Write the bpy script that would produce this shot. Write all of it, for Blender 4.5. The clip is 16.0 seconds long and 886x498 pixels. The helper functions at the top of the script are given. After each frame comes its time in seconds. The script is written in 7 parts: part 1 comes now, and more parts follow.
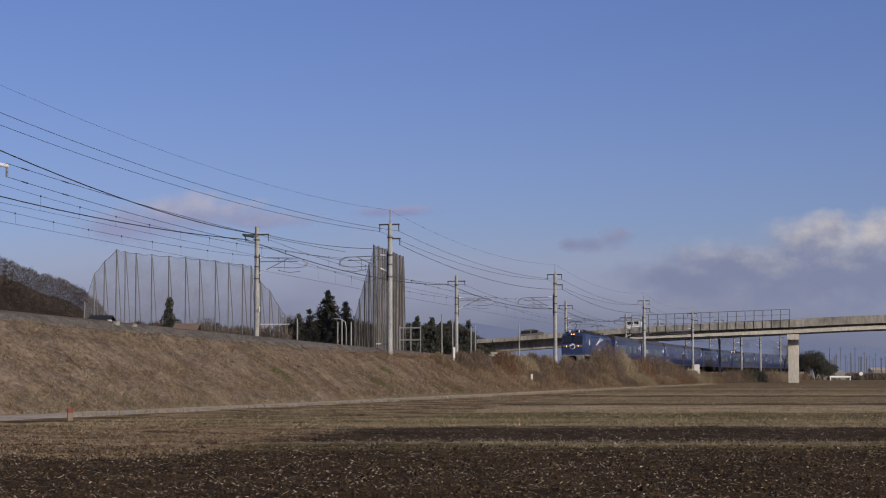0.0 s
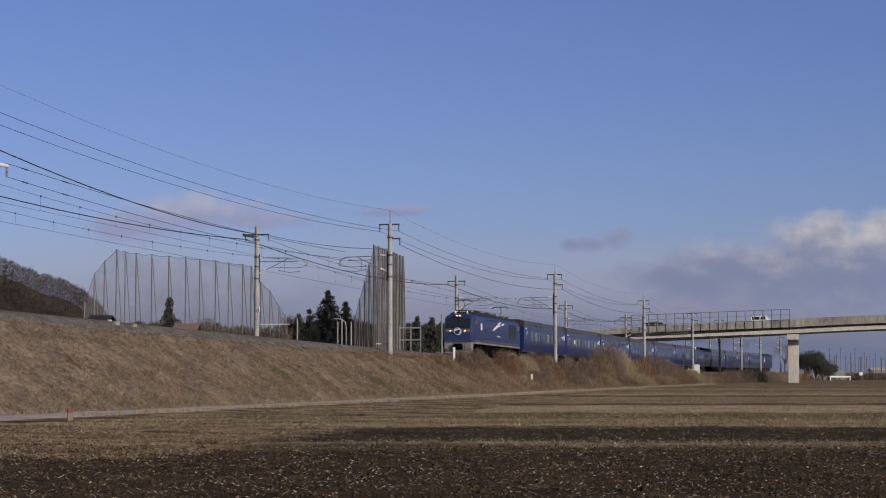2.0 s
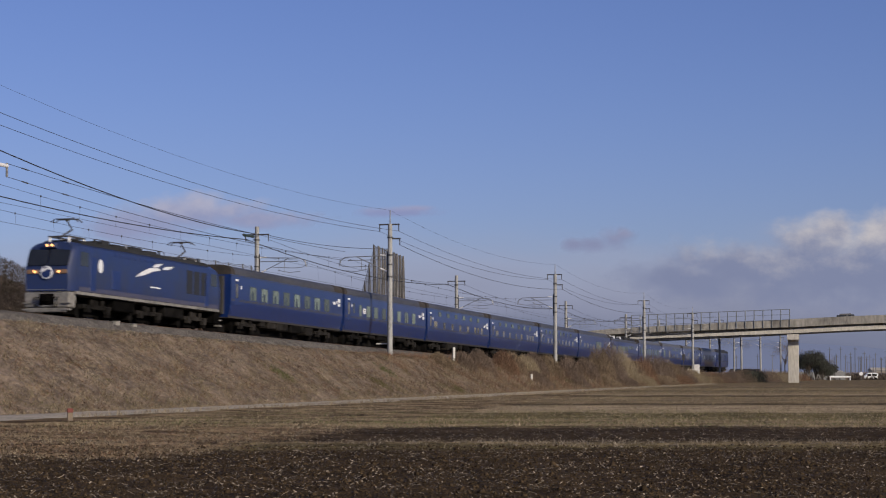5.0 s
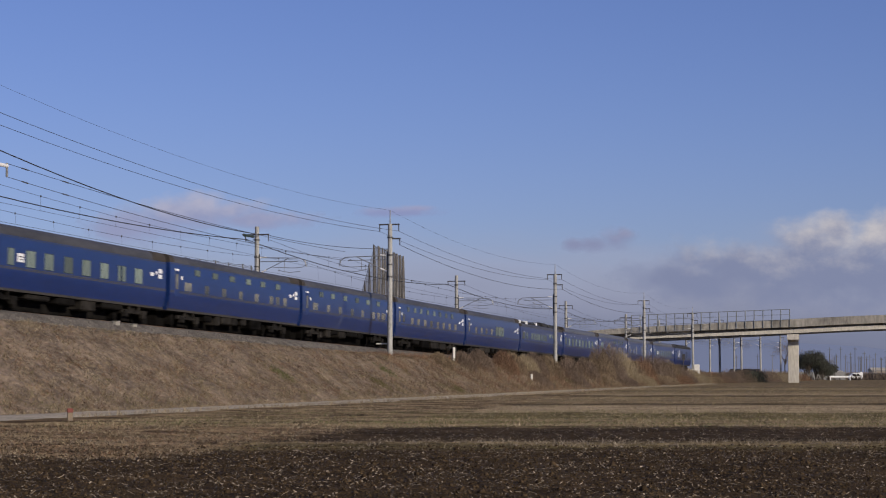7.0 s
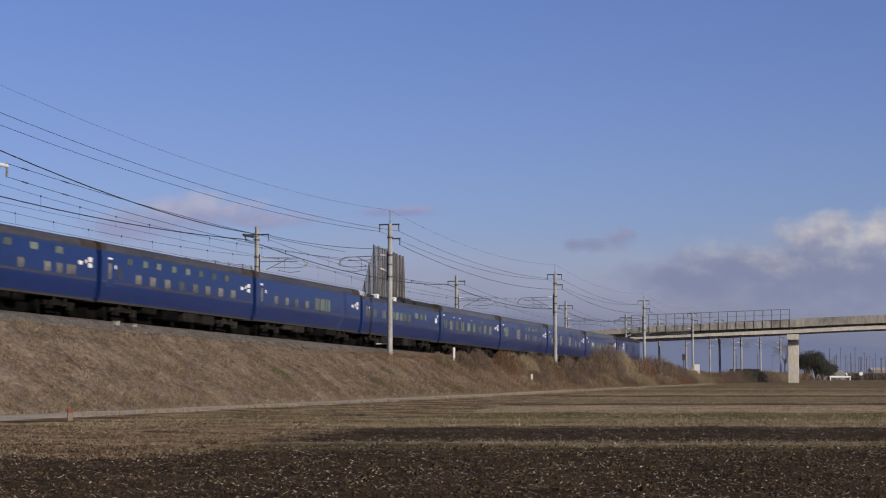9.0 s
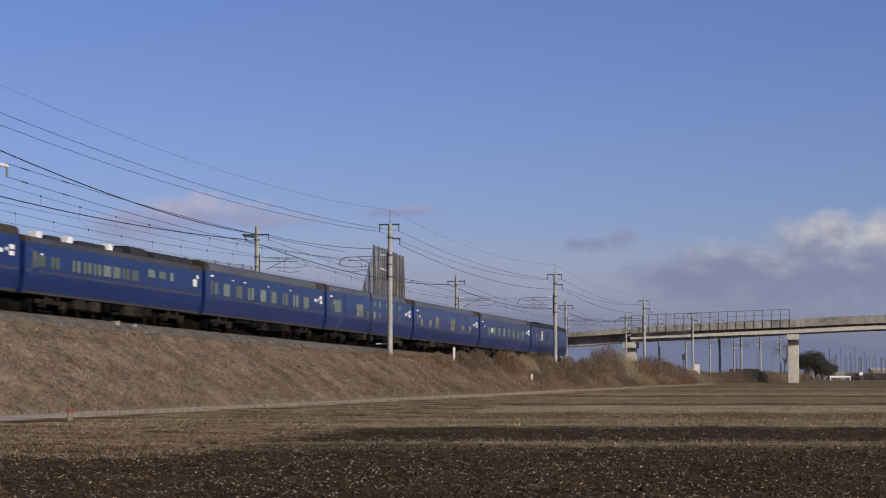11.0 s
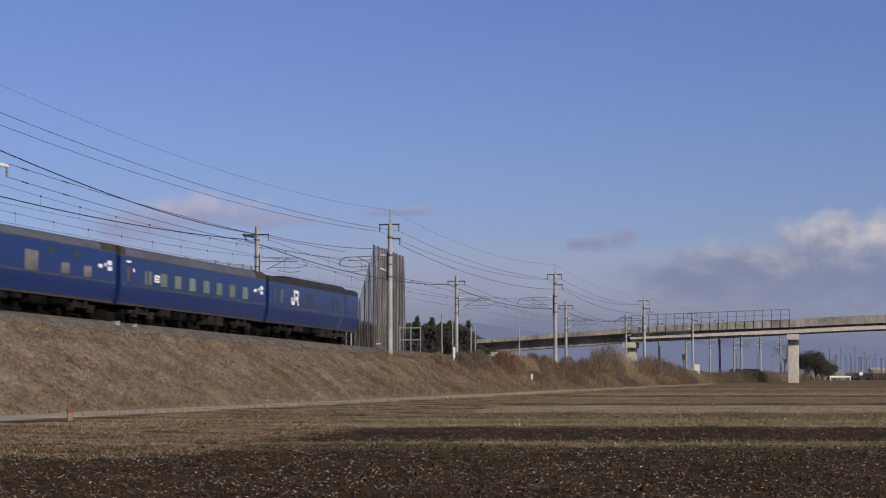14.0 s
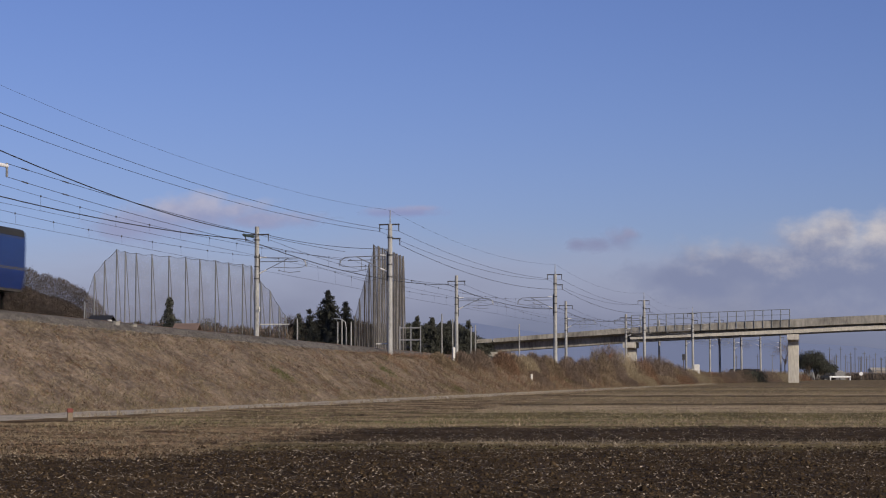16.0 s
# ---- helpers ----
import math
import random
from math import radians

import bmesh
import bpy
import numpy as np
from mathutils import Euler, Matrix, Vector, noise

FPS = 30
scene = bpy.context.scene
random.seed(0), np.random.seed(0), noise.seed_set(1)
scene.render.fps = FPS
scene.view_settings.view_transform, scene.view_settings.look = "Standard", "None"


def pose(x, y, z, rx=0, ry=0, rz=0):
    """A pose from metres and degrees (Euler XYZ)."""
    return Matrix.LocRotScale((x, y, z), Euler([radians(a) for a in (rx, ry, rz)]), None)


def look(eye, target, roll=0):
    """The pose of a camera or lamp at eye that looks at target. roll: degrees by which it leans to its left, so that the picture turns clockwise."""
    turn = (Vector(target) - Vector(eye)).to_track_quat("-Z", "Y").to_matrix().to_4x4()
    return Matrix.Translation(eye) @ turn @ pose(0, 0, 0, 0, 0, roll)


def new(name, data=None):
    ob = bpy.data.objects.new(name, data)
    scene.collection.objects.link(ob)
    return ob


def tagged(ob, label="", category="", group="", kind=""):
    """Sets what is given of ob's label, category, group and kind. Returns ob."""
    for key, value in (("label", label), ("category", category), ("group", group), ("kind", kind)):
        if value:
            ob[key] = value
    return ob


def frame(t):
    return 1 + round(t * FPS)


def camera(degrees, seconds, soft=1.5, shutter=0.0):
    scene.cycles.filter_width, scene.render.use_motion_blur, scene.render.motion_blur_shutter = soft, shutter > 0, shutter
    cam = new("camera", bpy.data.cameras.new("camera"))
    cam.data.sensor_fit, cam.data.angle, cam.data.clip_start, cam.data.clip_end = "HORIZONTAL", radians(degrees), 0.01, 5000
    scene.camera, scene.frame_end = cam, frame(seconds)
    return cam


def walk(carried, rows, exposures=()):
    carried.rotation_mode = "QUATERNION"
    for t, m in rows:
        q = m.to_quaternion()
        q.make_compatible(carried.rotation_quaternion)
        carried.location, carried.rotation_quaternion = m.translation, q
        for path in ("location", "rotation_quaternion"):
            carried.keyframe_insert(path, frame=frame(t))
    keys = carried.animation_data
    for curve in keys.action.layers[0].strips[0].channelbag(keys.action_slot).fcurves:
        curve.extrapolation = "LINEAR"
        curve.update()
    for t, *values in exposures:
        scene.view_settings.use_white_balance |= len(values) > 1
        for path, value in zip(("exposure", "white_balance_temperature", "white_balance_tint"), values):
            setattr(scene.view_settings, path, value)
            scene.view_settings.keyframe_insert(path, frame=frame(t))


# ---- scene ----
EYE_Z = 1.65
cam = camera(25.88, 16.0, soft=1.1, shutter=0.35)
EYE = pose(0, 0, EYE_Z, 93.674, 0, 0)
walk(cam, [(0, EYE), (16, EYE)], exposures=[(0, -0.09, 6500, 10), (4, -0.08, 6500, 10), (6.5, -0.02, 6500, 10), (16, 0.0, 6500, 10)])

# ---- sky and sun ----
SUN_AZ = 136.0   # degrees clockwise from the way the camera looks
SUN_EL = 24.0
world = bpy.data.worlds.new("world")
scene.world = world
world.use_nodes = True
wn, wl = world.node_tree.nodes, world.node_tree.links
sky = wn.new("ShaderNodeTexSky")
sky.sky_type = "NISHITA"
sky.sun_disc = False
sky.sun_elevation = radians(SUN_EL)
sky.sun_rotation = radians(SUN_AZ)
sky.air_density, sky.dust_density, sky.ozone_density = 1.0, 0.6, 2.0
air = wn.new("ShaderNodeMix")
air.data_type, air.blend_type = "RGBA", "MULTIPLY"
air.inputs[0].default_value = 1.0
air.inputs[7].default_value = (0.54, 0.57, 0.93, 1)
wl.new(sky.outputs[0], air.inputs[6])
wl.new(air.outputs[2], wn["Background"].inputs[0])
wn["Background"].inputs[1].default_value = 0.10
sun_data = bpy.data.lights.new("sun", "SUN")
sun_data.energy, sun_data.angle, sun_data.color = 4.7, radians(0.5), (1.0, 0.875, 0.69)
sun = new("sun", sun_data)
_az, _el = radians(SUN_AZ), radians(SUN_EL)
SUN_DIR = Vector((math.sin(_az) * math.cos(_el), math.cos(_az) * math.cos(_el), math.sin(_el)))
sun.matrix_basis = look(SUN_DIR * 50, (0, 0, 0))


# ---- materials ----
def material(name, a, b=None, rough=0.8, metal=0.0, grain=8.0, coarse=0.6, bump=0.0, bump_scale=None, spec=0.5, coat=0.0,
             random_tint=0.0, island_tint=0.0, stretch=(1, 1, 1)):
    """Principled surface: two colours mixed by a coarse and a fine noise, grain per metre, and a relief in metres."""
    m = bpy.data.materials.new(name)
    m.use_nodes = True
    n, l = m.node_tree.nodes, m.node_tree.links
    p = n["Principled BSDF"]
    b = b or tuple(v * 0.7 for v in a)
    tc = n.new("ShaderNodeTexCoord")
    mp = n.new("ShaderNodeMapping")
    mp.inputs["Scale"].default_value = stretch
    l.new(tc.outputs["Object"], mp.inputs[0])
    fine, wide = n.new("ShaderNodeTexNoise"), n.new("ShaderNodeTexNoise")
    for node, sc, det in ((fine, grain, 6), (wide, coarse, 4)):
        node.inputs["Scale"].default_value = sc
        node.inputs["Detail"].default_value = det
        l.new(mp.outputs[0], node.inputs["Vector"])
    add = n.new("ShaderNodeMath")
    add.operation = "ADD"
    l.new(fine.outputs[0], add.inputs[0]), l.new(wide.outputs[0], add.inputs[1])
    rng = n.new("ShaderNodeMapRange")
    rng.inputs[1].default_value, rng.inputs[2].default_value = 0.75, 1.25
    l.new(add.outputs[0], rng.inputs[0])
    mix = n.new("ShaderNodeMix")
    mix.data_type = "RGBA"
    mix.inputs[6].default_value, mix.inputs[7].default_value = (*a, 1), (*b, 1)
    l.new(rng.outputs[0], mix.inputs[0])
    out = mix.outputs[2]
    if random_tint or island_tint:
        hsv = n.new("ShaderNodeHueSaturation")
        src = n.new("ShaderNodeObjectInfo") if random_tint else n.new("ShaderNodeNewGeometry")
        amount = random_tint or island_tint
        r2 = n.new("ShaderNodeMapRange")
        r2.inputs[3].default_value, r2.inputs[4].default_value = 1 - amount, 1 + amount
        l.new(src.outputs["Random" if random_tint else "Random Per Island"], r2.inputs[0])
        l.new(r2.outputs[0], hsv.inputs["Value"])
        l.new(out, hsv.inputs["Color"])
        out = hsv.outputs[0]
    l.new(out, p.inputs["Base Color"])
    p.inputs["Roughness"].default_value, p.inputs["Metallic"].default_value = rough, metal
    p.inputs["Specular IOR Level"].default_value = spec
    p.inputs["Coat Weight"].default_value = coat
    if bump:
        bp = n.new("ShaderNodeBump")
        bp.inputs["Distance"].default_value = bump
        bn = n.new("ShaderNodeTexNoise")
        bn.inputs["Scale"].default_value, bn.inputs["Detail"].default_value = bump_scale or grain, 5
        l.new(mp.outputs[0], bn.inputs["Vector"])
        l.new(bn.outputs[0], bp.inputs["Height"])
        l.new(bp.outputs[0], p.inputs["Normal"])
    return m


def glowing(name, colour, strength):
    m = bpy.data.materials.new(name)
    m.use_nodes = True
    p = m.node_tree.nodes["Principled BSDF"]
    p.inputs["Base Color"].default_value = (*colour, 1)
    p.inputs["Emission Color"].default_value = (*colour, 1)
    p.inputs["Emission Strength"].default_value = strength
    return m


CONCRETE = material("concrete", (0.30, 0.285, 0.255), (0.11, 0.104, 0.094), 0.9, grain=2.2, coarse=0.35, bump=0.006, stretch=(1, 1, 0.35))
POLE_CONCRETE = material("pole_concrete", (0.33, 0.33, 0.325), (0.175, 0.175, 0.172), 0.9, grain=14, coarse=1.2, stretch=(1, 1, 0.3), random_tint=0.1)
STEEL = material("galvanised_steel", (0.30, 0.31, 0.32), (0.20, 0.20, 0.21), 0.5, 0.6, grain=20, coarse=2)
DARK_STEEL = material("dark_steel", (0.05, 0.05, 0.055), (0.09, 0.085, 0.08), 0.6, 0.4, grain=15)
WIRE = material("wire", (0.035, 0.035, 0.04), (0.05, 0.05, 0.05), 0.6, 0.3)
PORCELAIN = material("porcelain", (0.75, 0.75, 0.74), (0.6, 0.6, 0.6), 0.25, grain=4, coat=0.3)
BALLAST = material("ballast", (0.103, 0.0903, 0.0791), (0.043, 0.0378, 0.0344), 0.95, grain=9, coarse=1.0, bump=0.12, bump_scale=7)
STONE = material("ballast_stone", (0.142, 0.129, 0.119), (0.0516, 0.0473, 0.043), 0.95, grain=6, coarse=1, island_tint=0.35)
RAIL = material("rail_steel", (0.20, 0.13, 0.09), (0.13, 0.09, 0.07), 0.6, 0.5)
SLEEPER = material("sleeper_concrete", (0.33, 0.30, 0.27), (0.22, 0.20, 0.18), 0.9)
EARTH = material("dry_grass_slope", (0.235, 0.178, 0.13), (0.062, 0.044, 0.03), 0.95, grain=3.2, coarse=0.5, bump=0.3, bump_scale=3.2)


# ---- mesh helpers ----
def box(bm, x0, x1, y0, y1, z0, z1, m=None):
    c = [Vector((x, y, z)) for z in (z0, z1) for y in (y0, y1) for x in (x0, x1)]
    v = [bm.verts.new(m @ p if m else p) for p in c]
    for f in ((0, 2, 3, 1), (4, 5, 7, 6), (0, 1, 5, 4), (2, 6, 7, 3), (0, 4, 6, 2), (1, 3, 7, 5)):
        bm.faces.new([v[i] for i in f])


def tube(bm, a, b, r0, r1=None, n=8, caps=True):
    a, b = Vector(a), Vector(b)
    r1 = r0 if r1 is None else r1
    w = (b - a).normalized()
    u = w.orthogonal().normalized()
    k = w.cross(u)
    rings = []
    for p, r in ((a, r0), (b, r1)):
        rings.append([bm.verts.new(p + r * (math.cos(2 * math.pi * i / n) * u + math.sin(2 * math.pi * i / n) * k)) for i in range(n)])
    for i in range(n):
        bm.faces.new([rings[0][i], rings[0][(i + 1) % n], rings[1][(i + 1) % n], rings[1][i]])
    if caps:
        bm.faces.new(rings[0][::-1])
        bm.faces.new(rings[1])


def polytube(bm, pts, r, n=5):
    """A tube along a line of points, in one piece."""
    pts = [Vector(p) for p in pts]
    rings = []
    for i, p in enumerate(pts):
        w = (pts[min(i + 1, len(pts) - 1)] - pts[max(i - 1, 0)]).normalized()
        u = w.cross(Vector((0, 0, 1)))
        u = u.normalized() if u.length > 1e-3 else w.orthogonal().normalized()
        k = w.cross(u)
        rings.append([bm.verts.new(p + r * (math.cos(2 * math.pi * j / n) * u + math.sin(2 * math.pi * j / n) * k)) for j in range(n)])
    for a, b in zip(rings, rings[1:]):
        for j in range(n):
            bm.faces.new([a[j], a[(j + 1) % n], b[(j + 1) % n], b[j]])
    bm.faces.new(rings[0][::-1]), bm.faces.new(rings[-1])


def prism(bm, outline, x0, x1, m=None):
    """The outline, in y and z, drawn out along x."""
    rings = [[bm.verts.new((m @ Vector((x, y, z))) if m else Vector((x, y, z))) for y, z in outline] for x in (x0, x1)]
    n = len(outline)
    for i in range(n):
        bm.faces.new([rings[0][i], rings[0][(i + 1) % n], rings[1][(i + 1) % n], rings[1][i]])
    bm.faces.new(rings[0][::-1]), bm.faces.new(rings[1])


def mesh_of(name, bm, material_, smooth=False, bevel=0.0):
    if bevel:
        bmesh.ops.bevel(bm, geom=bm.edges[:], offset=bevel, segments=1, affect="EDGES", clamp_overlap=True)
    bmesh.ops.recalc_face_normals(bm, faces=bm.faces[:])
    me = bpy.data.meshes.new(name)
    bm.to_mesh(me)
    bm.free()
    me.materials.append(material_)
    if smooth:
        me.shade_smooth()
        me.set_sharp_from_angle(angle=radians(35))
    return me


def part(name, bm, material_, parent, label="", smooth=False, bevel=0.0):
    ob = new(name, bm if isinstance(bm, bpy.types.Mesh) else mesh_of(name, bm, material_, smooth, bevel))
    ob.parent = parent
    if label:
        tagged(ob, label)
    return ob


def thing(name, label, category, group="", kind="", at=None):
    ob = new(name)
    ob.empty_display_size = 0.2
    if at:
        ob.matrix_basis = at
    return tagged(ob, label, category, group, kind)


def single(name, bm, material_, label, category, group="", kind="", smooth=False, bevel=0.0):
    return tagged(new(name, mesh_of(name, bm, material_, smooth, bevel)), label, category, group, kind)


def fast_mesh(name, verts, faces, material_):
    """verts (n, 3), faces (m, k) as arrays."""
    me = bpy.data.meshes.new(name)
    k = faces.shape[1]
    me.vertices.add(len(verts))
    me.vertices.foreach_set("co", np.ascontiguousarray(verts, dtype=np.float32).ravel())
    me.loops.add(faces.size)
    me.loops.foreach_set("vertex_index", np.ascontiguousarray(faces, dtype=np.int32).ravel())
    me.polygons.add(len(faces))
    me.polygons.foreach_set("loop_start", np.arange(0, faces.size, k, dtype=np.int32))
    me.update(calc_edges=True)
    me.validate()
    me.materials.append(material_)
    return me


# ---- the line of the railway ----
# s runs along the track away from the camera, o across it towards the camera's side from the train's near flank,
# h is the height over the rails.
_S = np.linspace(-420, 640, 1061)
_K = np.interp(_S, [-150, -50, 50, 150, 250, 330], [0.02, -0.235, 0.102, -0.15, 2.2, 0.6]) / 1000
_K = _K - 0.0006 * np.clip((-88 - _S) / 6, 0, 1) * (_S > -160)
_A = np.concatenate([[0], np.cumsum((_K[1:] + _K[:-1]) / 2)])
_A += 0.26099 - np.interp(0, _S, _A)
_X = np.concatenate([[0], np.cumsum((np.sin(_A[1:]) + np.sin(_A[:-1])) / 2)])
_Y = np.concatenate([[0], np.cumsum((np.cos(_A[1:]) + np.cos(_A[:-1])) / 2)])
_X += 15.695 - np.interp(0, _S, _X)
_Y += 219.666 - np.interp(0, _S, _Y)


def rail_z(s):
    u = np.clip(np.asarray(s, float) / 100, -1.7, 1.41)
    low = np.minimum(np.asarray(s, float) / 100 + 1.7, 0)
    rise = 0.05 * (np.clip(-90 - np.asarray(s, float), 0, 60) / 50) ** 2
    return EYE_Z + 0.861 - 1.081 * u + 0.382 * u * u - 2.38 * low * 0.5 + rise


def line_xy(s, o):
    a = np.interp(s, _S, _A)
    return np.interp(s, _S, _X) + o * np.cos(a), np.interp(s, _S, _Y) - o * np.sin(a)


def at_track(s, o, h=0.0):
    x, y = line_xy(s, o)
    return Vector((float(x), float(y), float(rail_z(s)) + h))


def track_pose(s, o, h=0.0):
    """x points the way the train goes, y to the camera's side."""
    a = float(np.interp(s, _S, _A))
    p = at_track(s, o, h)
    return pose(p.x, p.y, p.z, 0, 0, -90 - math.degrees(a))


NEAR_C, FAR_C = -1.45, -5.25


def slope_foot(s):
    """Offset at which the embankment meets the field."""
    return 2.5 + 1.62 * np.maximum(rail_z(s) - 0.85, 0.25)


# ---- ground ----
def field_material():
    m = bpy.data.materials.new("field")
    m.use_nodes = True
    n, l = m.node_tree.nodes, m.node_tree.links
    p = n["Principled BSDF"]
    p.inputs["Roughness"].default_value = 0.95
    p.inputs["Specular IOR Level"].default_value = 0.04
    geo = n.new("ShaderNodeNewGeometry")
    sep = n.new("ShaderNodeSeparateXYZ")
    l.new(geo.outputs["Position"], sep.inputs[0])

    def math_(op, a, b=None):
        q = n.new("ShaderNodeMath")
        q.operation = op
        for i, v in enumerate((a, b)):
            if v is None:
                continue
            if isinstance(v, (int, float)):
                q.inputs[i].default_value = v
            else:
                l.new(v, q.inputs[i])
        return q.outputs[0]

    def noise_(scale, stretch=(1, 1, 1), detail=5):
        q, mp = n.new("ShaderNodeTexNoise"), n.new("ShaderNodeMapping")
        mp.inputs["Scale"].default_value = stretch
        q.inputs["Scale"].default_value, q.inputs["Detail"].default_value = scale, detail
        l.new(geo.outputs["Position"], mp.inputs[0]), l.new(mp.outputs[0], q.inputs["Vector"])
        return q.outputs[0]

    # distance over the field with ragged edges
    wob = math_("MULTIPLY", math_("SUBTRACT", noise_(0.5, (0.12, 1, 1)), 0.5), 4.0)
    wob2 = math_("MULTIPLY", math_("SUBTRACT", noise_(1.6, (0.4, 1, 1)), 0.5), 2.6)
    far = math_("ADD", math_("ADD", sep.outputs[1], wob), wob2)
    ramp = n.new("ShaderNodeValToRGB")
    ramp.color_ramp.interpolation = "LINEAR"
    scaled = math_("DIVIDE", far, 250.0)
    l.new(scaled, ramp.inputs[0])
    soil, straw, grass, pale, dim = (0.046, 0.0315, 0.0178), (0.185, 0.14, 0.078), (0.112, 0.09, 0.042), (0.29, 0.228, 0.145), (0.16, 0.121, 0.072)
    dark = (0.128, 0.099, 0.057)
    furrow = (0.085, 0.064, 0.036)
    stops = [(0, soil), (41, soil), (43, grass), (45, straw), (46.5, soil), (56.8, soil), (58.6, straw), (68, straw), (71, grass), (79, grass), (81.5, pale), (97, pale), (99.5, furrow),
             (103, furrow), (106, straw), (116, dim), (131, straw), (134.5, furrow), (140, furrow), (144, pale), (158, straw), (172, dark), (190, straw), (212, dark), (240, dim)]
    els = ramp.color_ramp.elements
    els[0].position, els[0].color = 0, (*soil, 1)
    els[1].position, els[1].color = 0.96, (*dim, 1)
    for y, c in stops[1:-1]:
        e = els.new(y / 250.0)
        e.color = (*c, 1)
    grain = n.new("ShaderNodeMapRange")
    l.new(math_("MULTIPLY", math_("ADD", math_("ADD", noise_(3.0, (1, 0.5, 1)), noise_(22.0)), noise_(0.9, (0.35, 0.5, 1))), 0.667), grain.inputs[0])
    grain.inputs[1].default_value, grain.inputs[2].default_value = 0.78, 1.22
    grain.inputs[3].default_value, grain.inputs[4].default_value = 0.45, 1.6
    hsv = n.new("ShaderNodeHueSaturation")
    # dry verge that runs into the tilled bed
    edge = math_("ADD", math_("SUBTRACT", math_("ADD", sep.outputs[0], 5.7), math_("MULTIPLY", math_("SUBTRACT", sep.outputs[1], 36.4), 0.15)),
                 math_("MULTIPLY", math_("SUBTRACT", noise_(1.1, (1, 0.5, 1)), 0.5), 5.0))
    side = n.new("ShaderNodeMapRange")
    side.inputs[1].default_value, side.inputs[2].default_value = 0.5, -0.9
    l.new(edge, side.inputs[0])
    deep = n.new("ShaderNodeMapRange")
    deep.inputs[1].default_value, deep.inputs[2].default_value = 36.0, 38.5
    l.new(far, deep.inputs[0])
    verge = n.new("ShaderNodeMix")
    verge.data_type = "RGBA"
    tuft = n.new("ShaderNodeMix")
    tuft.data_type = "RGBA"
    tuft.inputs[6].default_value, tuft.inputs[7].default_value = (0.055, 0.037, 0.02, 1), (0.215, 0.157, 0.094, 1)
    bare = n.new("ShaderNodeMapRange")
    bare.inputs[1].default_value, bare.inputs[2].default_value = 0.40, 0.56
    l.new(noise_(0.9, (0.5, 0.8, 1)), bare.inputs[0])
    l.new(bare.outputs[0], tuft.inputs[0]), l.new(tuft.outputs[2], verge.inputs[7])
    l.new(ramp.outputs[0], verge.inputs[6]), l.new(math_("MULTIPLY", side.outputs[0], deep.outputs[0]), verge.inputs[0])
    l.new(verge.outputs[2], hsv.inputs["Color"]), l.new(grain.outputs[0], hsv.inputs["Value"])
    l.new(hsv.outputs[0], p.inputs["Base Color"])
    bp = n.new("ShaderNodeBump")
    bp.inputs["Distance"].default_value = 0.06
    l.new(math_("ADD", noise_(4.0), noise_(16.0)), bp.inputs["Height"])
    l.new(bp.outputs[0], p.inputs["Normal"])
    return m


def fractal(x, y, scale, seed=0.0):
    """Smooth noise of mean zero over arrays, from a few turned sine fields."""
    out = np.zeros(np.shape(x))
    rs = np.random.RandomState(int(seed * 10) + 7)
    amp = 1.0
    f = 1.0 / scale
    for _ in range(4):
        for _ in range(3):
            a, ph, k = rs.uniform(0, 6.28), rs.uniform(0, 6.28), f * rs.uniform(0.7, 1.4) * 6.28
            out += amp * np.sin(k * (np.cos(a) * x + np.sin(a) * y) + ph)
        amp *= 0.55
        f *= 2.1
    return out / 4.0


def ground_z(x, y):
    near = np.clip((60 - y) / 12, 0, 1) * np.clip((y - 10) / 5, 0, 1)
    ridge = 0.05 * np.exp(-((y - 44) / 1.5) ** 2) + 0.05 * np.exp(-((y - 58) / 2) ** 2)
    return near * (0.028 * fractal(x, y, 0.9) + 0.018 * fractal(x, y * 0.6, 0.28, 1)) + ridge + 0.03 * fractal(x, y, 7, 2) * np.clip(y / 60, 0, 1) * np.clip((400 - y) / 200, 0, 1)


def build_ground():
    py = np.concatenate([np.linspace(900, 663.5, 300)])
    rows = EYE_Z * 3413 / (py - 660.16)
    rows = np.concatenate([[-3000, -300, -40, 0, 12, 20], rows, [2500, 4900]])
    cols = np.concatenate([[-60, -16, -4, -1.8], np.linspace(-1.1, 1.1, 330), [1.8, 4, 16, 60]])
    u, y = np.meshgrid(cols, rows)
    x = u * np.where(np.abs(y) < 4000, np.clip(np.abs(y) * 0.235, 6, 900), 900)
    z = ground_z(x, y)
    verts = np.stack([x, y, z], -1).reshape(-1, 3)
    nr, nc = x.shape
    i = np.arange(nr * nc).reshape(nr, nc)
    faces = np.stack([i[:-1, :-1], i[:-1, 1:], i[1:, 1:], i[1:, :-1]], -1).reshape(-1, 4)
    me = fast_mesh("ground", verts, faces, field_material())
    tagged(new("ground", me), "brown tilled field with strips of dry stubble grass", "ground", kind="structure")


build_ground()


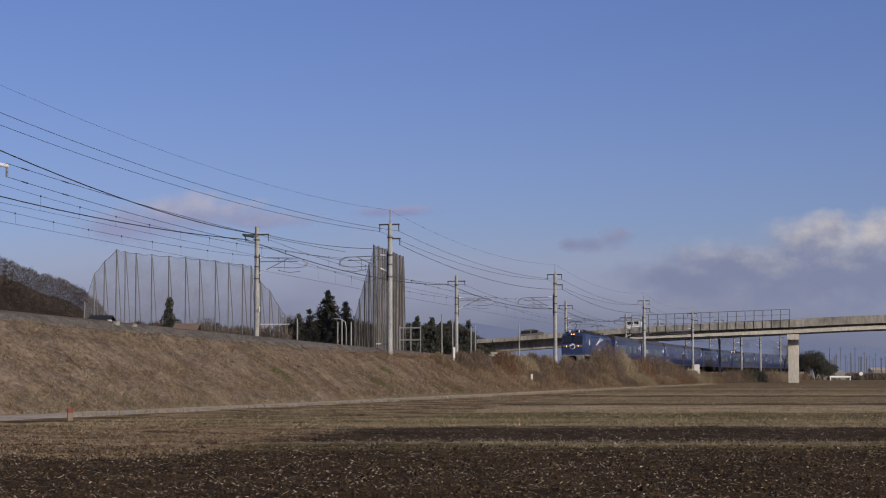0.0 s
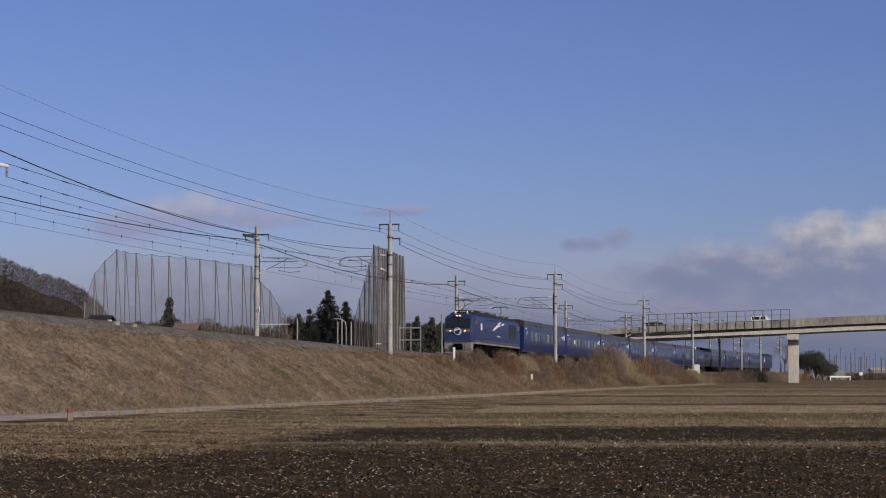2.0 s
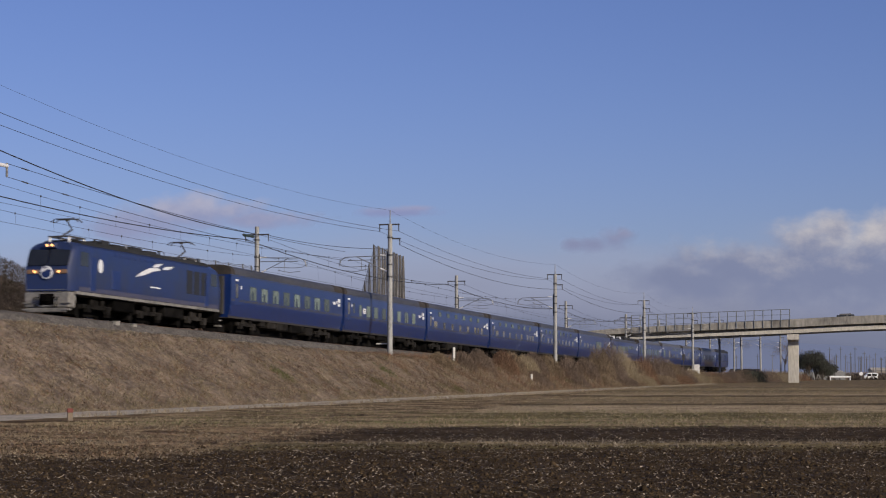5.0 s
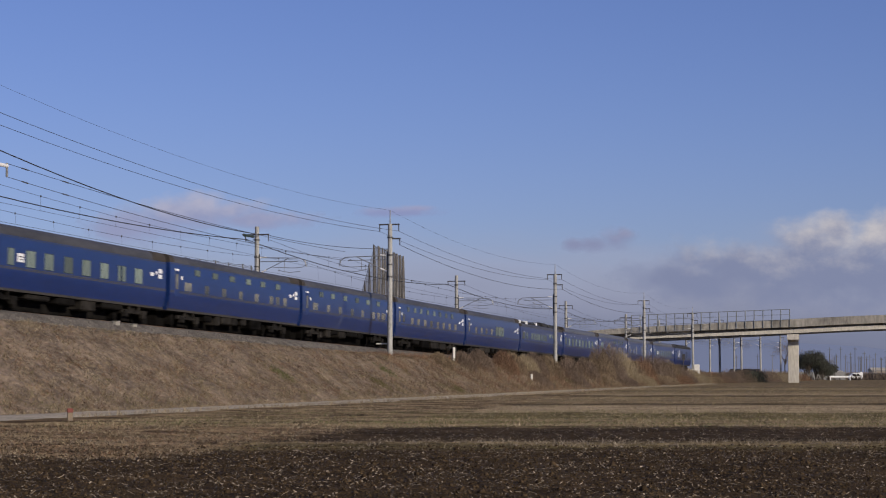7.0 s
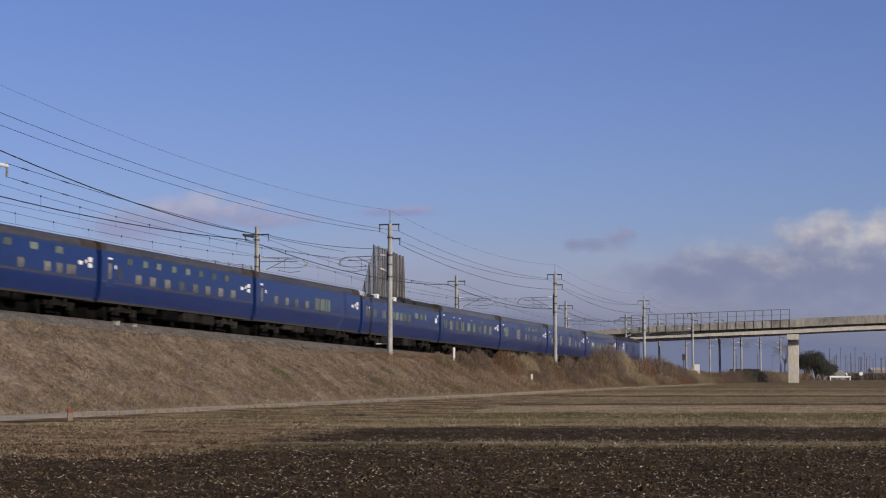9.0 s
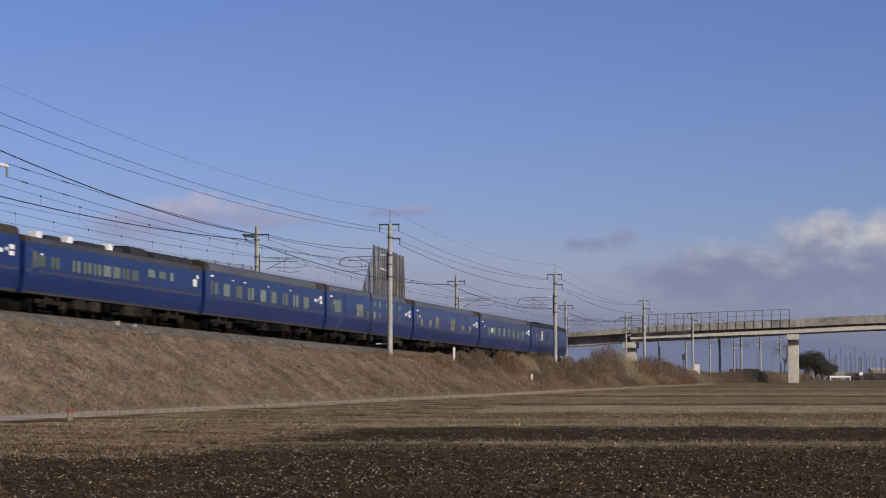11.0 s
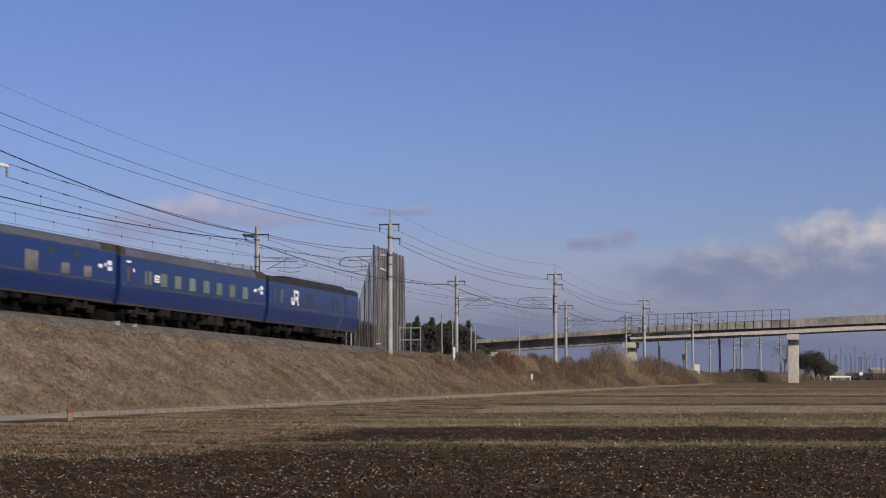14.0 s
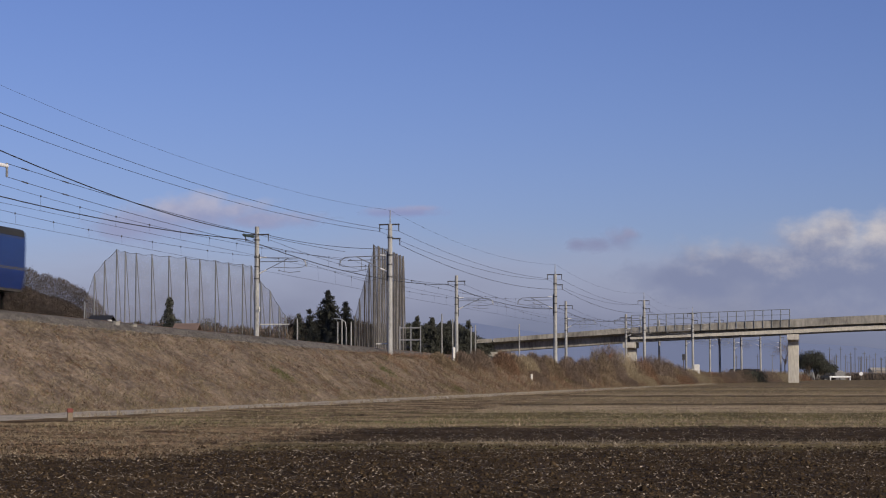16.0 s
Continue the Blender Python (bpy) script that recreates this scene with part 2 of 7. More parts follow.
def sweep(name, s_values, profile, material_, label, category, kind="structure", rough=0.0, waves=(1.6, 0.6)):
    """A strip swept along the track; profile(s) gives rows of offset and absolute height."""
    rows = []
    for s in s_values:
        rows.append([(*[float(v) for v in line_xy(s, o)], z) for o, z in profile(s)])
    v = np.array(rows)
    if rough:
        v[:, 1:-1, 2] += rough * fractal(v[:, 1:-1, 0], v[:, 1:-1, 1], waves[0], 3) + rough * 0.6 * fractal(v[:, 1:-1, 0], v[:, 1:-1, 1], waves[1], 4)
    nr, nc = v.shape[:2]
    i = np.arange(nr * nc).reshape(nr, nc)
    f = np.stack([i[:-1, :-1], i[:-1, 1:], i[1:, 1:], i[1:, :-1]], -1).reshape(-1, 4)
    me = fast_mesh(name, v.reshape(-1, 3), f, material_)
    me.shade_smooth()
    return tagged(new(name, me), label, category, kind=kind)


S_BANK = np.concatenate([np.arange(-400, -170, 10), np.arange(-170, 120, 0.5), np.arange(120, 620, 6)])


def bank_profile(s):
    r = float(rail_z(s)) - 0.85
    foot = float(slope_foot(s))
    pts = [(o, r) for o in np.linspace(-9.6, 2.5, 6)]
    for k in np.linspace(0, 1, 26)[1:]:
        pts.append((2.5 + (foot - 2.5) * k, r + (-0.06 - r) * k))
    back = [(-9.6 - 1.6 * (r + 0.3), -0.3)]
    return back + pts


sweep("embankment", S_BANK, bank_profile, EARTH, "railway embankment covered with dry brown grass", "embankment", rough=0.13, waves=(2.4, 0.8))


def ballast_profile(s):
    r = float(rail_z(s))
    return [(-9.2, r - 0.9), (-8.0, r - 0.62), (-7.2, r - 0.06), (-3.35, r - 0.03), (0.45, r - 0.15), (0.75, r - 0.3), (1.35, r - 0.62), (1.9, r - 0.86)]


sweep("ballast_bed", S_BANK, ballast_profile, BALLAST, "grey crushed-stone ballast under the railway tracks", "ballast", rough=0.03)


def build_tracks():
    for c in (NEAR_C, FAR_C):
        track = thing("railway_track", "pair of brown steel rails on concrete sleepers in ballast", "track", "tracks of the line", "structure")
        for side in (-0.5335, 0.5335):
            bm = bmesh.new()
            prof = [(-0.03, 0), (0.03, 0), (0.03, -0.04), (0.01, -0.05), (0.01, -0.13), (0.06, -0.15), (-0.06, -0.15), (-0.01, -0.13), (-0.01, -0.05), (-0.03, -0.04)]
            prev = None
            for s in list(np.arange(-400, 560, 8.0)):
                ring = [bm.verts.new(at_track(s, c + side + q, z)) for q, z in prof]
                if prev:
                    for i in range(len(prof)):
                        bm.faces.new([prev[i], prev[(i + 1) % len(prof)], ring[(i + 1) % len(prof)], ring[i]])
                prev = ring
            part("rail", bm, RAIL, track)
        v, f = [], []
        for s in np.arange(-160, 240, 0.65):
            m = track_pose(s, c)
            k = len(v)
            for z in (-0.3, -0.16):
                for y in (-1.0, 1.0):
                    for x in (-0.11, 0.11):
                        v.append(tuple(m @ Vector((x, y, z))))
            f += [[k + i for i in q] for q in ((0, 2, 3, 1), (4, 5, 7, 6), (0, 1, 5, 4), (2, 6, 7, 3), (0, 4, 6, 2), (1, 3, 7, 5))]
        ob = part("sleepers", fast_mesh("sleepers", np.array(v), np.array(f), SLEEPER), None, track)
        tagged(ob, kind="stuff")


build_tracks()


_pane = {}


def pane_mesh(w, h, mat_):
    key = (round(w, 3), round(h, 3), mat_.name)
    if key not in _pane:
        bm = bmesh.new()
        box(bm, -w / 2, w / 2, -0.012, 0.012, -h / 2, h / 2)
        _pane[key] = mesh_of("window", bm, mat_, bevel=0.008)
    return _pane[key]


# ---- overhead line ----
INSULATOR_GREEN = material("green_insulator", (0.03, 0.05, 0.045), (0.05, 0.07, 0.065), 0.3, coat=0.3)
POLE_S = [-197.0, -140.4, -80.7, -22.9, 34.8, 82.0, 116.0, 150.0, 186.0, 222.0]


def pole_bracket(post, top_h, low_h, reach, side):
    """The swivel bracket that holds the overhead wires; side +1 reaches to local +y."""
    bm = bmesh.new()
    d = side
    polytube(bm, [(0, 0.2 * d, top_h), (0, (reach - 0.5) * d, top_h - 0.08), (0, (reach - 0.15) * d, top_h - 0.3), (0, reach * d, top_h - 0.75)], 0.034, 6)
    tube(bm, (0, 0.2 * d, top_h - 0.3), (0, (reach - 0.7) * d, top_h - 0.32), 0.03, n=6)
    tube(bm, (0, 0.2 * d, low_h), (0, 2.5 * d, top_h - 0.1), 0.034, n=6)
    polytube(bm, [(0, 1.3 * d, low_h + 0.42), (0, (reach - 0.9) * d, low_h + 0.36), (0, (reach - 0.3) * d, low_h + 0.42), (0, (reach + 0.05) * d, low_h + 0.62), (0, (reach - 0.1) * d, top_h - 0.3)], 0.026, 6)
    polytube(bm, [(0.03, 1.7 * d, low_h + 0.2), (0.03, 2.6 * d, low_h + 0.02), (0.03, (reach - 0.5) * d, low_h + 0.1)], 0.022, 6)
    tube(bm, (0, 2.2 * d, low_h + 0.1), (0, 2.2 * d, top_h - 0.32), 0.018, n=6)
    arm = part("bracket_arm", bm, STEEL, post, "galvanised tubular bracket arm")
    for z in (top_h, low_h):
        bm = bmesh.new()
        tube(bm, (0, 0.22 * d, z), (0, 0.75 * d, z + (0.03 if z == top_h else 0.24)), 0.055, n=8)
        part("insulator", bm, PORCELAIN, arm, "white porcelain insulator")


def crossarm(post, z, y0, y1, drop=True):
    bm = bmesh.new()
    box(bm, -0.05, 0.05, y0, y1, z - 0.05, z + 0.05)
    arm = part("crossarm", bm, DARK_STEEL, post, "dark steel crossarm")
    if drop:
        for y in (y0 + 0.05, y1 - 0.05):
            if abs(y) < 0.3:
                continue
            bm = bmesh.new()
            tube(bm, (0, y, z - 0.05), (0, y, z - 0.5), 0.035, n=6)
            part("insulator", bm, DARK_STEEL, arm)


def overhead_pole(s, o, near):
    m = track_pose(s, o)
    foot = -1.1
    post = thing("overhead_line_pole", "weathered grey concrete pole carrying railway overhead wires", "utility pole", "overhead line poles", at=m)
    bm = bmesh.new()
    tube(bm, (0, 0, foot), (0, 0, 8.95), 0.205, 0.165, n=14)
    part("shaft", bm, POLE_CONCRETE, post, smooth=True)
    for z in (5.0, 5.9, 6.6, 7.9):
        bm = bmesh.new()
        tube(bm, (0, 0, z), (0, 0, z + 0.10), 0.21, n=12)
        part("band", bm, DARK_STEEL, post, "dark steel clamp band")
    for q in range(13):
        step = part("step", pane_mesh(0.16, 0.035, DARK_STEEL), None, post)
        step.location = (-0.24 if q % 2 else 0.24, 0.02, 1.2 + 0.45 * q)
    side = -1 if near else 1
    bm = bmesh.new()
    box(bm, -0.05, 0.05, min(0.16 * side, 0.24 * side), max(0.16 * side, 0.24 * side), 4.7, 6.9)
    part("bracket_post", bm, DARK_STEEL, post)
    pole_bracket(post, 6.62, 5.45, 3.95, side)
    if near:
        bm = bmesh.new()
        tube(bm, (0, 0, 8.9), (0, 0, 9.95), 0.05, 0.035, n=8)
        part("mast_tip", bm, STEEL, post)
        crossarm(post, 8.9, -0.85, 0.72)
        crossarm(post, 7.85, -0.1, 0.8)
    else:
        crossarm(post, 8.35, -0.95, 0.95)
        if abs(s + 80.7) < 1:
            bm = bmesh.new()
            box(bm, 0.0, 2.7, -0.14, -0.06, 8.14, 8.2)
            part("strain_bar", bm, DARK_STEEL, post)
            for x in (0.5, 1.25, 2.0):
                bm = bmesh.new()
                tube(bm, (x, -0.1, 8.17), (x + 0.5, -0.1, 8.17), 0.07, n=8)
                for q in range(3):
                    tube(bm, (x + 0.08 + q * 0.15, -0.1, 8.17), (x + 0.13 + q * 0.15, -0.1, 8.17), 0.11, n=8)
                part("strain_insulator", bm, INSULATOR_GREEN, post, "dark green strain insulator")
            bm = bmesh.new()
            polytube(bm, [(0.3, -0.1, 8.1), (0.7, -0.1, 7.75), (1.3, -0.1, 7.7), (1.9, -0.1, 7.8), (2.4, -0.1, 8.1)], 0.02, 5)
            part("jumper_wire", bm, WIRE, post)
    return post


# near and far offsets; the far row drops out of step beyond the third pole
for s in POLE_S:
    overhead_pole(s, 1.77, True)
    overhead_pole(s, -8.67, False)


def sagging(a, b, sag, n=14):
    a, b = Vector(a), Vector(b)
    return [a.lerp(b, i / n) - Vector((0, 0, sag * 4 * (i / n) * (1 - i / n))) for i in range(n + 1)]


def wire(name, pts, r, label):
    bm = bmesh.new()
    polytube(bm, pts, r, 4)
    return single(name, bm, WIRE, label, "cable", "overhead wires")


def build_wires():
    for s0, s1 in zip(POLE_S, POLE_S[1:]):
        up = 0.17 if -150 < s0 < -100 else 0.0   # the pole beside the camera stands a little taller
        for c, d in ((NEAR_C, 1), (FAR_C, -1)):
            st = 0.02 * d
            high = 6.42 if d > 0 else 6.38
            top = sagging(at_track(s0, c + st, high + 0.6 * up if d > 0 else high - up), at_track(s1, c + st, high), 0.75)
            span = thing("catenary_span", "dark contact wire hung by droppers under a messenger wire", "cable", "overhead wires")
            bm = bmesh.new()
            polytube(bm, top, 0.010, 4)
            part("messenger_wire", bm, WIRE, span)
            tread = 5.2 + 0.5 * up if d > 0 else 5.08
            low = sagging(at_track(s0, c - st, tread), at_track(s1, c - st, tread), 0.02)
            bm = bmesh.new()
            polytube(bm, low, 0.009, 4)
            part("contact_wire", bm, WIRE, span)
            for i in range(1, 14, 1):
                bm = bmesh.new()
                tube(bm, low[i], top[i], 0.006, n=4)
                box(bm, -0.03, 0.03, -0.03, 0.03, -0.05, 0.05, Matrix.Translation(top[i]))
                part("dropper", bm, WIRE, span)
        wire("earth_wire", sagging(at_track(s0, 1.77, 9.95 + up), at_track(s1, 1.77, 9.95), 0.95), 0.007, "thin earth wire strung along the pole tops")
        for o in (0.97, 2.44):
            wire("feeder_wire", sagging(at_track(s0, o, 8.4 + up), at_track(s1, o, 8.4), 0.8), 0.013, "dark feeder wire between the overhead line poles")
        wire("feeder_cable", sagging(at_track(s0, -9.5, 8.0 + up), at_track(s1, -9.5, 8.0), 0.85), 0.032, "thick black feeder cable along the rear poles")
        if s0 > -100:
            wire("feeder_wire", sagging(at_track(s0, -7.8, 8.0), at_track(s1, -7.8, 8.0), 0.85), 0.014, "dark feeder wire between the overhead line poles")
        if s0 >= -81:
            wire("feeder_wire", sagging(at_track(s0, 2.5, 7.4), at_track(s1, 2.5, 7.4), 0.9), 0.018, "dark feeder wire between the overhead line poles")
    wire("feeder_wire", sagging(at_track(-140.4, 2.2, 7.05), at_track(-80.7, -8.4, 8.35), 0.6), 0.03, "dark wire that crosses the tracks to a rear pole")
    wire("feeder_wire", sagging(at_track(-80.7, -8.0, 8.35), at_track(-80.7, 1.9, 7.1), 0.3), 0.018, "dark wire that crosses the tracks to a rear pole")

    a = -136.0
    for h0, h1 in ((6.55, 6.95), (5.93, 6.3)):
        wire("anchored_wire", sagging(at_track(a, 1.3, h0), at_track(-80.7, -1.7, h1), 0.4), 0.014, "anchored overhead wire that runs into the next span")
        for q in (0.028, 0.11):
            m = at_track(a, 1.3, h0).lerp(at_track(-80.7, -1.7, h1), q) - Vector((0, 0, 1.6 * q * (1 - q)))
            n_ = at_track(a, 1.3, h0).lerp(at_track(-80.7, -1.7, h1), q + 0.012) - Vector((0, 0, 1.6 * (q + 0.012) * (1 - q)))
            bm = bmesh.new()
            tube(bm, m, n_, 0.035, n=6)
            single("wire_clamp", bm, DARK_STEEL, "dark clamp on an anchored overhead wire", "fitting", "wire clamps")
    yoke = thing("wire_yoke", "grey steel yoke with a white insulator between anchored wires", "fitting")
    p = at_track(a, 1.3, 6.24)
    bm = bmesh.new()
    box(bm, -0.05, 0.05, -0.06, 0.06, -0.33, 0.33, Matrix.Translation(p))
    part("plate", bm, STEEL, yoke, bevel=0.015)
    bm = bmesh.new()
    q = at_track(a - 1.0, 1.35, 6.4)
    tube(bm, p + Vector((0, 0, 0.2)), q, 0.09, n=10)
    part("insulator", bm, PORCELAIN, yoke, "white porcelain insulator")


build_wires()


# ---- road bridge ----
BR_A, BR_DIR = Vector((57.6, 317.0, 0)), Vector((-0.983, 0.185, 0)).normalized()
BR_N = Vector((BR_DIR.y, -BR_DIR.x, 0))   # away from the camera
BR_N = BR_N if BR_N.y > 0 else -BR_N
BR_W = 8.5


def deck_z(d):
    """Height of the parapet's top, d metres past the near pier towards the far end."""
    pts = ((-140, 10.4), (-60, 11.7), (-15, 11.15), (-7, 10.85), (0, 10.5), (26.2, 9.65), (51, 8.1), (62, 7.4), (100, 4.4), (140, 2.5))
    return float(np.interp(d, [p[0] for p in pts], [p[1] for p in pts]))


def br(d, n, z):
    p = BR_A + BR_DIR * d + BR_N * n
    return Vector((p.x, p.y, z))


def bridge_strip(name, d0, d1, outline, parent, material_, step=4.0, label=""):
    bm = bmesh.new()
    prev = None
    ds = list(np.linspace(d0, d1, max(2, int((d1 - d0) / step) + 1)))
    rings = []
    for d in ds:
        rings.append([bm.verts.new(br(d, n, deck_z(d) + (z(d) if callable(z) else z))) for n, z in outline])
    k = len(outline)
    for a, b in zip(rings, rings[1:]):
        for i in range(k):
            bm.faces.new([a[i], a[(i + 1) % k], b[(i + 1) % k], b[i]])
    bm.faces.new(rings[0]), bm.faces.new(rings[-1][::-1])
    return part(name, bm, material_, parent, label)


PIER = material("pier_concrete", (0.50, 0.475, 0.425), (0.33, 0.313, 0.28), 0.9, grain=4, coarse=0.4, bump=0.004, stretch=(1, 1, 0.3))
ASPHALT = material("asphalt", (0.055, 0.055, 0.057), (0.04, 0.04, 0.042), 0.9, grain=20)
FENCE = material("fence_steel", (0.20, 0.215, 0.22), (0.14, 0.15, 0.155), 0.5, 0.3)


def parapet_top(d):
    """The parapet sinks below the rail line towards the far end."""
    return float(np.interp(d, (0, 27, 50), (-0.04, -0.42, -0.72)))


def soffit(d):
    """The girders deepen towards the far end."""
    return float(np.interp(d, (0, 27, 50, 90), (-2.5, -2.85, -3.0, -3.3)))


def build_bridge():
    bridge = thing("road_bridge", "weathered concrete road bridge over the railway", "bridge")
    for d0, d1 in ((-140, -30), (-29.9, -0.01), (0.01, 26.9), (27.1, 50), (50.2, 90)):
        up = parapet_top
        bridge_strip("parapet", d0, d1, [(0, up), (0.3, up), (0.3, -1.35), (0, -1.35)], bridge, CONCRETE)
        bridge_strip("parapet", d0, d1, [(BR_W - 0.3, up), (BR_W, up), (BR_W, -1.35), (BR_W - 0.3, -1.35)], bridge, CONCRETE)
        bridge_strip("deck", d0, d1, [(0.3, -1.0), (BR_W - 0.3, -1.0), (BR_W - 0.3, -1.35), (1.3, -1.6), (0.3, -1.35)], bridge, CONCRETE)
        bridge_strip("road_surface", d0, d1, [(0.3, -0.95), (BR_W - 0.3, -0.95), (BR_W - 0.3, -1.0), (0.3, -1.0)], bridge, ASPHALT)
        for n in (1.1 if d1 < 40 else 1.9, 3.0, 4.6, 6.4):
            bridge_strip("girder", d0, d1, [(n, -1.36), (n + 0.55, -1.36), (n + 0.55, soffit), (n, soffit)], bridge, CONCRETE)
    for d0, d1 in ((-140, -30), (-29.9, -0.02), (0.02, 26.9)):
        def top(d):
            return float(np.interp(d, (0, 27, 50), (-1.68, -2.05, -2.2)))

        def under(d):
            return float(np.interp(d, (0, 27, 50), (-2.34, -2.38, -2.45)))
        bridge_strip("edge_beam", d0, d1, [(0.55, top), (0.95, top), (0.95, under), (0.55, under)], bridge, PIER, label="pale lower flange of the edge girder")
    for d, w in ((0, 1.75), (27, 1.9), (-30, 1.8), (50, 1.8)):
        bm = bmesh.new()
        zt = deck_z(d) + soffit(d)
        m = Matrix.Translation((BR_A.x, BR_A.y, 0)) @ Matrix.Rotation(math.atan2(BR_DIR.y, BR_DIR.x), 4, "Z")
        sgn = 1 if (m.to_3x3() @ Vector((0, 1, 0))).dot(BR_N) > 0 else -1
        y = sorted((0.5 * sgn, (BR_W - 0.5) * sgn))
        box(bm, d + 0.1 - w / 2, d + 0.1 + w / 2, *sorted((3.4 * sgn, 5.1 * sgn)), -0.5, zt - 0.75, m)
        part("pier", bm, PIER, bridge, "pale concrete pier", bevel=0.05)
        bm = bmesh.new()
        box(bm, d - w / 2, d + 0.2 + w / 2, *y, zt - 0.9, zt - 0.004, m)
        part("pier_cap", bm, PIER, bridge)
    # guard fence over the tracks
    for i, d in enumerate(np.linspace(0.6, 26.6, 19)):
        bm = bmesh.new()
        z = deck_z(d)
        tube(bm, br(d, -0.06, z - 1.3), br(d, -0.06, z + 1.62), 0.075, n=6)
        part("fence_post", bm, FENCE, bridge)
    for dz in (-0.1, 0.75, 1.6):
        bm = bmesh.new()
        tube(bm, br(0.6, -0.06, deck_z(0.6) + dz), br(26.6, -0.06, deck_z(26.6) + dz), 0.03 if dz < 1.5 else 0.05, n=6)
        part("fence_rail", bm, FENCE, bridge)
    return bridge


build_bridge()


# ---- the train ----
FIRST, PITCH = 18.91, 21.17
# front and rear of each vehicle, metres behind a mark on the train
SPANS = [(-1.4, 18.4)] + [(FIRST + PITCH * k, FIRST + PITCH * (k + 1)) for k in range(11)] + [(FIRST + PITCH * 11, 270.3)]


def travelled(t):
    """The train brakes gently as it passes."""
    return 25.339 * t - 0.0528 * (t - 8) ** 2


BLUE = material("blue_body_paint", (0.0072, 0.0235, 0.112), (0.0055, 0.0185, 0.088), 0.3, grain=3, coarse=0.3, coat=0.35, stretch=(0.5, 1, 1.5))
# locomotive blue greyed to imitate haze over it, with some dust
LOCO_BLUE = material("hazed_dusty_locomotive_blue", (0.0135, 0.027, 0.098), (0.02, 0.029, 0.07), 0.42, grain=1.6, coarse=0.5, coat=0.15)
DOOR_BLUE = material("blue_door_paint", (0.0123, 0.0282, 0.114), (0.00968, 0.0229, 0.0924), 0.4, grain=3, coarse=0.4)
ROOF = material("grey_roof_paint", (0.058, 0.057, 0.06), (0.03, 0.03, 0.032), 0.5, grain=4, coarse=0.4, stretch=(0.4, 2, 1))
SILVER_ROOF = material("silver_grey_roof_paint", (0.088, 0.091, 0.101), (0.054, 0.056, 0.063), 0.45, grain=4, coarse=0.4, stretch=(0.4, 2, 1))
SOOT = material("sooty_brown_roof_end", (0.04, 0.031, 0.024), (0.017, 0.0145, 0.013), 0.85, grain=2.5, coarse=0.8)
DARK_ROOF = material("dark_roof_paint", (0.026, 0.027, 0.03), (0.014, 0.0145, 0.016), 0.75, grain=4, spec=0.25)
GOLD = material("gold_stripe", (0.065, 0.06, 0.055), (0.04, 0.04, 0.042), 0.5)
SILL = material("grey_sill", (0.05, 0.046, 0.045), (0.028, 0.027, 0.027), 0.6)
# near-black stands in for the deep shade under the floor, over grime
UNDER = material("underframe_grime_and_shade", (0.009, 0.0083, 0.008), (0.0025, 0.0024, 0.0024), 0.95, grain=3, coarse=1.4, random_tint=0.5, spec=0.04)
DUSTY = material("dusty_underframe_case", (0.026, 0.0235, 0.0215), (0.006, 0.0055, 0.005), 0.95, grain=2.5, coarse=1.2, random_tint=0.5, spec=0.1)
GLASS = material("window_glass", (0.022, 0.034, 0.036), (0.012, 0.018, 0.022), 0.08, grain=1.5, coat=0.6, random_tint=0.45)
CURTAIN = material("pale_green_curtain", (0.135, 0.17, 0.155), (0.07, 0.09, 0.083), 0.6, grain=3, coarse=1.5, coat=0.3, random_tint=0.45, stretch=(4, 1, 0.4))
CREAM = material("cream_blind_behind_glass", (0.125, 0.115, 0.092), (0.055, 0.054, 0.05), 0.15, grain=1.5, coat=0.5, random_tint=0.6)
DARK_GLASS = material("dark_window_glass", (0.012, 0.014, 0.017), (0.02, 0.022, 0.025), 0.06, grain=2, coat=0.5)
WHITE = material("white_paint", (0.66, 0.669, 0.686), (0.581, 0.59, 0.607), 0.4, grain=4)
BELLOWS = material("gangway_bellows", (0.025, 0.024, 0.024), (0.04, 0.038, 0.036), 0.9, stretch=(12, 1, 1))
SKIRT = material("grey_skirt_paint", (0.22, 0.211, 0.198), (0.0968, 0.0924, 0.0836), 0.6, grain=4)
AMBER = material("amber_lamp_panel", (0.22, 0.13, 0.075), (0.17, 0.10, 0.06), 0.4)
GRIME = material("brown_grime_on_blue", (0.055, 0.055, 0.085), (0.035, 0.04, 0.085), 0.7, grain=2, coarse=0.5)
HEADLAMP = glowing("headlamp_glow", (1.0, 0.5, 0.18), 1.7)
LOUVRE = material("louvre_grille", (0.006, 0.008, 0.014), (0.014, 0.018, 0.028), 0.8, grain=3, stretch=(1, 1, 14))


def rounded_section(half, low, high, roof_z, n=9):
    """Flank, shoulder and roof outline, from the lower near edge over the top."""
    pts = []
    for i in range(n + 1):
        a = math.pi * i / n
        c, s_ = math.cos(a), math.sin(a)
        pts.append((half * math.copysign(abs(c) ** 0.5, c), high + (roof_z - high) * abs(s_) ** 0.6))
    return pts


def window(car, x, z, w, h, mat_, side=1, y=1.452, name="window"):
    ob = part(name, pane_mesh(w, h, mat_), None, car)
    ob.location = (x, y * side, z)
    return ob


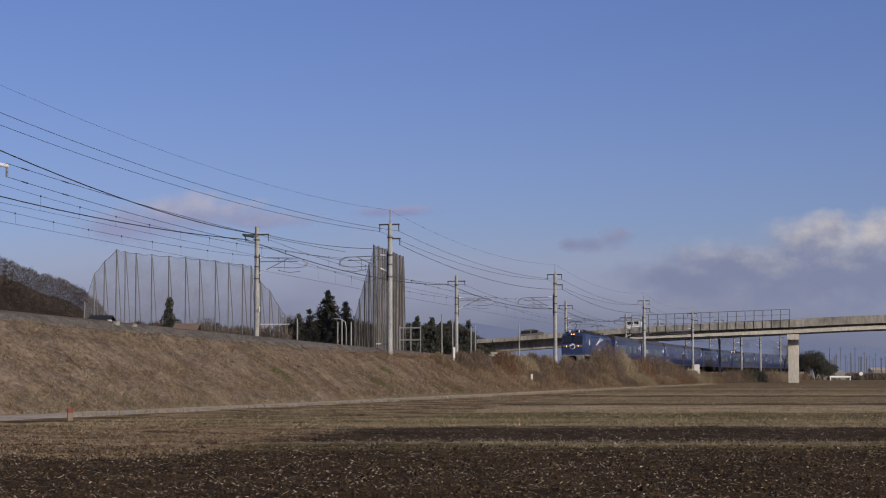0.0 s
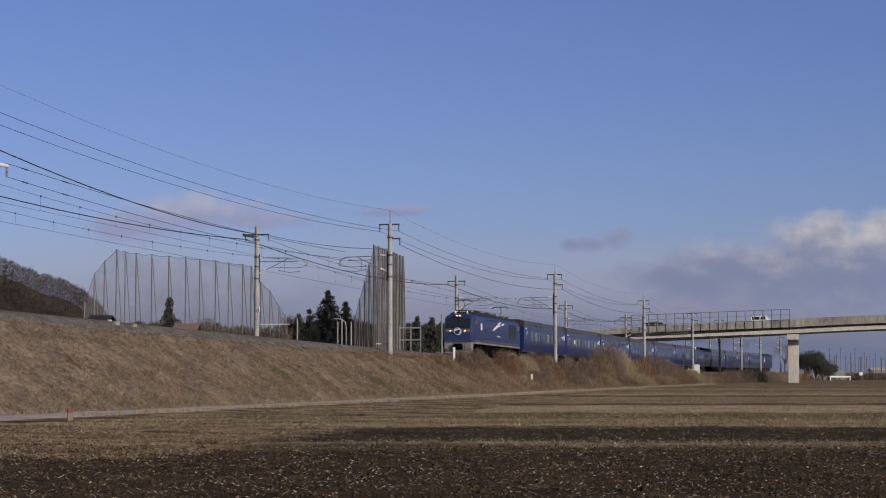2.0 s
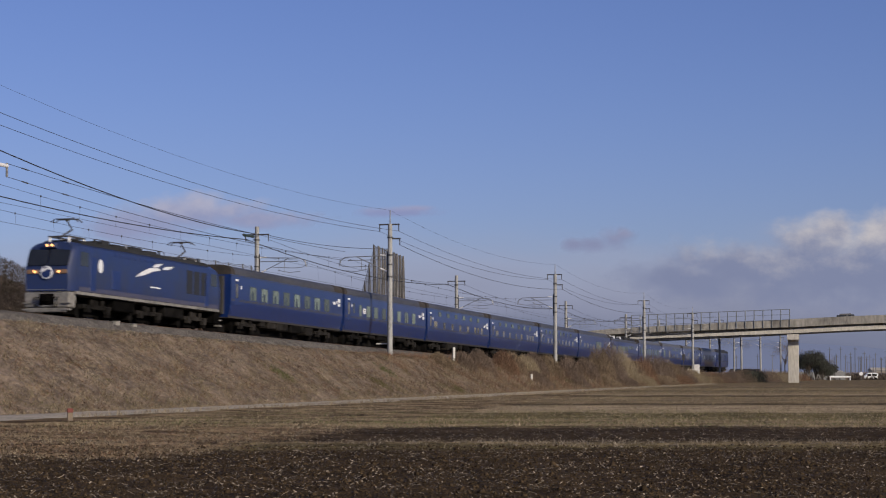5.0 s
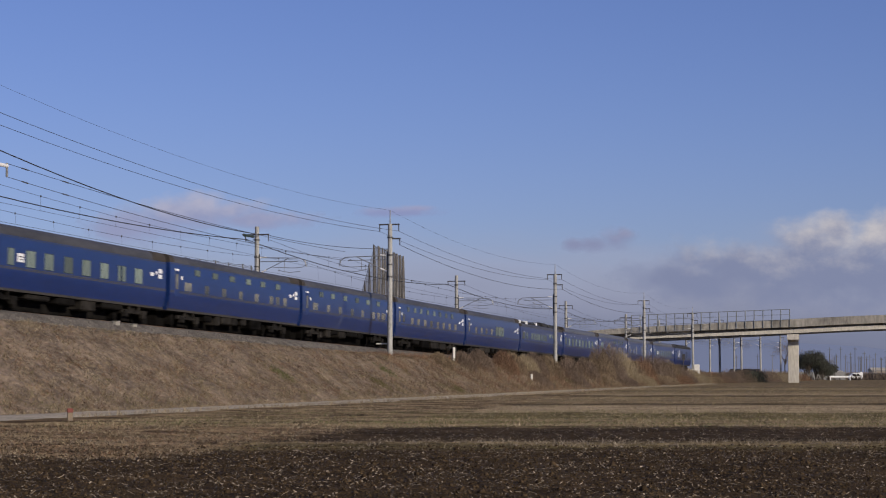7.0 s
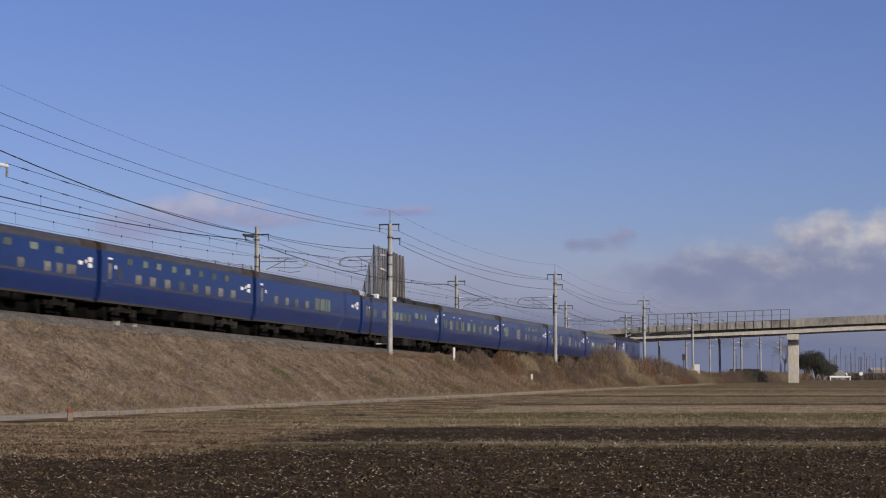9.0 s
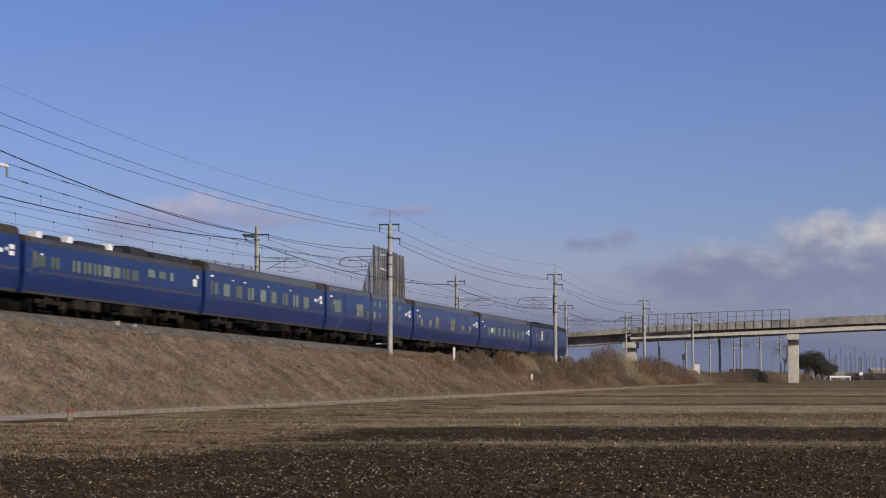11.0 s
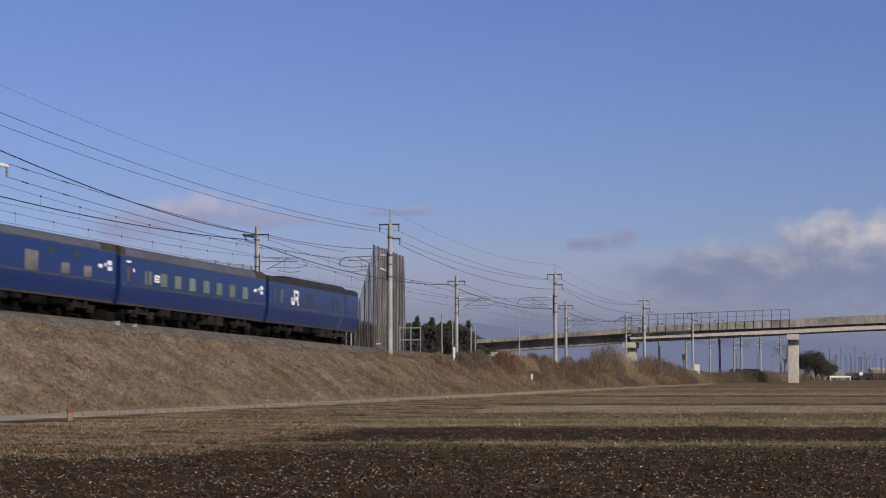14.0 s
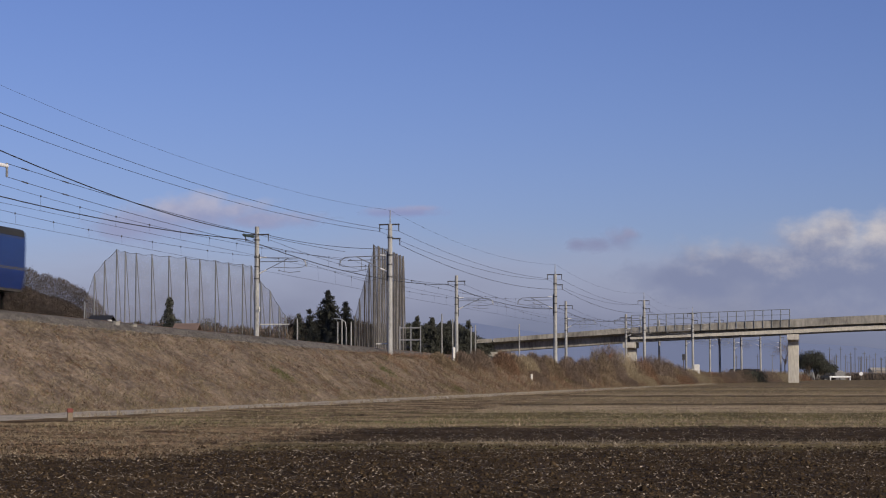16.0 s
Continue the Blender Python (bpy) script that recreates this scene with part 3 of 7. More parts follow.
def bogie(car, x, base=2.1):
    bm = bmesh.new()
    for sd in (1, -1):
        yo = 1.02 * sd
        box(bm, x - base / 2 - 0.5, x + base / 2 + 0.5, *sorted((yo, yo + 0.14 * sd)), 0.48, 0.68)
        for ax in (-base / 2, base / 2):
            box(bm, x + ax - 0.2, x + ax + 0.2, *sorted((yo + 0.02 * sd, yo + 0.24 * sd)), 0.28, 0.62)
            tube(bm, (x + ax * 0.55, yo + 0.1 * sd, 0.62), (x + ax * 0.55, yo + 0.1 * sd, 0.95), 0.12, n=8)
    box(bm, x - 0.3, x + 0.3, -1.05, 1.05, 0.5, 0.95)
    b = part("bogie", bm, DUSTY, car, "grimy dark bogie frame")
    # near-black blocks added so that no sky shows through the bogie
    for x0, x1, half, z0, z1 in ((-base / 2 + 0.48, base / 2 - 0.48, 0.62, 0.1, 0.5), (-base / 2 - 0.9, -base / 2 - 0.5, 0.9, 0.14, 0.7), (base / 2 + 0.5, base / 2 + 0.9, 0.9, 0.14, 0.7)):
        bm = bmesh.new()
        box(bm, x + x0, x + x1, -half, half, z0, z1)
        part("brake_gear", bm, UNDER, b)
    for ax in (-base / 2, base / 2):
        bm = bmesh.new()
        for sd in (1, -1):
            tube(bm, (x + ax, 0.47 * sd, 0.43), (x + ax, 0.60 * sd, 0.43), 0.43, n=20)
        tube(bm, (x + ax, -0.7, 0.43), (x + ax, 0.7, 0.43), 0.08, n=8)
        part("wheelset", bm, UNDER, b)


_shell = {}


def arched(w, h):
    """A curtain drawn aside: pale cloth with a rounded opening at one lower corner."""
    key = ("curtain", round(w, 2), round(h, 2))
    if key not in _pane:
        bm = bmesh.new()
        edge = [(-w * 0.46, -h * 0.47), (-w * 0.46, h * 0.36), (-w * 0.3, h * 0.47), (w * 0.3, h * 0.47), (w * 0.46, h * 0.36), (w * 0.46, -h * 0.47), (w * 0.3, -h * 0.47), (w * 0.28, -h * 0.05), (w * 0.1, h * 0.2), (-w * 0.06, h * 0.02), (-w * 0.1, -h * 0.47)]
        a = [bm.verts.new((x, 0.012, z)) for x, z in edge]
        b = [bm.verts.new((x, 0.017, z)) for x, z in edge]
        bm.faces.new(a[::-1]), bm.faces.new(b)
        for q in range(len(edge)):
            bm.faces.new([a[q], a[(q + 1) % len(edge)], b[(q + 1) % len(edge)], b[q]])
        _pane[key] = mesh_of("curtain", bm, CURTAIN)
    return _pane[key]


def drawn(w, h, part_):
    """A straight curtain that covers a share of its window."""
    key = ("drawn", round(w, 2), round(h, 2), part_)
    if key not in _pane:
        bm = bmesh.new()
        for x0, x1 in ((-0.47, -0.47 + 0.94 * part_ * 0.6), (0.47 - 0.94 * part_ * 0.4, 0.47)):
            box(bm, x0 * w, x1 * w, 0.012, 0.017, -0.47 * h, 0.47 * h)
        _pane[key] = mesh_of("curtain", bm, CURTAIN)
    return _pane[key]


def plated_end(car, L, sd, style):
    """White plates at the rear end of a car and the small ones at its front."""
    back, front = -L / 2, L / 2
    spots = [(back + 0.72, 2.96, 0.44, 0.24), (back + 0.72, 2.66, 0.44, 0.22), (back + 1.75, 2.74, 0.42, 0.2), (back + 1.18, 2.84, 0.18, 0.18), (front - 0.95, 3.2, 0.5, 0.12), (front - 1.62, 2.78, 0.2, 0.2)]
    if style == "kitchen":
        spots = [(back + 0.95, 2.62, 0.5, 0.42), (back + 0.6, 2.98, 0.28, 0.2), (front - 1.62, 2.78, 0.2, 0.2)]
    for x, z, w, h in spots:
        window(car, x, z, w, h, WHITE, sd, name="plate")


def coach(k, label, panes, roof=4.1, low_roof=False, high=False, end_door=True, units=True, roof_mat=None, sign=None, style=""):
    L = SPANS[k][1] - SPANS[k][0] - 0.55
    car = thing("sleeping_car", label, "train car", "cars of the night train")
    top = 3.58 if high else 3.5 if not low_roof else 3.36
    roof = roof if not low_roof else 3.74
    roof_mat = roof_mat or ROOF
    key = (round(L, 2), top, roof, roof_mat.name)
    if key not in _shell:
        bm = bmesh.new()
        half = 1.41 if high else 1.44
        prism(bm, [(1.26, 0.92), (1.335, 1.25), (1.43, 1.65), (1.45, 1.9), (1.45, 3.1), (half, top), (-half, top), (-1.45, 3.1), (-1.45, 1.9), (-1.43, 1.65), (-1.335, 1.25), (-1.26, 0.92)], -L / 2, L / 2)
        a = mesh_of("body", bm, BLUE, True)
        bm = bmesh.new()
        prism(bm, rounded_section(half, 0, top + 0.003, roof, 14), -L / 2 + 0.02, L / 2 - 0.02)
        b = mesh_of("roof", bm, roof_mat, True)
        bm = bmesh.new()
        prism(bm, [(1.268, 0.88), (1.305, 1.0), (1.24, 1.0), (-1.24, 1.0), (-1.305, 1.0), (-1.268, 0.88)], -L / 2 + 0.01, L / 2 - 0.01)
        c = mesh_of("sill", bm, SILL)
        # sooty patches over the car ends
        ends = []
        for e in (1, -1):
            bm = bmesh.new()
            x0, x1 = sorted((e * (L / 2 - 0.01), e * (L / 2 - (1.7 if e < 0 else 0.6))))
            prism(bm, [(q[0] * 1.004, q[1] + 0.012) for q in rounded_section(half, 0, top + 0.02, roof, 14)], x0, x1)
            ends.append(mesh_of("roof_end", bm, SOOT, True))
        _shell[key] = (a, b, c, ends)
    a, b, c, ends = _shell[key]
    part("body", a, None, car), part("roof", b, None, car, "grey painted roof"), part("sill", c, None, car, "weathered grey sill")
    for q in (ends if units else ()):
        part("roof_end", q, None, car, "soot-browned roof end")
    for z, r in ((1.93, 0.02), (2.0, 0.02), (top - 0.06, 0.012)):
        for sd in (1, -1):
            bm = bmesh.new()
            y = 1.447 if z < 3 else (1.45 + (1.41 - 1.45) * (z - 3.1) / 0.46 - 0.004 if high else 1.437)
            box(bm, -L / 2 + 0.05, L / 2 - 0.05, *sorted((y * sd, (y + 0.009) * sd)), z - r, z + r)
            part("stripe", bm, GOLD, car, "thin gold stripe")
    for e in (1, -1):
        bm = bmesh.new()
        box(bm, *sorted((e * L / 2, e * (L / 2 + 0.27))), -1.0, 1.0, 1.1, 3.4)
        part("gangway", bm, BELLOWS, car, "black rubber gangway bellows")
        bm = bmesh.new()
        tube(bm, (e * (L / 2 - 0.06), 1.40, 1.1), (e * (L / 2 - 0.06), 1.40, top), 0.03, n=6)
        part("drain_pipe", bm, DOOR_BLUE, car)
        bm = bmesh.new()
        box(bm, *sorted((e * (L / 2 + 0.02), e * (L / 2 + 0.22))), -0.25, 0.25, 0.7, 1.0)
        part("coupler", bm, UNDER, car)
    for sd in (1, -1):
        if end_door:
            door = part("door", pane_mesh(0.72, 1.46, DOOR_BLUE), None, car, "recessed blue passenger door")
            door.location = (L / 2 - 0.95, 1.446 * sd, 2.4)
            w = part("door_window", pane_mesh(0.34, 0.85, CREAM), None, door)
            w.location = (0, 0.014 * sd, 0.14)
            plated_end(car, L, sd, style)
        if sign:
            plate = window(car, L / 2 - sign, 2.5, 0.62, 0.42, WHITE, sd, y=1.47, name="destination_plate")
            bm = bmesh.new()
            box(bm, -0.2, 0.2, *sorted((0.013 * sd, 0.016 * sd)), 0.02, 0.08)
            box(bm, -0.2, 0.12, *sorted((0.013 * sd, 0.016 * sd)), -0.1, -0.05)
            part("bar", bm, DARK_GLASS, plate)
        for i, (u, z, w, h, mt) in enumerate(panes):
            pane = window(car, L / 2 - u, z, w, h, mt, sd)
            if mt is GLASS:
                rs = random.Random(k * 40 + i)
                if k == 1:
                    cloth = arched(w, h)
                else:
                    cloth = drawn(w, h, rs.choice((0.7, 0.98, 0.98, 0.98)))
                ob = part("curtain", cloth, None, pane)
                if sd < 0:
                    ob.rotation_euler = (0, 0, math.pi)
    bogie(car, L / 2 - 3.3), bogie(car, -L / 2 + 3.3)
    # near-black block added to close off the sky below the floor
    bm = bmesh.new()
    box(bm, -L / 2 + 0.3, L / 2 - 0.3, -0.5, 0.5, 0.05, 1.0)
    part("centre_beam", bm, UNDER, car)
    rs = random.Random(k)
    x = L / 2 - 5.6
    while x > -L / 2 + 6.2:
        w = rs.uniform(0.5, 2.4)
        bm = bmesh.new()
        box(bm, x - w, x, -1.22, 1.22, rs.uniform(0.3, 0.6), rs.uniform(0.82, 0.96))
        part("equipment_box", bm, DUSTY if rs.random() < 0.55 else UNDER, car, "dusty underfloor case", bevel=0.06)
        x -= w + rs.uniform(0.15, 0.9)
    if low_roof:
        for u in (2.2, 5.4, 9.9):
            bm = bmesh.new()
            box(bm, L / 2 - u - 0.5, L / 2 - u, 0.3, 0.85, 3.66, 4.06)
            part("vent_cover", bm, WHITE, car, "white vent cover", bevel=0.03)
        for u, w in ((4.0, 1.5), (7.6, 1.9), (9.2, 0.8), (11.2, 1.0)):
            unit = part("roof_unit", _unit("roof_unit_%d" % int(w * 10), w, 0.85, 3.66, 3.96, DARK_ROOF), None, car, "dark roof-mounted cooling unit")
            unit.location = (L / 2 - u, 0, 0)
        for u, w, z in ((13.2, 1.9, 4.2), (17.6, 5.0, 4.12)):
            bm = bmesh.new()
            prism(bm, rounded_section(1.15, 0, 3.6, z, 10), -w / 2, w / 2)
            fair = part("roof_fairing", bm, DARK_ROOF, car, "dark streamlined roof fairing", smooth=True, bevel=0.12)
            fair.location = (L / 2 - u, 0, 0)
    return car


_units = {}


def _unit(name, length, half, z0, z1, mat_):
    if name not in _units:
        bm = bmesh.new()
        box(bm, -length / 2, length / 2, -half, half, z0, z1)
        _units[name] = mesh_of(name, bm, mat_, bevel=0.09)
    return _units[name]


def row(places, w, h, z, mt):
    return [(u, z, w, h, mt) for u in places]


def build_cars():
    cars = []
    bunks = "blue sleeping car with gold stripes and tall curtained windows"
    two = "blue two-storey sleeping car with two rows of small compartment windows"
    cars.append(coach(1, bunks, row([3.6 + 1.96 * i for i in range(8)], 1.08, 0.86, 2.5, GLASS)))
    cars.append(coach(2, bunks, row([3.6], 0.6, 0.84, 2.5, GLASS) + row([5.5, 7.3, 9.3, 11.2, 13.2, 15.2, 17.2], 0.92, 0.84, 2.5, GLASS) + row([2.1], 0.35, 0.7, 2.6, DARK_GLASS), sign=4.5))
    cars.append(coach(3, two, row([2.5], 0.95, 0.5, 2.32, CREAM) + row([5.2, 7.8, 10.4, 13.0, 15.5, 16.6, 17.9], 0.6, 0.5, 2.3, CREAM) + row([3.8, 6.4, 9.0, 11.6, 14.0, 16.6], 0.8, 0.36, 3.2, GLASS), high=True))
    cars.append(coach(4, two, row([2.6, 17.9], 0.95, 0.5, 2.32, CREAM) + row([5.3, 7.8, 10.5, 12.9, 15.5, 16.7], 0.6, 0.5, 2.3, CREAM) + row([3.8, 6.2, 8.9, 11.6, 14.1, 16.6], 0.8, 0.36, 3.2, GLASS), high=True))
    cars.append(coach(5, two, row([4.4, 6.2, 8.1, 10.0, 11.9, 13.7, 15.6, 17.5], 0.66, 0.5, 2.3, CREAM) + row([2.1], 0.5, 0.6, 2.45, DARK_GLASS) + row([3.3, 5.2, 6.9, 8.9, 10.8, 12.6, 14.5, 16.4], 0.62, 0.38, 3.18, GLASS), high=True))
    cars.append(coach(6, "blue sleeping car with a lounge of wide windows", row([3.5, 5.5, 7.3, 9.3], 0.62, 0.5, 2.36, CREAM) + row([11.3, 12.4, 13.5], 0.95, 0.85, 2.5, GLASS), high=True))
    cars.append(coach(7, "blue dining car with a low roof and cooling units", row([1.6, 3.0, 5.2, 6.4, 7.5, 8.6, 9.7, 10.8, 11.9], 0.85, 0.62, 2.5, GLASS) + row([13.9, 15.3], 0.9, 0.45, 2.75, GLASS) + row([16.5], 0.4, 0.5, 2.75, GLASS), low_roof=True, style="kitchen"))
    cars.append(coach(8, bunks, row([1.6], 0.5, 0.78, 2.5, GLASS) + row([3.2, 5.2, 7.1, 9.15, 11.0, 13.05, 15.0, 17.0], 1.0, 0.78, 2.48, GLASS) + row([4.2, 6.1, 10.1, 14.0], 0.3, 0.07, 3.12, WHITE), roof_mat=SILVER_ROOF))
    few = "blue sleeping car with a few broad private-room windows"
    cars.append(coach(9, few, row([2.3], 1.5, 0.9, 2.58, GLASS) + row([7.3], 1.4, 0.92, 2.5, CREAM) + row([9.1, 10.85, 12.05, 14.05, 15.3, 17.15], 0.58, 0.5, 2.32, CREAM) + row([10.8, 12.0, 13.9, 15.2, 17.1], 0.62, 0.42, 3.18, GLASS) + row([4.9], 0.22, 0.22, 3.0, DARK_GLASS), high=True, roof_mat=SILVER_ROOF))
    cars.append(coach(10, few, row([2.2, 4.8], 0.7, 0.55, 2.32, CREAM) + row([6.8], 0.95, 0.95, 2.5, CREAM) + row([11.75], 1.25, 0.98, 2.5, CREAM) + row([15.15, 17.5], 0.78, 0.56, 2.35, CREAM) + row([13.7, 16.3], 0.6, 0.4, 3.18, DARK_GLASS) + row([9.3], 0.22, 0.22, 3.0, DARK_GLASS), high=True, roof_mat=SILVER_ROOF))
    cars.append(coach(11, bunks, row([3.4, 5.4, 7.3, 9.3, 11.3, 13.2, 15.2, 17.2], 0.9, 0.78, 2.48, GLASS), roof_mat=SILVER_ROOF, sign=4.5))
    cars.append(generator_car(12))
    return cars


def generator_car(k):
    panes = []
    car = coach(k, "blue generator van at the end of the train", panes, roof=3.98, end_door=False, units=False, roof_mat=DARK_ROOF)
    L = SPANS[k][1] - SPANS[k][0] - 0.55
    for sd in (1, -1):
        for u in (1.1, 2.3):
            d = part("door", pane_mesh(0.85, 1.5, DOOR_BLUE), None, car, "blue sliding door")
            d.location = (L / 2 - u, 1.452 * sd, 2.46)
            w = part("door_window", pane_mesh(0.45, 0.9, CREAM if u > 2 else DARK_GLASS), None, d)
            w.location = (0, 0.014 * sd, 0.2)
        for u in (7.2, 8.1, 12.4, 13.3):
            g = part("louvre", pane_mesh(0.62, 0.95, LOUVRE_BLUE), None, car, "blue louvred vent")
            g.location = (L / 2 - u, 1.452 * sd, 2.6)
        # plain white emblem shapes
        bm = bmesh.new()
        x0 = L / 2 - 4.1
        hook = [(0, 0.12), (0.12, 0), (0.52, 0), (0.64, 0.12), (0.64, 0.98), (0.44, 0.98), (0.44, 0.24), (0.2, 0.24), (0.2, 0.5), (0, 0.5)]
        crook = [(0.72, 0.98), (0.72, 0.78), (1.14, 0.78), (1.14, 0.56), (0.72, 0.56), (0.72, 0.36), (1.02, 0.36), (1.2, 0.0), (1.42, 0.0), (1.22, 0.38), (1.34, 0.5), (1.34, 0.86), (1.22, 0.98)]
        for poly in (hook, crook):
            bm.faces.new([bm.verts.new((x0 - (q[0] if sd > 0 else 1.42 - q[0]), 1.458 * sd, 2.18 + q[1] * 1.02)) for q in poly])
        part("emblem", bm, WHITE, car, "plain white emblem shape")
    bm = bmesh.new()
    prism(bm, rounded_section(1.36, 0, 3.6, 4.14, 12), -L / 2 + 2.6, L / 2 - 4.6)
    part("roof_fairing", bm, DARK_ROOF, car, "dark raised roof fairing", smooth=True, bevel=0.15)
    # flat end wall with rounded corner posts and door
    e = -L / 2
    bm = bmesh.new()
    box(bm, e - 0.03, e, -0.4, 0.4, 1.2, 3.2)
    part("end_door", bm, DOOR_BLUE, car)
    for y in (-0.95, 0.95):
        bm = bmesh.new()
        box(bm, e - 0.02, e + 0.0, y - 0.25, y + 0.25, 2.4, 3.1)
        part("end_window", bm, DARK_GLASS, car)
        bm = bmesh.new()
        tube(bm, (e - 0.06, y, 1.5), (e, y, 1.5), 0.09, n=10)
        part("tail_lamp", bm, AMBER, car)
    return car


LOUVRE_BLUE = material("blue_louvre", (0.03, 0.042, 0.07), (0.016, 0.025, 0.05), 0.5, grain=2, stretch=(1, 1, 16))


def pantograph(loco, x):
    bm = bmesh.new()
    for y in (-0.55, 0.55):
        box(bm, x - 0.9, x + 0.9, y - 0.05, y + 0.05, 4.10, 4.18)
    for dx in (-0.8, 0.8):
        box(bm, x + dx - 0.05, x + dx + 0.05, -0.55, 0.55, 4.10, 4.18)
    frame_ = part("pantograph", bm, DARK_STEEL, loco, "raised single-arm pantograph")
    bm = bmesh.new()
    tube(bm, (x + 0.6, 0, 4.15), (x - 0.55, 0, 4.62), 0.05, n=6)
    tube(bm, (x - 0.55, 0, 4.62), (x + 0.1, 0, 5.06), 0.035, n=6)
    part("arm", bm, DARK_STEEL, frame_)
    bm = bmesh.new()
    for dx in (-0.15, 0.25):
        polytube(bm, [(x + dx, -0.78, 4.93), (x + dx, -0.64, 5.06), (x + dx, -0.48, 5.1), (x + dx, 0.48, 5.1), (x + dx, 0.64, 5.06), (x + dx, 0.78, 4.93)], 0.03, 5)
    box(bm, x - 0.15, x + 0.25, -0.05, 0.05, 5.02, 5.08)
    part("collector_head", bm, DARK_STEEL, frame_)
    for dx in (-0.8, 0.8):
        for y in (-0.55, 0.55):
            bm = bmesh.new()
            tube(bm, (x + dx, y, 3.86), (x + dx, y, 4.10), 0.07, n=8)
            part("insulator", bm, PORCELAIN, frame_)


def build_locomotive():
    loco = thing("electric_locomotive", "blue electric locomotive with white flank marks and grey skirt", "locomotive")
    half = [(1.36, 1.26), (1.40, 1.7), (1.40, 2.45), (1.40, 3.3), (1.32, 3.58), (1.05, 3.78), (0.5, 3.86)]
    outline = half + [(-y, z) for y, z in half[::-1]]

    def ring(bm, x, sy, lean):
        return [bm.verts.new((x - math.copysign(1, x) * lean * max(0, z - 2.45) / 1.4 - math.copysign(1, x) * 0.10 * max(0, 1.9 - z), y * sy, z - (0.10 * max(0, z - 3.2) if lean > 0.4 else 0))) for y, z in outline]

    bm = bmesh.new()
    rings = [ring(bm, 9.55, 0.84, 0.62), ring(bm, 9.32, 0.955, 0.55), ring(bm, 8.75, 1.0, 0.3), ring(bm, 7.6, 1.0, 0), ring(bm, -7.6, 1.0, 0), ring(bm, -8.75, 1.0, 0.3), ring(bm, -9.32, 0.955, 0.55), ring(bm, -9.55, 0.84, 0.62)]
    n = len(outline)
    for a, b in zip(rings, rings[1:]):
        for i in range(n):
            bm.faces.new([a[i], a[(i + 1) % n], b[(i + 1) % n], b[i]])
    bm.faces.new(rings[0]), bm.faces.new(rings[-1][::-1])
    part("body", bm, LOCO_BLUE, loco, smooth=True)
    bm = bmesh.new()
    prism(bm, [(1.415, 1.12), (1.415, 1.27), (-1.415, 1.27), (-1.415, 1.12)], -9.0, 9.0)
    part("sill", bm, SKIRT, loco, "pale grey sill stripe")
    bm = bmesh.new()
    prism(bm, [(1.12, 3.74), (1.08, 3.9), (0.8, 3.98), (-0.8, 3.98), (-1.08, 3.9), (-1.12, 3.74)], -8.0, 8.0)
    part("roof", bm, DARK_ROOF, loco, "dark grey equipment roof")
    for e in (1, -1):
        # skirt, plough and coupler
        bm = bmesh.new()
        prism(bm, [(1.22, 0.42), (1.28, 1.22), (-1.28, 1.22), (-1.22, 0.42)], *sorted((e * 8.75, e * 9.5)))
        # the hidden rear skirt and plough get the shade black
        part("skirt", bm, SKIRT if e > 0 else UNDER, loco, "light grey front skirt" if e > 0 else "", bevel=0.05)
        bm = bmesh.new()
        box(bm, *sorted((e * 9.4, e * 9.62)), -1.1, 1.1, 0.18, 0.40)
        part("plough", bm, SKIRT if e > 0 else UNDER, loco, bevel=0.03)
        bm = bmesh.new()
        box(bm, *sorted((e * 9.45, e * 9.85)), -0.16, 0.16, 0.72, 1.02)
        box(bm, *sorted((e * 9.48, e * 9.53)), -0.42, 0.42, 0.55, 1.12)
        part("coupler", bm, UNDER, loco, "black automatic coupler", bevel=0.02)
        # windscreen panes follow the lean of the front
        for y0, y1 in ((0.05, 1.14), (-1.14, -0.05)):
            bm = bmesh.new()
            pts = [(9.578, y0, 2.56), (9.578, y1, 2.56), (9.578 - 0.345, y1 * 0.97, 3.36), (9.578 - 0.345, y0, 3.42)]
            a = [bm.verts.new((e * x, y, z)) for x, y, z in pts]
            b = [bm.verts.new((e * (x - 0.08), y, z)) for x, y, z in pts]
            bm.faces.new(a), bm.faces.new(b[::-1])
            for i in range(4):
                bm.faces.new([a[i], a[(i + 1) % 4], b[(i + 1) % 4], b[i]])
            part("windscreen", bm, DARK_GLASS, loco, "dark windscreen pane")
        for y in (0.79, -0.79):
            bm = bmesh.new()
            box(bm, *sorted((e * 9.50, e * 9.575)), y - 0.34, y + 0.34, 2.13, 2.35)
            panel = part("lamp_panel", bm, AMBER, loco, "amber-brown lamp panel", bevel=0.02)
            bm = bmesh.new()
            tube(bm, (e * 9.55, y * 0.86, 2.24), (e * 9.60, y * 0.86, 2.24), 0.075, n=12)
            part("headlamp", bm, HEADLAMP if e > 0 else DARK_GLASS, panel, "lit headlamp" if e > 0 else "")
        bm = bmesh.new()
        box(bm, *sorted((e * 8.95, e * 9.32)), -0.32, 0.32, 3.46, 3.72)
        top = part("top_lamp_case", bm, LOCO_BLUE, loco, bevel=0.03)
        for y in (-0.14, 0.14):
            bm = bmesh.new()
            tube(bm, (e * 9.30, y, 3.6), (e * 9.345, y, 3.6), 0.075, n=12)
            part("headlamp", bm, HEADLAMP if e > 0 else DARK_GLASS, top, "lit headlamp" if e > 0 else "")
        for y in (-1.12, 1.12):
            bm = bmesh.new()
            box(bm, *sorted((e * 9.3, e * 9.66)), y - 0.2, y + 0.2, 0.28, 0.36)
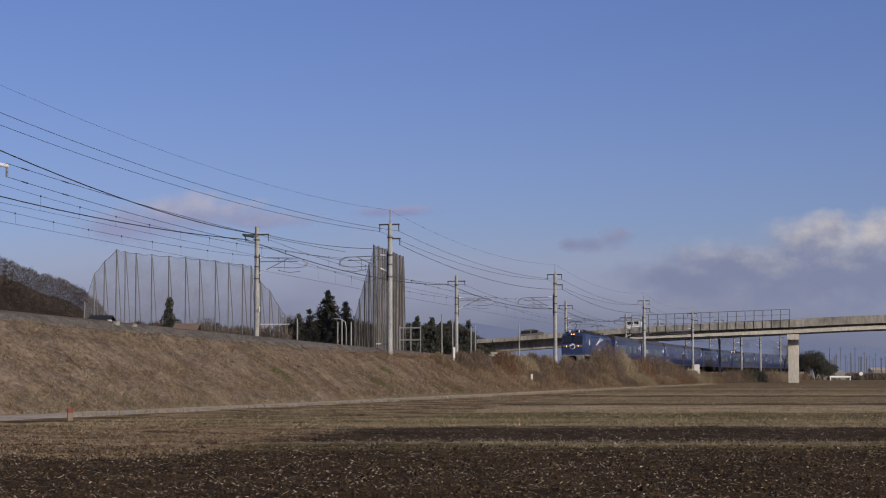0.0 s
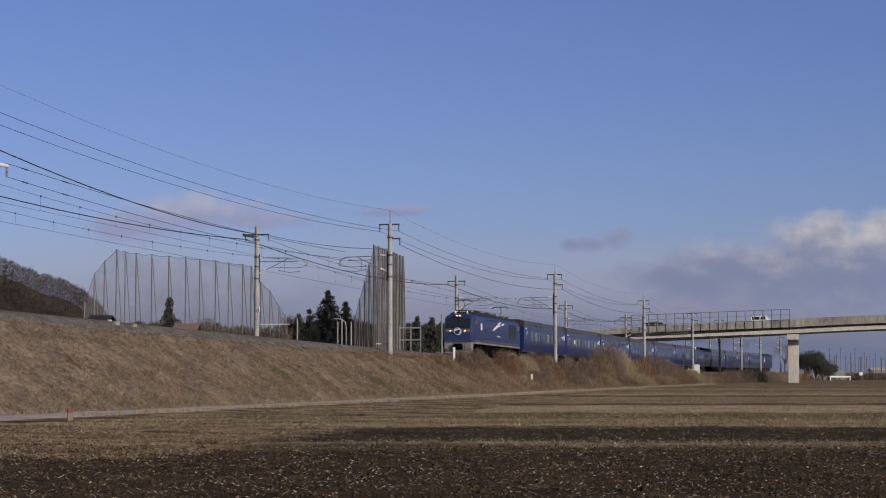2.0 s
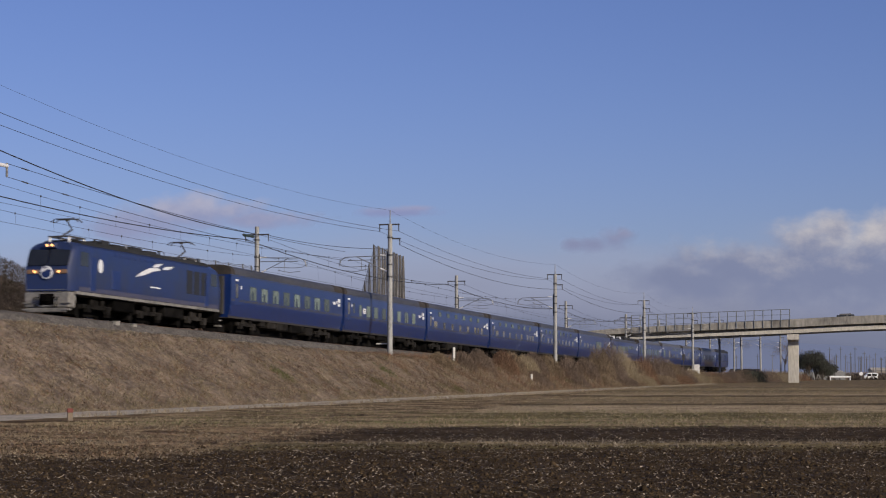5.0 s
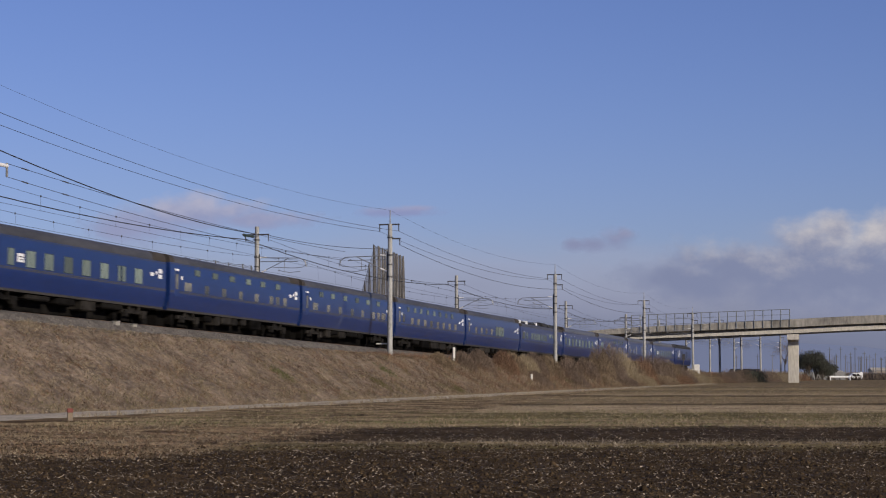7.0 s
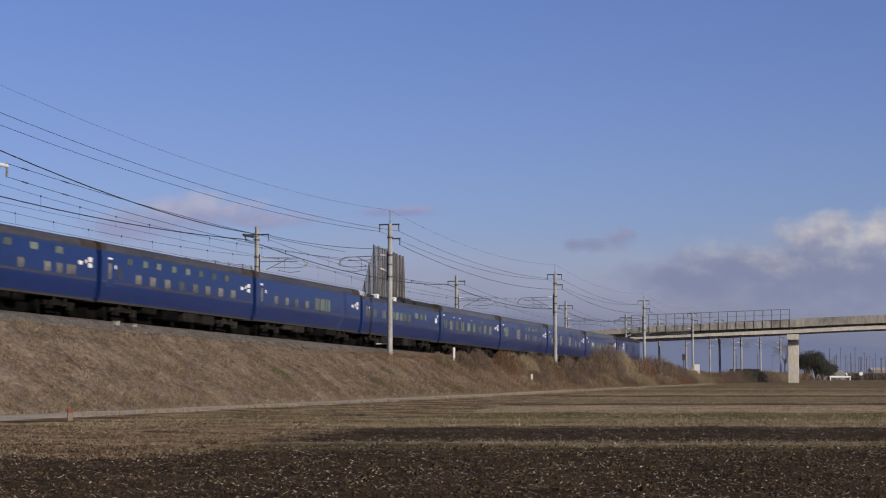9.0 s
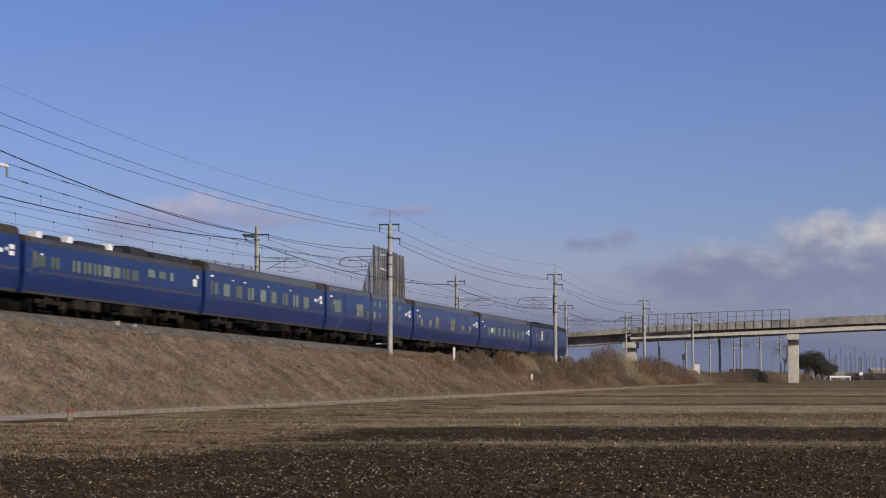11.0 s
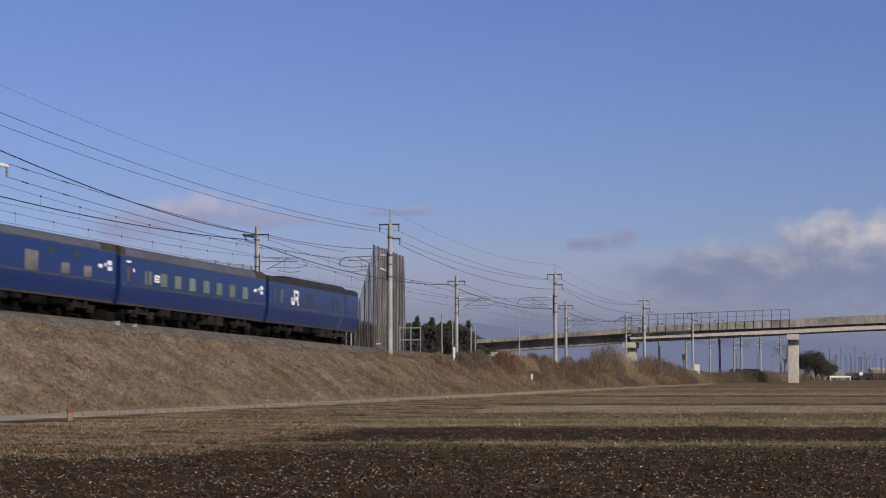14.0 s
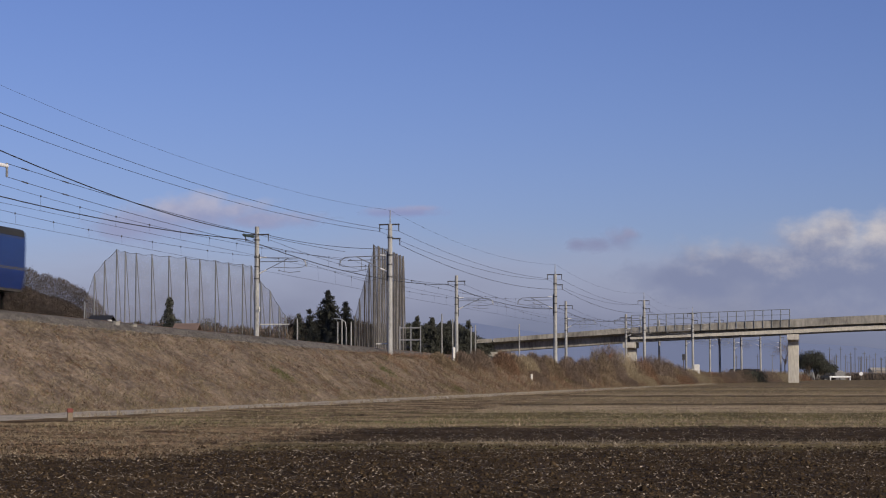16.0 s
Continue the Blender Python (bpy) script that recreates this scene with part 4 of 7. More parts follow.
            box(bm, *sorted((e * 9.3, e * 9.6)), y - 0.2, y + 0.2, 0.62, 0.68)
            part("corner_step", bm, SKIRT, loco, "grey corner step")
        for y in (-0.62, -0.48, 0.5, 0.66):
            bm = bmesh.new()
            polytube(bm, [(e * 9.52, y, 0.95), (e * 9.68, y, 0.85), (e * 9.7, y * 0.97, 0.55), (e * 9.6, y * 0.9, 0.42)], 0.03, 6)
            part("brake_hose", bm, UNDER, loco, "black rubber brake hose")
        bm = bmesh.new()
        polytube(bm, [(e * 9.64, -1.1, 1.32), (e * 9.64, 1.1, 1.32)], 0.02)
        part("handrail", bm, STEEL, loco)
        for sd in (1, -1):
            window(loco, e * 8.2, 2.95, 0.85, 0.72, DARK_GLASS, sd, y=1.402, name="cab_window")
            d = part("cab_door", pane_mesh(0.62, 1.75, DOOR_BLUE), None, loco, "blue cab door")
            d.location = (e * 7.2, 1.402 * sd, 2.25)
    # round head mark on the front
    bm = bmesh.new()
    tube(bm, (9.5, 0, 2.2), (9.62, 0, 2.2), 0.33, n=24)
    mark = part("head_mark", bm, WHITE, loco, "round white head mark with blue shapes")
    bm = bmesh.new()
    for poly in ([(-0.29, 0.0), (-0.1, 0.05), (0.08, 0.16), (0.28, 0.1), (0.2, -0.2), (0.0, -0.29), (-0.2, -0.22)], [(-0.2, 0.18), (-0.05, 0.2), (0.05, 0.28), (-0.1, 0.29)]):
        bm.faces.new([bm.verts.new((9.626, y, 2.2 + z)) for y, z in poly])
    part("blue_shape", bm, BLUE, mark)
    for sd in (1, -1):
        bm = bmesh.new()
        ring_ = [bm.verts.new((6.4 + 0.28 * math.cos(a * math.pi / 12), 1.408 * sd, 2.72 + 0.36 * math.sin(a * math.pi / 12))) for a in range(24)]
        bm.faces.new(ring_)
        part("emblem", bm, WHITE, loco, "white oval emblem shape")
        bm = bmesh.new()
        for poly in ([(2.3, 2.45), (1.2, 2.62), (0.1, 2.9), (-0.9, 3.02), (-0.6, 3.12), (0.6, 3.05), (1.6, 2.75)], [(0.3, 3.1), (-0.6, 3.18), (-1.2, 3.42), (-0.2, 3.32)], [(-1.0, 3.08), (-1.9, 3.12), (-2.6, 3.34), (-1.5, 3.26)], [(0.4, 1.98), (0.4, 2.05), (-0.9, 2.05), (-0.9, 1.98)]):
            bm.faces.new([bm.verts.new((x, 1.408 * sd, z)) for x, z in poly])
        part("flank_mark", bm, WHITE, loco, "white swoosh shapes on the flank")
        for x in (-4.75, -5.75, -6.75):
            g = part("louvre", pane_mesh(0.78, 1.35, LOUVRE), None, loco, "tall dark louvre grille")
            g.location = (x, 1.402 * sd, 2.62)
        g = part("louvre", pane_mesh(1.0, 1.0, DOOR_BLUE), None, loco)
        g.location = (4.6, 1.402 * sd, 2.1)
        for i in range(7):
            v = part("vent", pane_mesh(0.32, 0.16, DOOR_BLUE), None, loco)
            v.location = (4.6 - i * 0.75, 1.402 * sd, 3.42)
    for x in (6.2, 0.0, -6.2):
        bogie(loco, x, 2.2)
    # the same added dark block under the locomotive
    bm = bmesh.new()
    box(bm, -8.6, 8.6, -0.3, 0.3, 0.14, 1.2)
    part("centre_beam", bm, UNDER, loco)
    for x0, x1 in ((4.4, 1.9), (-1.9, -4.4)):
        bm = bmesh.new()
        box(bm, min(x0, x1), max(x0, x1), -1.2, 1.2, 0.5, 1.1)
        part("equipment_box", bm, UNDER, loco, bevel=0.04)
    pantograph(loco, 7.5), pantograph(loco, -6.6)
    for x, w, h in ((4.2, 0.9, 4.12), (2.6, 1.4, 4.05), (0.6, 1.5, 4.1), (-1.5, 1.2, 4.05), (-7.0, 1.1, 4.05)):
        bm = bmesh.new()
        box(bm, x - w / 2, x + w / 2, -0.6, 0.6, 3.96, h + 0.1)
        part("roof_box", bm, DARK_ROOF, loco, bevel=0.05)
    for i, x in enumerate((7.6, 5.3, 3.5, 1.6, -0.4, -2.6, -6.2, -8.0)):
        bm = bmesh.new()
        tube(bm, (x, 0.45 if i % 2 else -0.3, 3.9), (x, 0.45 if i % 2 else -0.3, 4.26), 0.07, n=8)
        part("roof_insulator", bm, STEEL if i % 3 == 0 else DARK_ROOF, loco)
    for sd in (1, -1):
        bm = bmesh.new()
        box(bm, -7.6, 7.6, *sorted((sd * 1.02, sd * 1.1)), 3.8, 3.93)
        part("roof_rail", bm, DARK_ROOF, loco)
        bm = bmesh.new()
        box(bm, -8.9, 8.7, *sorted((sd * 1.40, sd * 1.405)), 1.3, 1.52)
        part("grime_band", bm, GRIME, loco, "brown road grime along the lower flank")
    bm = bmesh.new()
    polytube(bm, [(5.2, 0.3, 4.05), (4.9, 0.3, 4.28), (1.0, 0.3, 4.28), (-3.4, 0.3, 4.28), (-3.7, 0.3, 4.1)], 0.025)
    part("roof_conductor", bm, DARK_STEEL, loco)
    return loco


TRAIN = [build_locomotive()] + build_cars()


def vehicle_pose(t, k):
    mid = sum(SPANS[k]) / 2 - travelled(t)
    f, b = at_track(mid - 7.0, NEAR_C), at_track(mid + 7.0, NEAR_C)
    x = (f - b).normalized()
    y = Vector((0, 0, 1)).cross(x).normalized()
    z = x.cross(y)
    c = (f + b) / 2
    return Matrix(((x.x, y.x, z.x, c.x), (x.y, y.y, z.y, c.y), (x.z, y.z, z.z, c.z), (0, 0, 0, 1)))


# ---- vegetation and litter ----
DRY_BLADE = material("dry_grass_blade", (0.232, 0.174, 0.116), (0.0989, 0.074, 0.0499), 0.9, grain=1.2, coarse=0.3, island_tint=0.6, spec=0.2)
PALE_BLADE = material("pale_straw_blade", (0.284, 0.232, 0.155), (0.172, 0.139, 0.0903), 0.9, grain=3, coarse=0.2, island_tint=0.4, spec=0.2)
RUST_BLADE = material("rusty_weed_stalk", (0.20, 0.122, 0.076), (0.108, 0.068, 0.045), 0.9, grain=3, coarse=0.3, island_tint=0.45, spec=0.2)
GREEN_BLADE = material("green_grass_blade", (0.086, 0.103, 0.0387), (0.112, 0.0989, 0.043), 0.9, grain=3, coarse=0.3, island_tint=0.35, spec=0.2)
BLEACHED = material("bleached_straw", (0.33, 0.28, 0.22), (0.17, 0.14, 0.105), 0.9, grain=4, island_tint=0.5, spec=0.2)
OLIVE_BLADE = material("olive_grass_blade", (0.15, 0.128, 0.06), (0.09, 0.078, 0.04), 0.9, grain=3, coarse=0.3, island_tint=0.4, spec=0.2)
TWIG = material("bare_twig", (0.175, 0.131, 0.10), (0.095, 0.072, 0.056), 0.9, grain=3, island_tint=0.4, spec=0.2)
STRAW_BIT = material("straw_litter", (0.215, 0.178, 0.138), (0.07, 0.057, 0.043), 0.9, grain=12, island_tint=0.7, spec=0.2)
CLOD = material("soil_clod", (0.066, 0.046, 0.0275), (0.039, 0.0275, 0.0165), 0.95, grain=14, island_tint=0.35, spec=0.03)
GRAVEL = material("farm_track", (0.36, 0.32, 0.26), (0.19, 0.165, 0.13), 0.95, grain=7, coarse=0.4, bump=0.03)
RS = np.random.RandomState(3)


def blades(name, base, height, width, lean, material_, label, category="grass"):
    """Slender three-sided stalks in random directions; base (n, 3), the rest per stalk."""
    n = len(base)
    a, b = RS.uniform(0, 2 * np.pi, n), RS.uniform(0, 2 * np.pi, n)
    w = np.stack([np.cos(a), np.sin(a), np.zeros(n)], -1) * (width / 2)[:, None]
    tip = base + np.stack([np.cos(b) * lean * height, np.sin(b) * lean * height, height * np.sqrt(np.maximum(0.05, 1 - lean ** 2))], -1)
    mid = (base + tip) / 2 + np.stack([np.zeros(n), np.zeros(n), height * lean * 0.12], -1)
    v = np.stack([base - w, base + w, mid + w * 0.7, tip, mid - w * 0.7], 1).reshape(-1, 3)
    k = np.arange(n)[:, None] * 5
    f = np.concatenate([k + np.array([[0, 1, 2]]), k + np.array([[0, 2, 4]]), k + np.array([[4, 2, 3]])], 0)
    me = fast_mesh(name, v, f, material_)
    return tagged(new(name, me), label, category, kind="stuff")


def litter(name, pts, rs, length, width, material_, label):
    n = len(pts)
    a = rs.uniform(0, np.pi, n)
    t = rs.uniform(-0.55, 0.55, n)
    d = np.stack([np.cos(a) * np.cos(t), np.sin(a) * np.cos(t), np.sin(t)], -1) * (length / 2)[:, None]
    roll = rs.uniform(-0.6, 1.2, n)
    q = np.stack([-np.sin(a) * np.cos(roll), np.cos(a) * np.cos(roll), np.sin(roll)], -1) * (width / 2)[:, None]
    c = pts + np.array([0, 0, 0.015]) + np.abs(d[:, 2:3]) * np.array([0, 0, 1.0])
    up = np.array([0, 0, 1.0]) * (length * rs.uniform(-0.05, 0.08, n))[:, None]
    v = np.stack([c - d - q, c - d + q, c + q + up, c - q + up, c + d + q * 0.6, c + d - q * 0.6], 1).reshape(-1, 3)
    k = np.arange(n)[:, None] * 6
    f = np.concatenate([k + np.array([[0, 1, 2, 3]]), k + np.array([[3, 2, 4, 5]])], 0)
    return tagged(new(name, fast_mesh(name, v, f, material_)), label, "straw", kind="stuff")


def on_slope(s, o):
    r = rail_z(s) - 0.85
    foot = slope_foot(s)
    k = np.clip((o - 2.5) / (foot - 2.5), 0, 1)
    x, y = line_xy(s, o)
    return np.stack([x, y, np.where(o < 2.5, r, r + (-0.06 - r) * k) - 0.02], -1)


def clumped(n, s0, s1, seed):
    """Positions along the line that bunch together."""
    rs = np.random.RandomState(seed)
    c = rs.uniform(s0, s1, max(8, n // 60))
    return rs.choice(c, n) + rs.normal(0, 0.35, n)


def build_slope_cover():
    n = 130000
    s = RS.uniform(-150, 110, n)
    u = RS.uniform(0, 1, n)
    o = 2.0 + u * (slope_foot(s) + 0.4 - 2.0)
    base = on_slope(s, o)
    tone = fractal(s, o * 2.0, 9, 5) + 0.5 * fractal(s, o, 2.5, 6) + RS.normal(0, 0.35, n)
    patch = fractal(s * 1.0, o * 1.6, 1.3, 15)
    h = (0.07 + 0.22 * RS.uniform(0, 1, n) ** 1.6) * np.clip(1.0 + 0.7 * patch, 0.3, 2.0)
    lean = RS.uniform(0.6, 0.995, n)
    w = RS.uniform(0.01, 0.03, n)
    for name, mask, mt, label in (("slope_grass", tone < 0.35, DRY_BLADE, "matted brown dry grass on the embankment"),
                                  ("slope_straw", (tone >= 0.35) & (tone < 0.95), PALE_BLADE, "pale dry straw on the embankment"),
                                  ("slope_weeds", tone >= 0.95, RUST_BLADE, "rust-brown dead weeds on the embankment")):
        blades(name, base[mask], h[mask], w[mask], lean[mask], mt, label)
    # low brambles and rusty weeds in drifts that follow the fall of the slope
    n = 90000
    s = RS.uniform(-150, 40, n)
    o = 1.9 + RS.uniform(0, 1, n) * (slope_foot(s) - 1.6)
    drift = fractal(s - 0.9 * o, o * 0.5, 6.5, 31) + 0.5 * fractal(s - 0.6 * o, o, 1.8, 32) + 0.25 * (o - 2) / (slope_foot(s) - 2) + np.clip((s + 110) / 120, 0, 0.5) + RS.normal(0, 0.16, n)
    base = on_slope(s, o)
    h, w, lean = RS.uniform(0.08, 0.32, n) * (1 + 0.8 * np.clip((s + 105) / 25, 0, 1)), RS.uniform(0.008, 0.022, n), RS.uniform(0.4, 0.97, n)
    kinds = fractal(s, o * 1.5, 5.0, 33)
    for name, mask, mt, label in (("rusty_weeds", (drift > 0.36) & (kinds > 0.0), RUST_BLADE, "low rust-brown weeds in drifts on the embankment"),
                                  ("brambles", (drift > 0.36) & (kinds <= 0.0) & (kinds > -0.3), TWIG, "low dark brambles in drifts on the embankment"),
                                  ("olive_grass", (drift > 0.36) & (kinds <= -0.3), OLIVE_BLADE, "olive tufts of winter grass on the embankment")):
        blades(name, base[mask], h[mask], w[mask], lean[mask], mt, label)
    # tangled weeds at the foot of the near slope
    n = 16000
    s = RS.uniform(-150, -84, n)
    o = slope_foot(s) - np.abs(RS.normal(0, 1.1, n)) - 0.1
    knot = fractal(s, o * 1.4, 2.0, 35) + RS.normal(0, 0.2, n) - 0.2 * np.clip((s + 125) / 20, 0, 2)
    base = on_slope(s, o)
    h, w, lean = RS.uniform(0.12, 0.42, n), RS.uniform(0.008, 0.02, n), RS.uniform(0.3, 0.95, n)
    for name, mask, mt, label in (("foot_straw", knot > 0.3, PALE_BLADE, "tangled pale straw at the foot of the bank"),
                                  ("foot_weeds", (knot <= 0.3) & (knot > 0.08), OLIVE_BLADE, "tangled olive weeds at the foot of the bank"),
                                  ("foot_brambles", (knot <= 0.08) & (knot > -0.1), TWIG, "dark brambles at the foot of the bank")):
        blades(name, base[mask], h[mask], w[mask], lean[mask], mt, label)
    # arching pale tussocks along the slope
    n = 3600
    s = clumped(n, -140, 70, 11)
    rs = np.random.RandomState(12)
    key = np.round(s / 0.9)
    o = 2.4 + (np.abs(np.sin(key * 12.9898) * 43758.5453) % 1) * (slope_foot(s) - 2.6) + rs.normal(0, 0.22, n)
    blades("grass_tussocks", on_slope(s, np.maximum(o, 2.0)), rs.uniform(0.2, 0.5, n), rs.uniform(0.010, 0.020, n), rs.uniform(0.4, 0.92, n), PALE_BLADE, "arching pale dry grass tussocks on the bank")
    # short straw lying on the slope
    n = 60000
    s = rs.uniform(-150, 20, n)
    o = 2.1 + rs.uniform(0, 1, n) * (slope_foot(s) - 1.9)
    keep = fractal(s, o * 1.5, 5, 17) + rs.normal(0, 0.4, n) > 0.1
    q = on_slope(s[keep], o[keep]) + np.array([0, 0, 0.12])
    litter("slope_litter", q, rs, rs.uniform(0.03, 0.13, len(q)), rs.uniform(0.01, 0.03, len(q)), BLEACHED, "bleached straw lying on the embankment")
    for name, lean_to, mt, label in (("rust_litter", -1.0, RUST_BLADE, "rust-brown stems matted on the embankment"), ("matted_straw", 0.3, DRY_BLADE, "matted dry straw on the embankment"), ("pale_litter", 1.0, PALE_BLADE, "pale straw bits matted on the embankment")):
        n = 52000
        s, o = rs.uniform(-150, 30, n), 2.1 + rs.uniform(0, 1, n) * (slope_foot(rs.uniform(-150, -60, n)) - 1.9)
        o = np.minimum(o, slope_foot(s) - 0.1)
        keep = lean_to * fractal(s - 0.5 * o, o * 1.4, 3.2, 81) + 0.5 * fractal(s, o, 1.0, 82) + rs.normal(0, 0.3, n) > 0.12
        q = on_slope(s[keep], o[keep]) + np.array([0, 0, 0.1])
        litter(name, q, rs, rs.uniform(0.03, 0.13, len(q)), rs.uniform(0.008, 0.026, len(q)), mt, label)
    # tufts of one tone each: bleached, rusty, olive and dark, thicker towards the far end
    m = 5200
    cs = rs.uniform(-150, 60, m)
    co = 2.2 + rs.uniform(0, 1, m) ** 0.9 * (slope_foot(cs) - 2.3)
    tone = fractal(cs, co * 1.3, 7, 71) + 0.6 * fractal(cs, co, 2.2, 72) + rs.normal(0, 0.55, m)
    size = rs.gamma(2.2, 0.11, m) + 0.1
    for name, lo, hi, mt, label in (("bleached_tufts", 0.55, 9, BLEACHED, "bleached tufts of dead grass on the bank"), ("straw_tufts", 0.1, 0.55, PALE_BLADE, "straw-coloured tufts on the bank"),
                                    ("rusty_tufts", -0.5, 0.1, RUST_BLADE, "rust-brown tufts on the bank"), ("dark_tufts", -1.0, -0.5, TWIG, "dark bramble tufts on the bank"), ("olive_tufts", -9, -1.0, OLIVE_BLADE, "olive-green tufts on the bank")):
        pick = np.where((tone > lo) & (tone <= hi))[0]
        who = np.repeat(pick, 26)
        k = len(who)
        ts, to = cs[who] + rs.normal(0, 1, k) * size[who] * 0.8, co[who] + rs.normal(0, 1, k) * size[who] * 0.5
        blades(name, on_slope(ts, np.maximum(to, 2.0)) + np.array([0, 0, 0.05]), rs.uniform(0.06, 0.22, k) * (0.5 + size[who]), rs.uniform(0.012, 0.03, k), rs.uniform(0.7, 0.995, k), mt, label)
    # a few green patches
    n = 2600
    pick = rs.randint(0, 5, n)
    cs, co = np.array([-112.5, -90.0, -96.0, -78.0, -30.0])[pick], np.array([5.4, 4.4, 6.0, 6.3, 4.2])[pick]
    s, o = cs + rs.normal(0, 0.45, n), co + rs.normal(0, 0.35, n)
    blades("green_grass", on_slope(s, o), rs.uniform(0.12, 0.34, n), rs.uniform(0.015, 0.03, n), rs.uniform(0.2, 0.8, n), GREEN_BLADE, "small patches of green grass on the bank")
    # tall dead weeds along the crest and far slope
    n = 26000
    s = np.concatenate([clumped(n // 2, -84, 70, 21), RS.uniform(-70, 130, n - n // 2)])
    o = 2.0 + np.random.RandomState(22).uniform(0, 1, n) ** 1.3 * (slope_foot(s) - 1.2)
    grow = np.clip((s + 100) / 45, 0.12, 1)
    h = (0.35 + 1.1 * np.random.RandomState(23).uniform(0, 1, n) ** 1.6) * grow * np.clip(0.85 + 0.8 * fractal(s, o, 6, 27), 0.35, 1.4)
    blades("tall_weeds", on_slope(s, o), h, RS.uniform(0.01, 0.024, n), RS.uniform(0.3, 0.95, n), RUST_BLADE, "tall rust-brown dead weeds on the embankment")
    # ragged weeds that hide the ballast's edge along the crest
    n = 9000
    s = clumped(n, -95, -20, 61)
    o = RS.normal(1.95, 0.3, n)
    blades("crest_weeds", on_slope(s, o) + np.array([0, 0, 0.05]), RS.uniform(0.15, 0.75, n) * np.clip((s + 102) / 30, 0.2, 1), RS.uniform(0.01, 0.024, n), RS.uniform(0.1, 0.8, n), RUST_BLADE, "ragged rust-brown weeds along the crest of the bank")
    n = 9000
    s = RS.uniform(-74, 120, n)
    o = 2.0 + RS.uniform(0, 1, n) * (slope_foot(s) - 1.0)
    blades("tall_straw", on_slope(s, o), RS.uniform(0.3, 0.9, n), RS.uniform(0.01, 0.02, n), RS.uniform(0.2, 0.85, n), PALE_BLADE, "tall pale dead grass on the embankment")


build_slope_cover()


def build_bushes():
    """Leafless thickets on the bank: many crossing twigs."""
    for i, (s, o, r, h) in enumerate(((-12.5, 3.2, 1.5, 2.0), (-4, 3.0, 1.8, 3.7), (3, 3.0, 1.9, 4.5), (10, 3.2, 1.9, 4.0), (18, 3.2, 1.8, 2.6), (26, 3.2, 1.8, 3.0), (34, 3.2, 1.9, 3.5), (42, 3.2, 1.9, 3.5),
                                       (50, 3.3, 1.9, 2.9), (60, 3.5, 2.0, 2.3), (72, 3.8, 2.2, 1.9), (84, 4.0, 2.4, 1.7), (96, 4.5, 2.6, 1.6), (110, 5.0, 3.0, 1.6), (-22, 3.2, 1.3, 2.0), (-32, 3.2, 1.3, 1.9),
                                       (-37, 2.8, 1.3, 1.8), (-41, 3.0, 1.2, 1.5), (-46, 2.8, 1.3, 1.6), (-50, 3.0, 1.2, 1.7), (-58, 2.8, 1.2, 1.5), (-64, 3.0, 1.0, 1.2), (-71, 3.0, 0.9, 0.9), (0, 5.0, 1.6, 1.5), (14, 5.0, 1.6, 1.6), (30, 5.2, 1.8, 1.6), (46, 5.0, 1.8, 1.6),
                                       (96, 5.5, 2.6, 2.6), (110, 6.0, 2.8, 2.8), (124, 6.0, 3.0, 3.0), (140, 7.0, 3.2, 2.8), (156, 7.5, 3.4, 2.6), (172, 8.0, 3.4, 2.4), (188, 8.5, 3.6, 2.2), (-26, 4.8, 1.4, 1.1), (-44, 5.0, 1.4, 1.0), (-10, 5.0, 1.5, 1.3))):
        n = 8600
        rs = np.random.RandomState(40 + i)
        a, q = rs.uniform(0, 2 * np.pi, n), rs.uniform(0, 1, n) ** 0.6
        ss, oo = s + np.cos(a) * q * r * 1.7, o + np.sin(a) * q * r
        base = on_slope(ss, np.maximum(oo, 2.0))
        top = h * np.sqrt(np.maximum(0.03, 1 - q ** 2)) * rs.uniform(0.75, 1.1, n)
        up = rs.uniform(0, 0.8, n) * top
        base[:, 2] += up
        blades("thicket", base, np.maximum(0.1, np.minimum(top - up, 0.42)), rs.uniform(0.010, 0.03, n), rs.uniform(0.3, 0.99, n), (TWIG, DRY_BLADE, TWIG, PALE_BLADE, DRY_BLADE, RUST_BLADE, TWIG)[i % 7],
               "leafless brown thicket on the railway bank", "bush")


build_bushes()


def build_farm_track():
    def prof(s):
        f = float(slope_foot(s))
        return [(f - 0.5, 0.0), (f + 0.1, 0.05), (f + 0.9, 0.07), (f + 1.9, 0.07), (f + 2.6, 0.05), (f + 3.2, -0.03)]
    sweep("farm_track", np.arange(-165, 70, 0.6), prof, GRAVEL, "pale gravel farm track at the foot of the bank", "path", rough=0.02)
    n = 14000
    s = RS.uniform(-150, 60, n)
    o = slope_foot(s) + np.where(RS.uniform(0, 1, n) < 0.6, RS.normal(0.1, 0.35, n), RS.normal(3.1, 0.4, n))
    x, y = line_xy(s, o)
    blades("verge_grass", np.stack([x, y, np.full(n, 0.0)], -1), RS.uniform(0.1, 0.32, n), RS.uniform(0.012, 0.03, n), RS.uniform(0.2, 0.9, n), PALE_BLADE, "pale dry grass along the farm track")


build_farm_track()


def outside_bank(x, y):
    """True where the open field lies."""
    s = (x - 15.695) * math.sin(0.261) + (y - 219.67) * math.cos(0.261)
    o = (x - 15.695) * math.cos(0.261) - (y - 219.67) * math.sin(0.261)
    return o > slope_foot(s) + 3.0


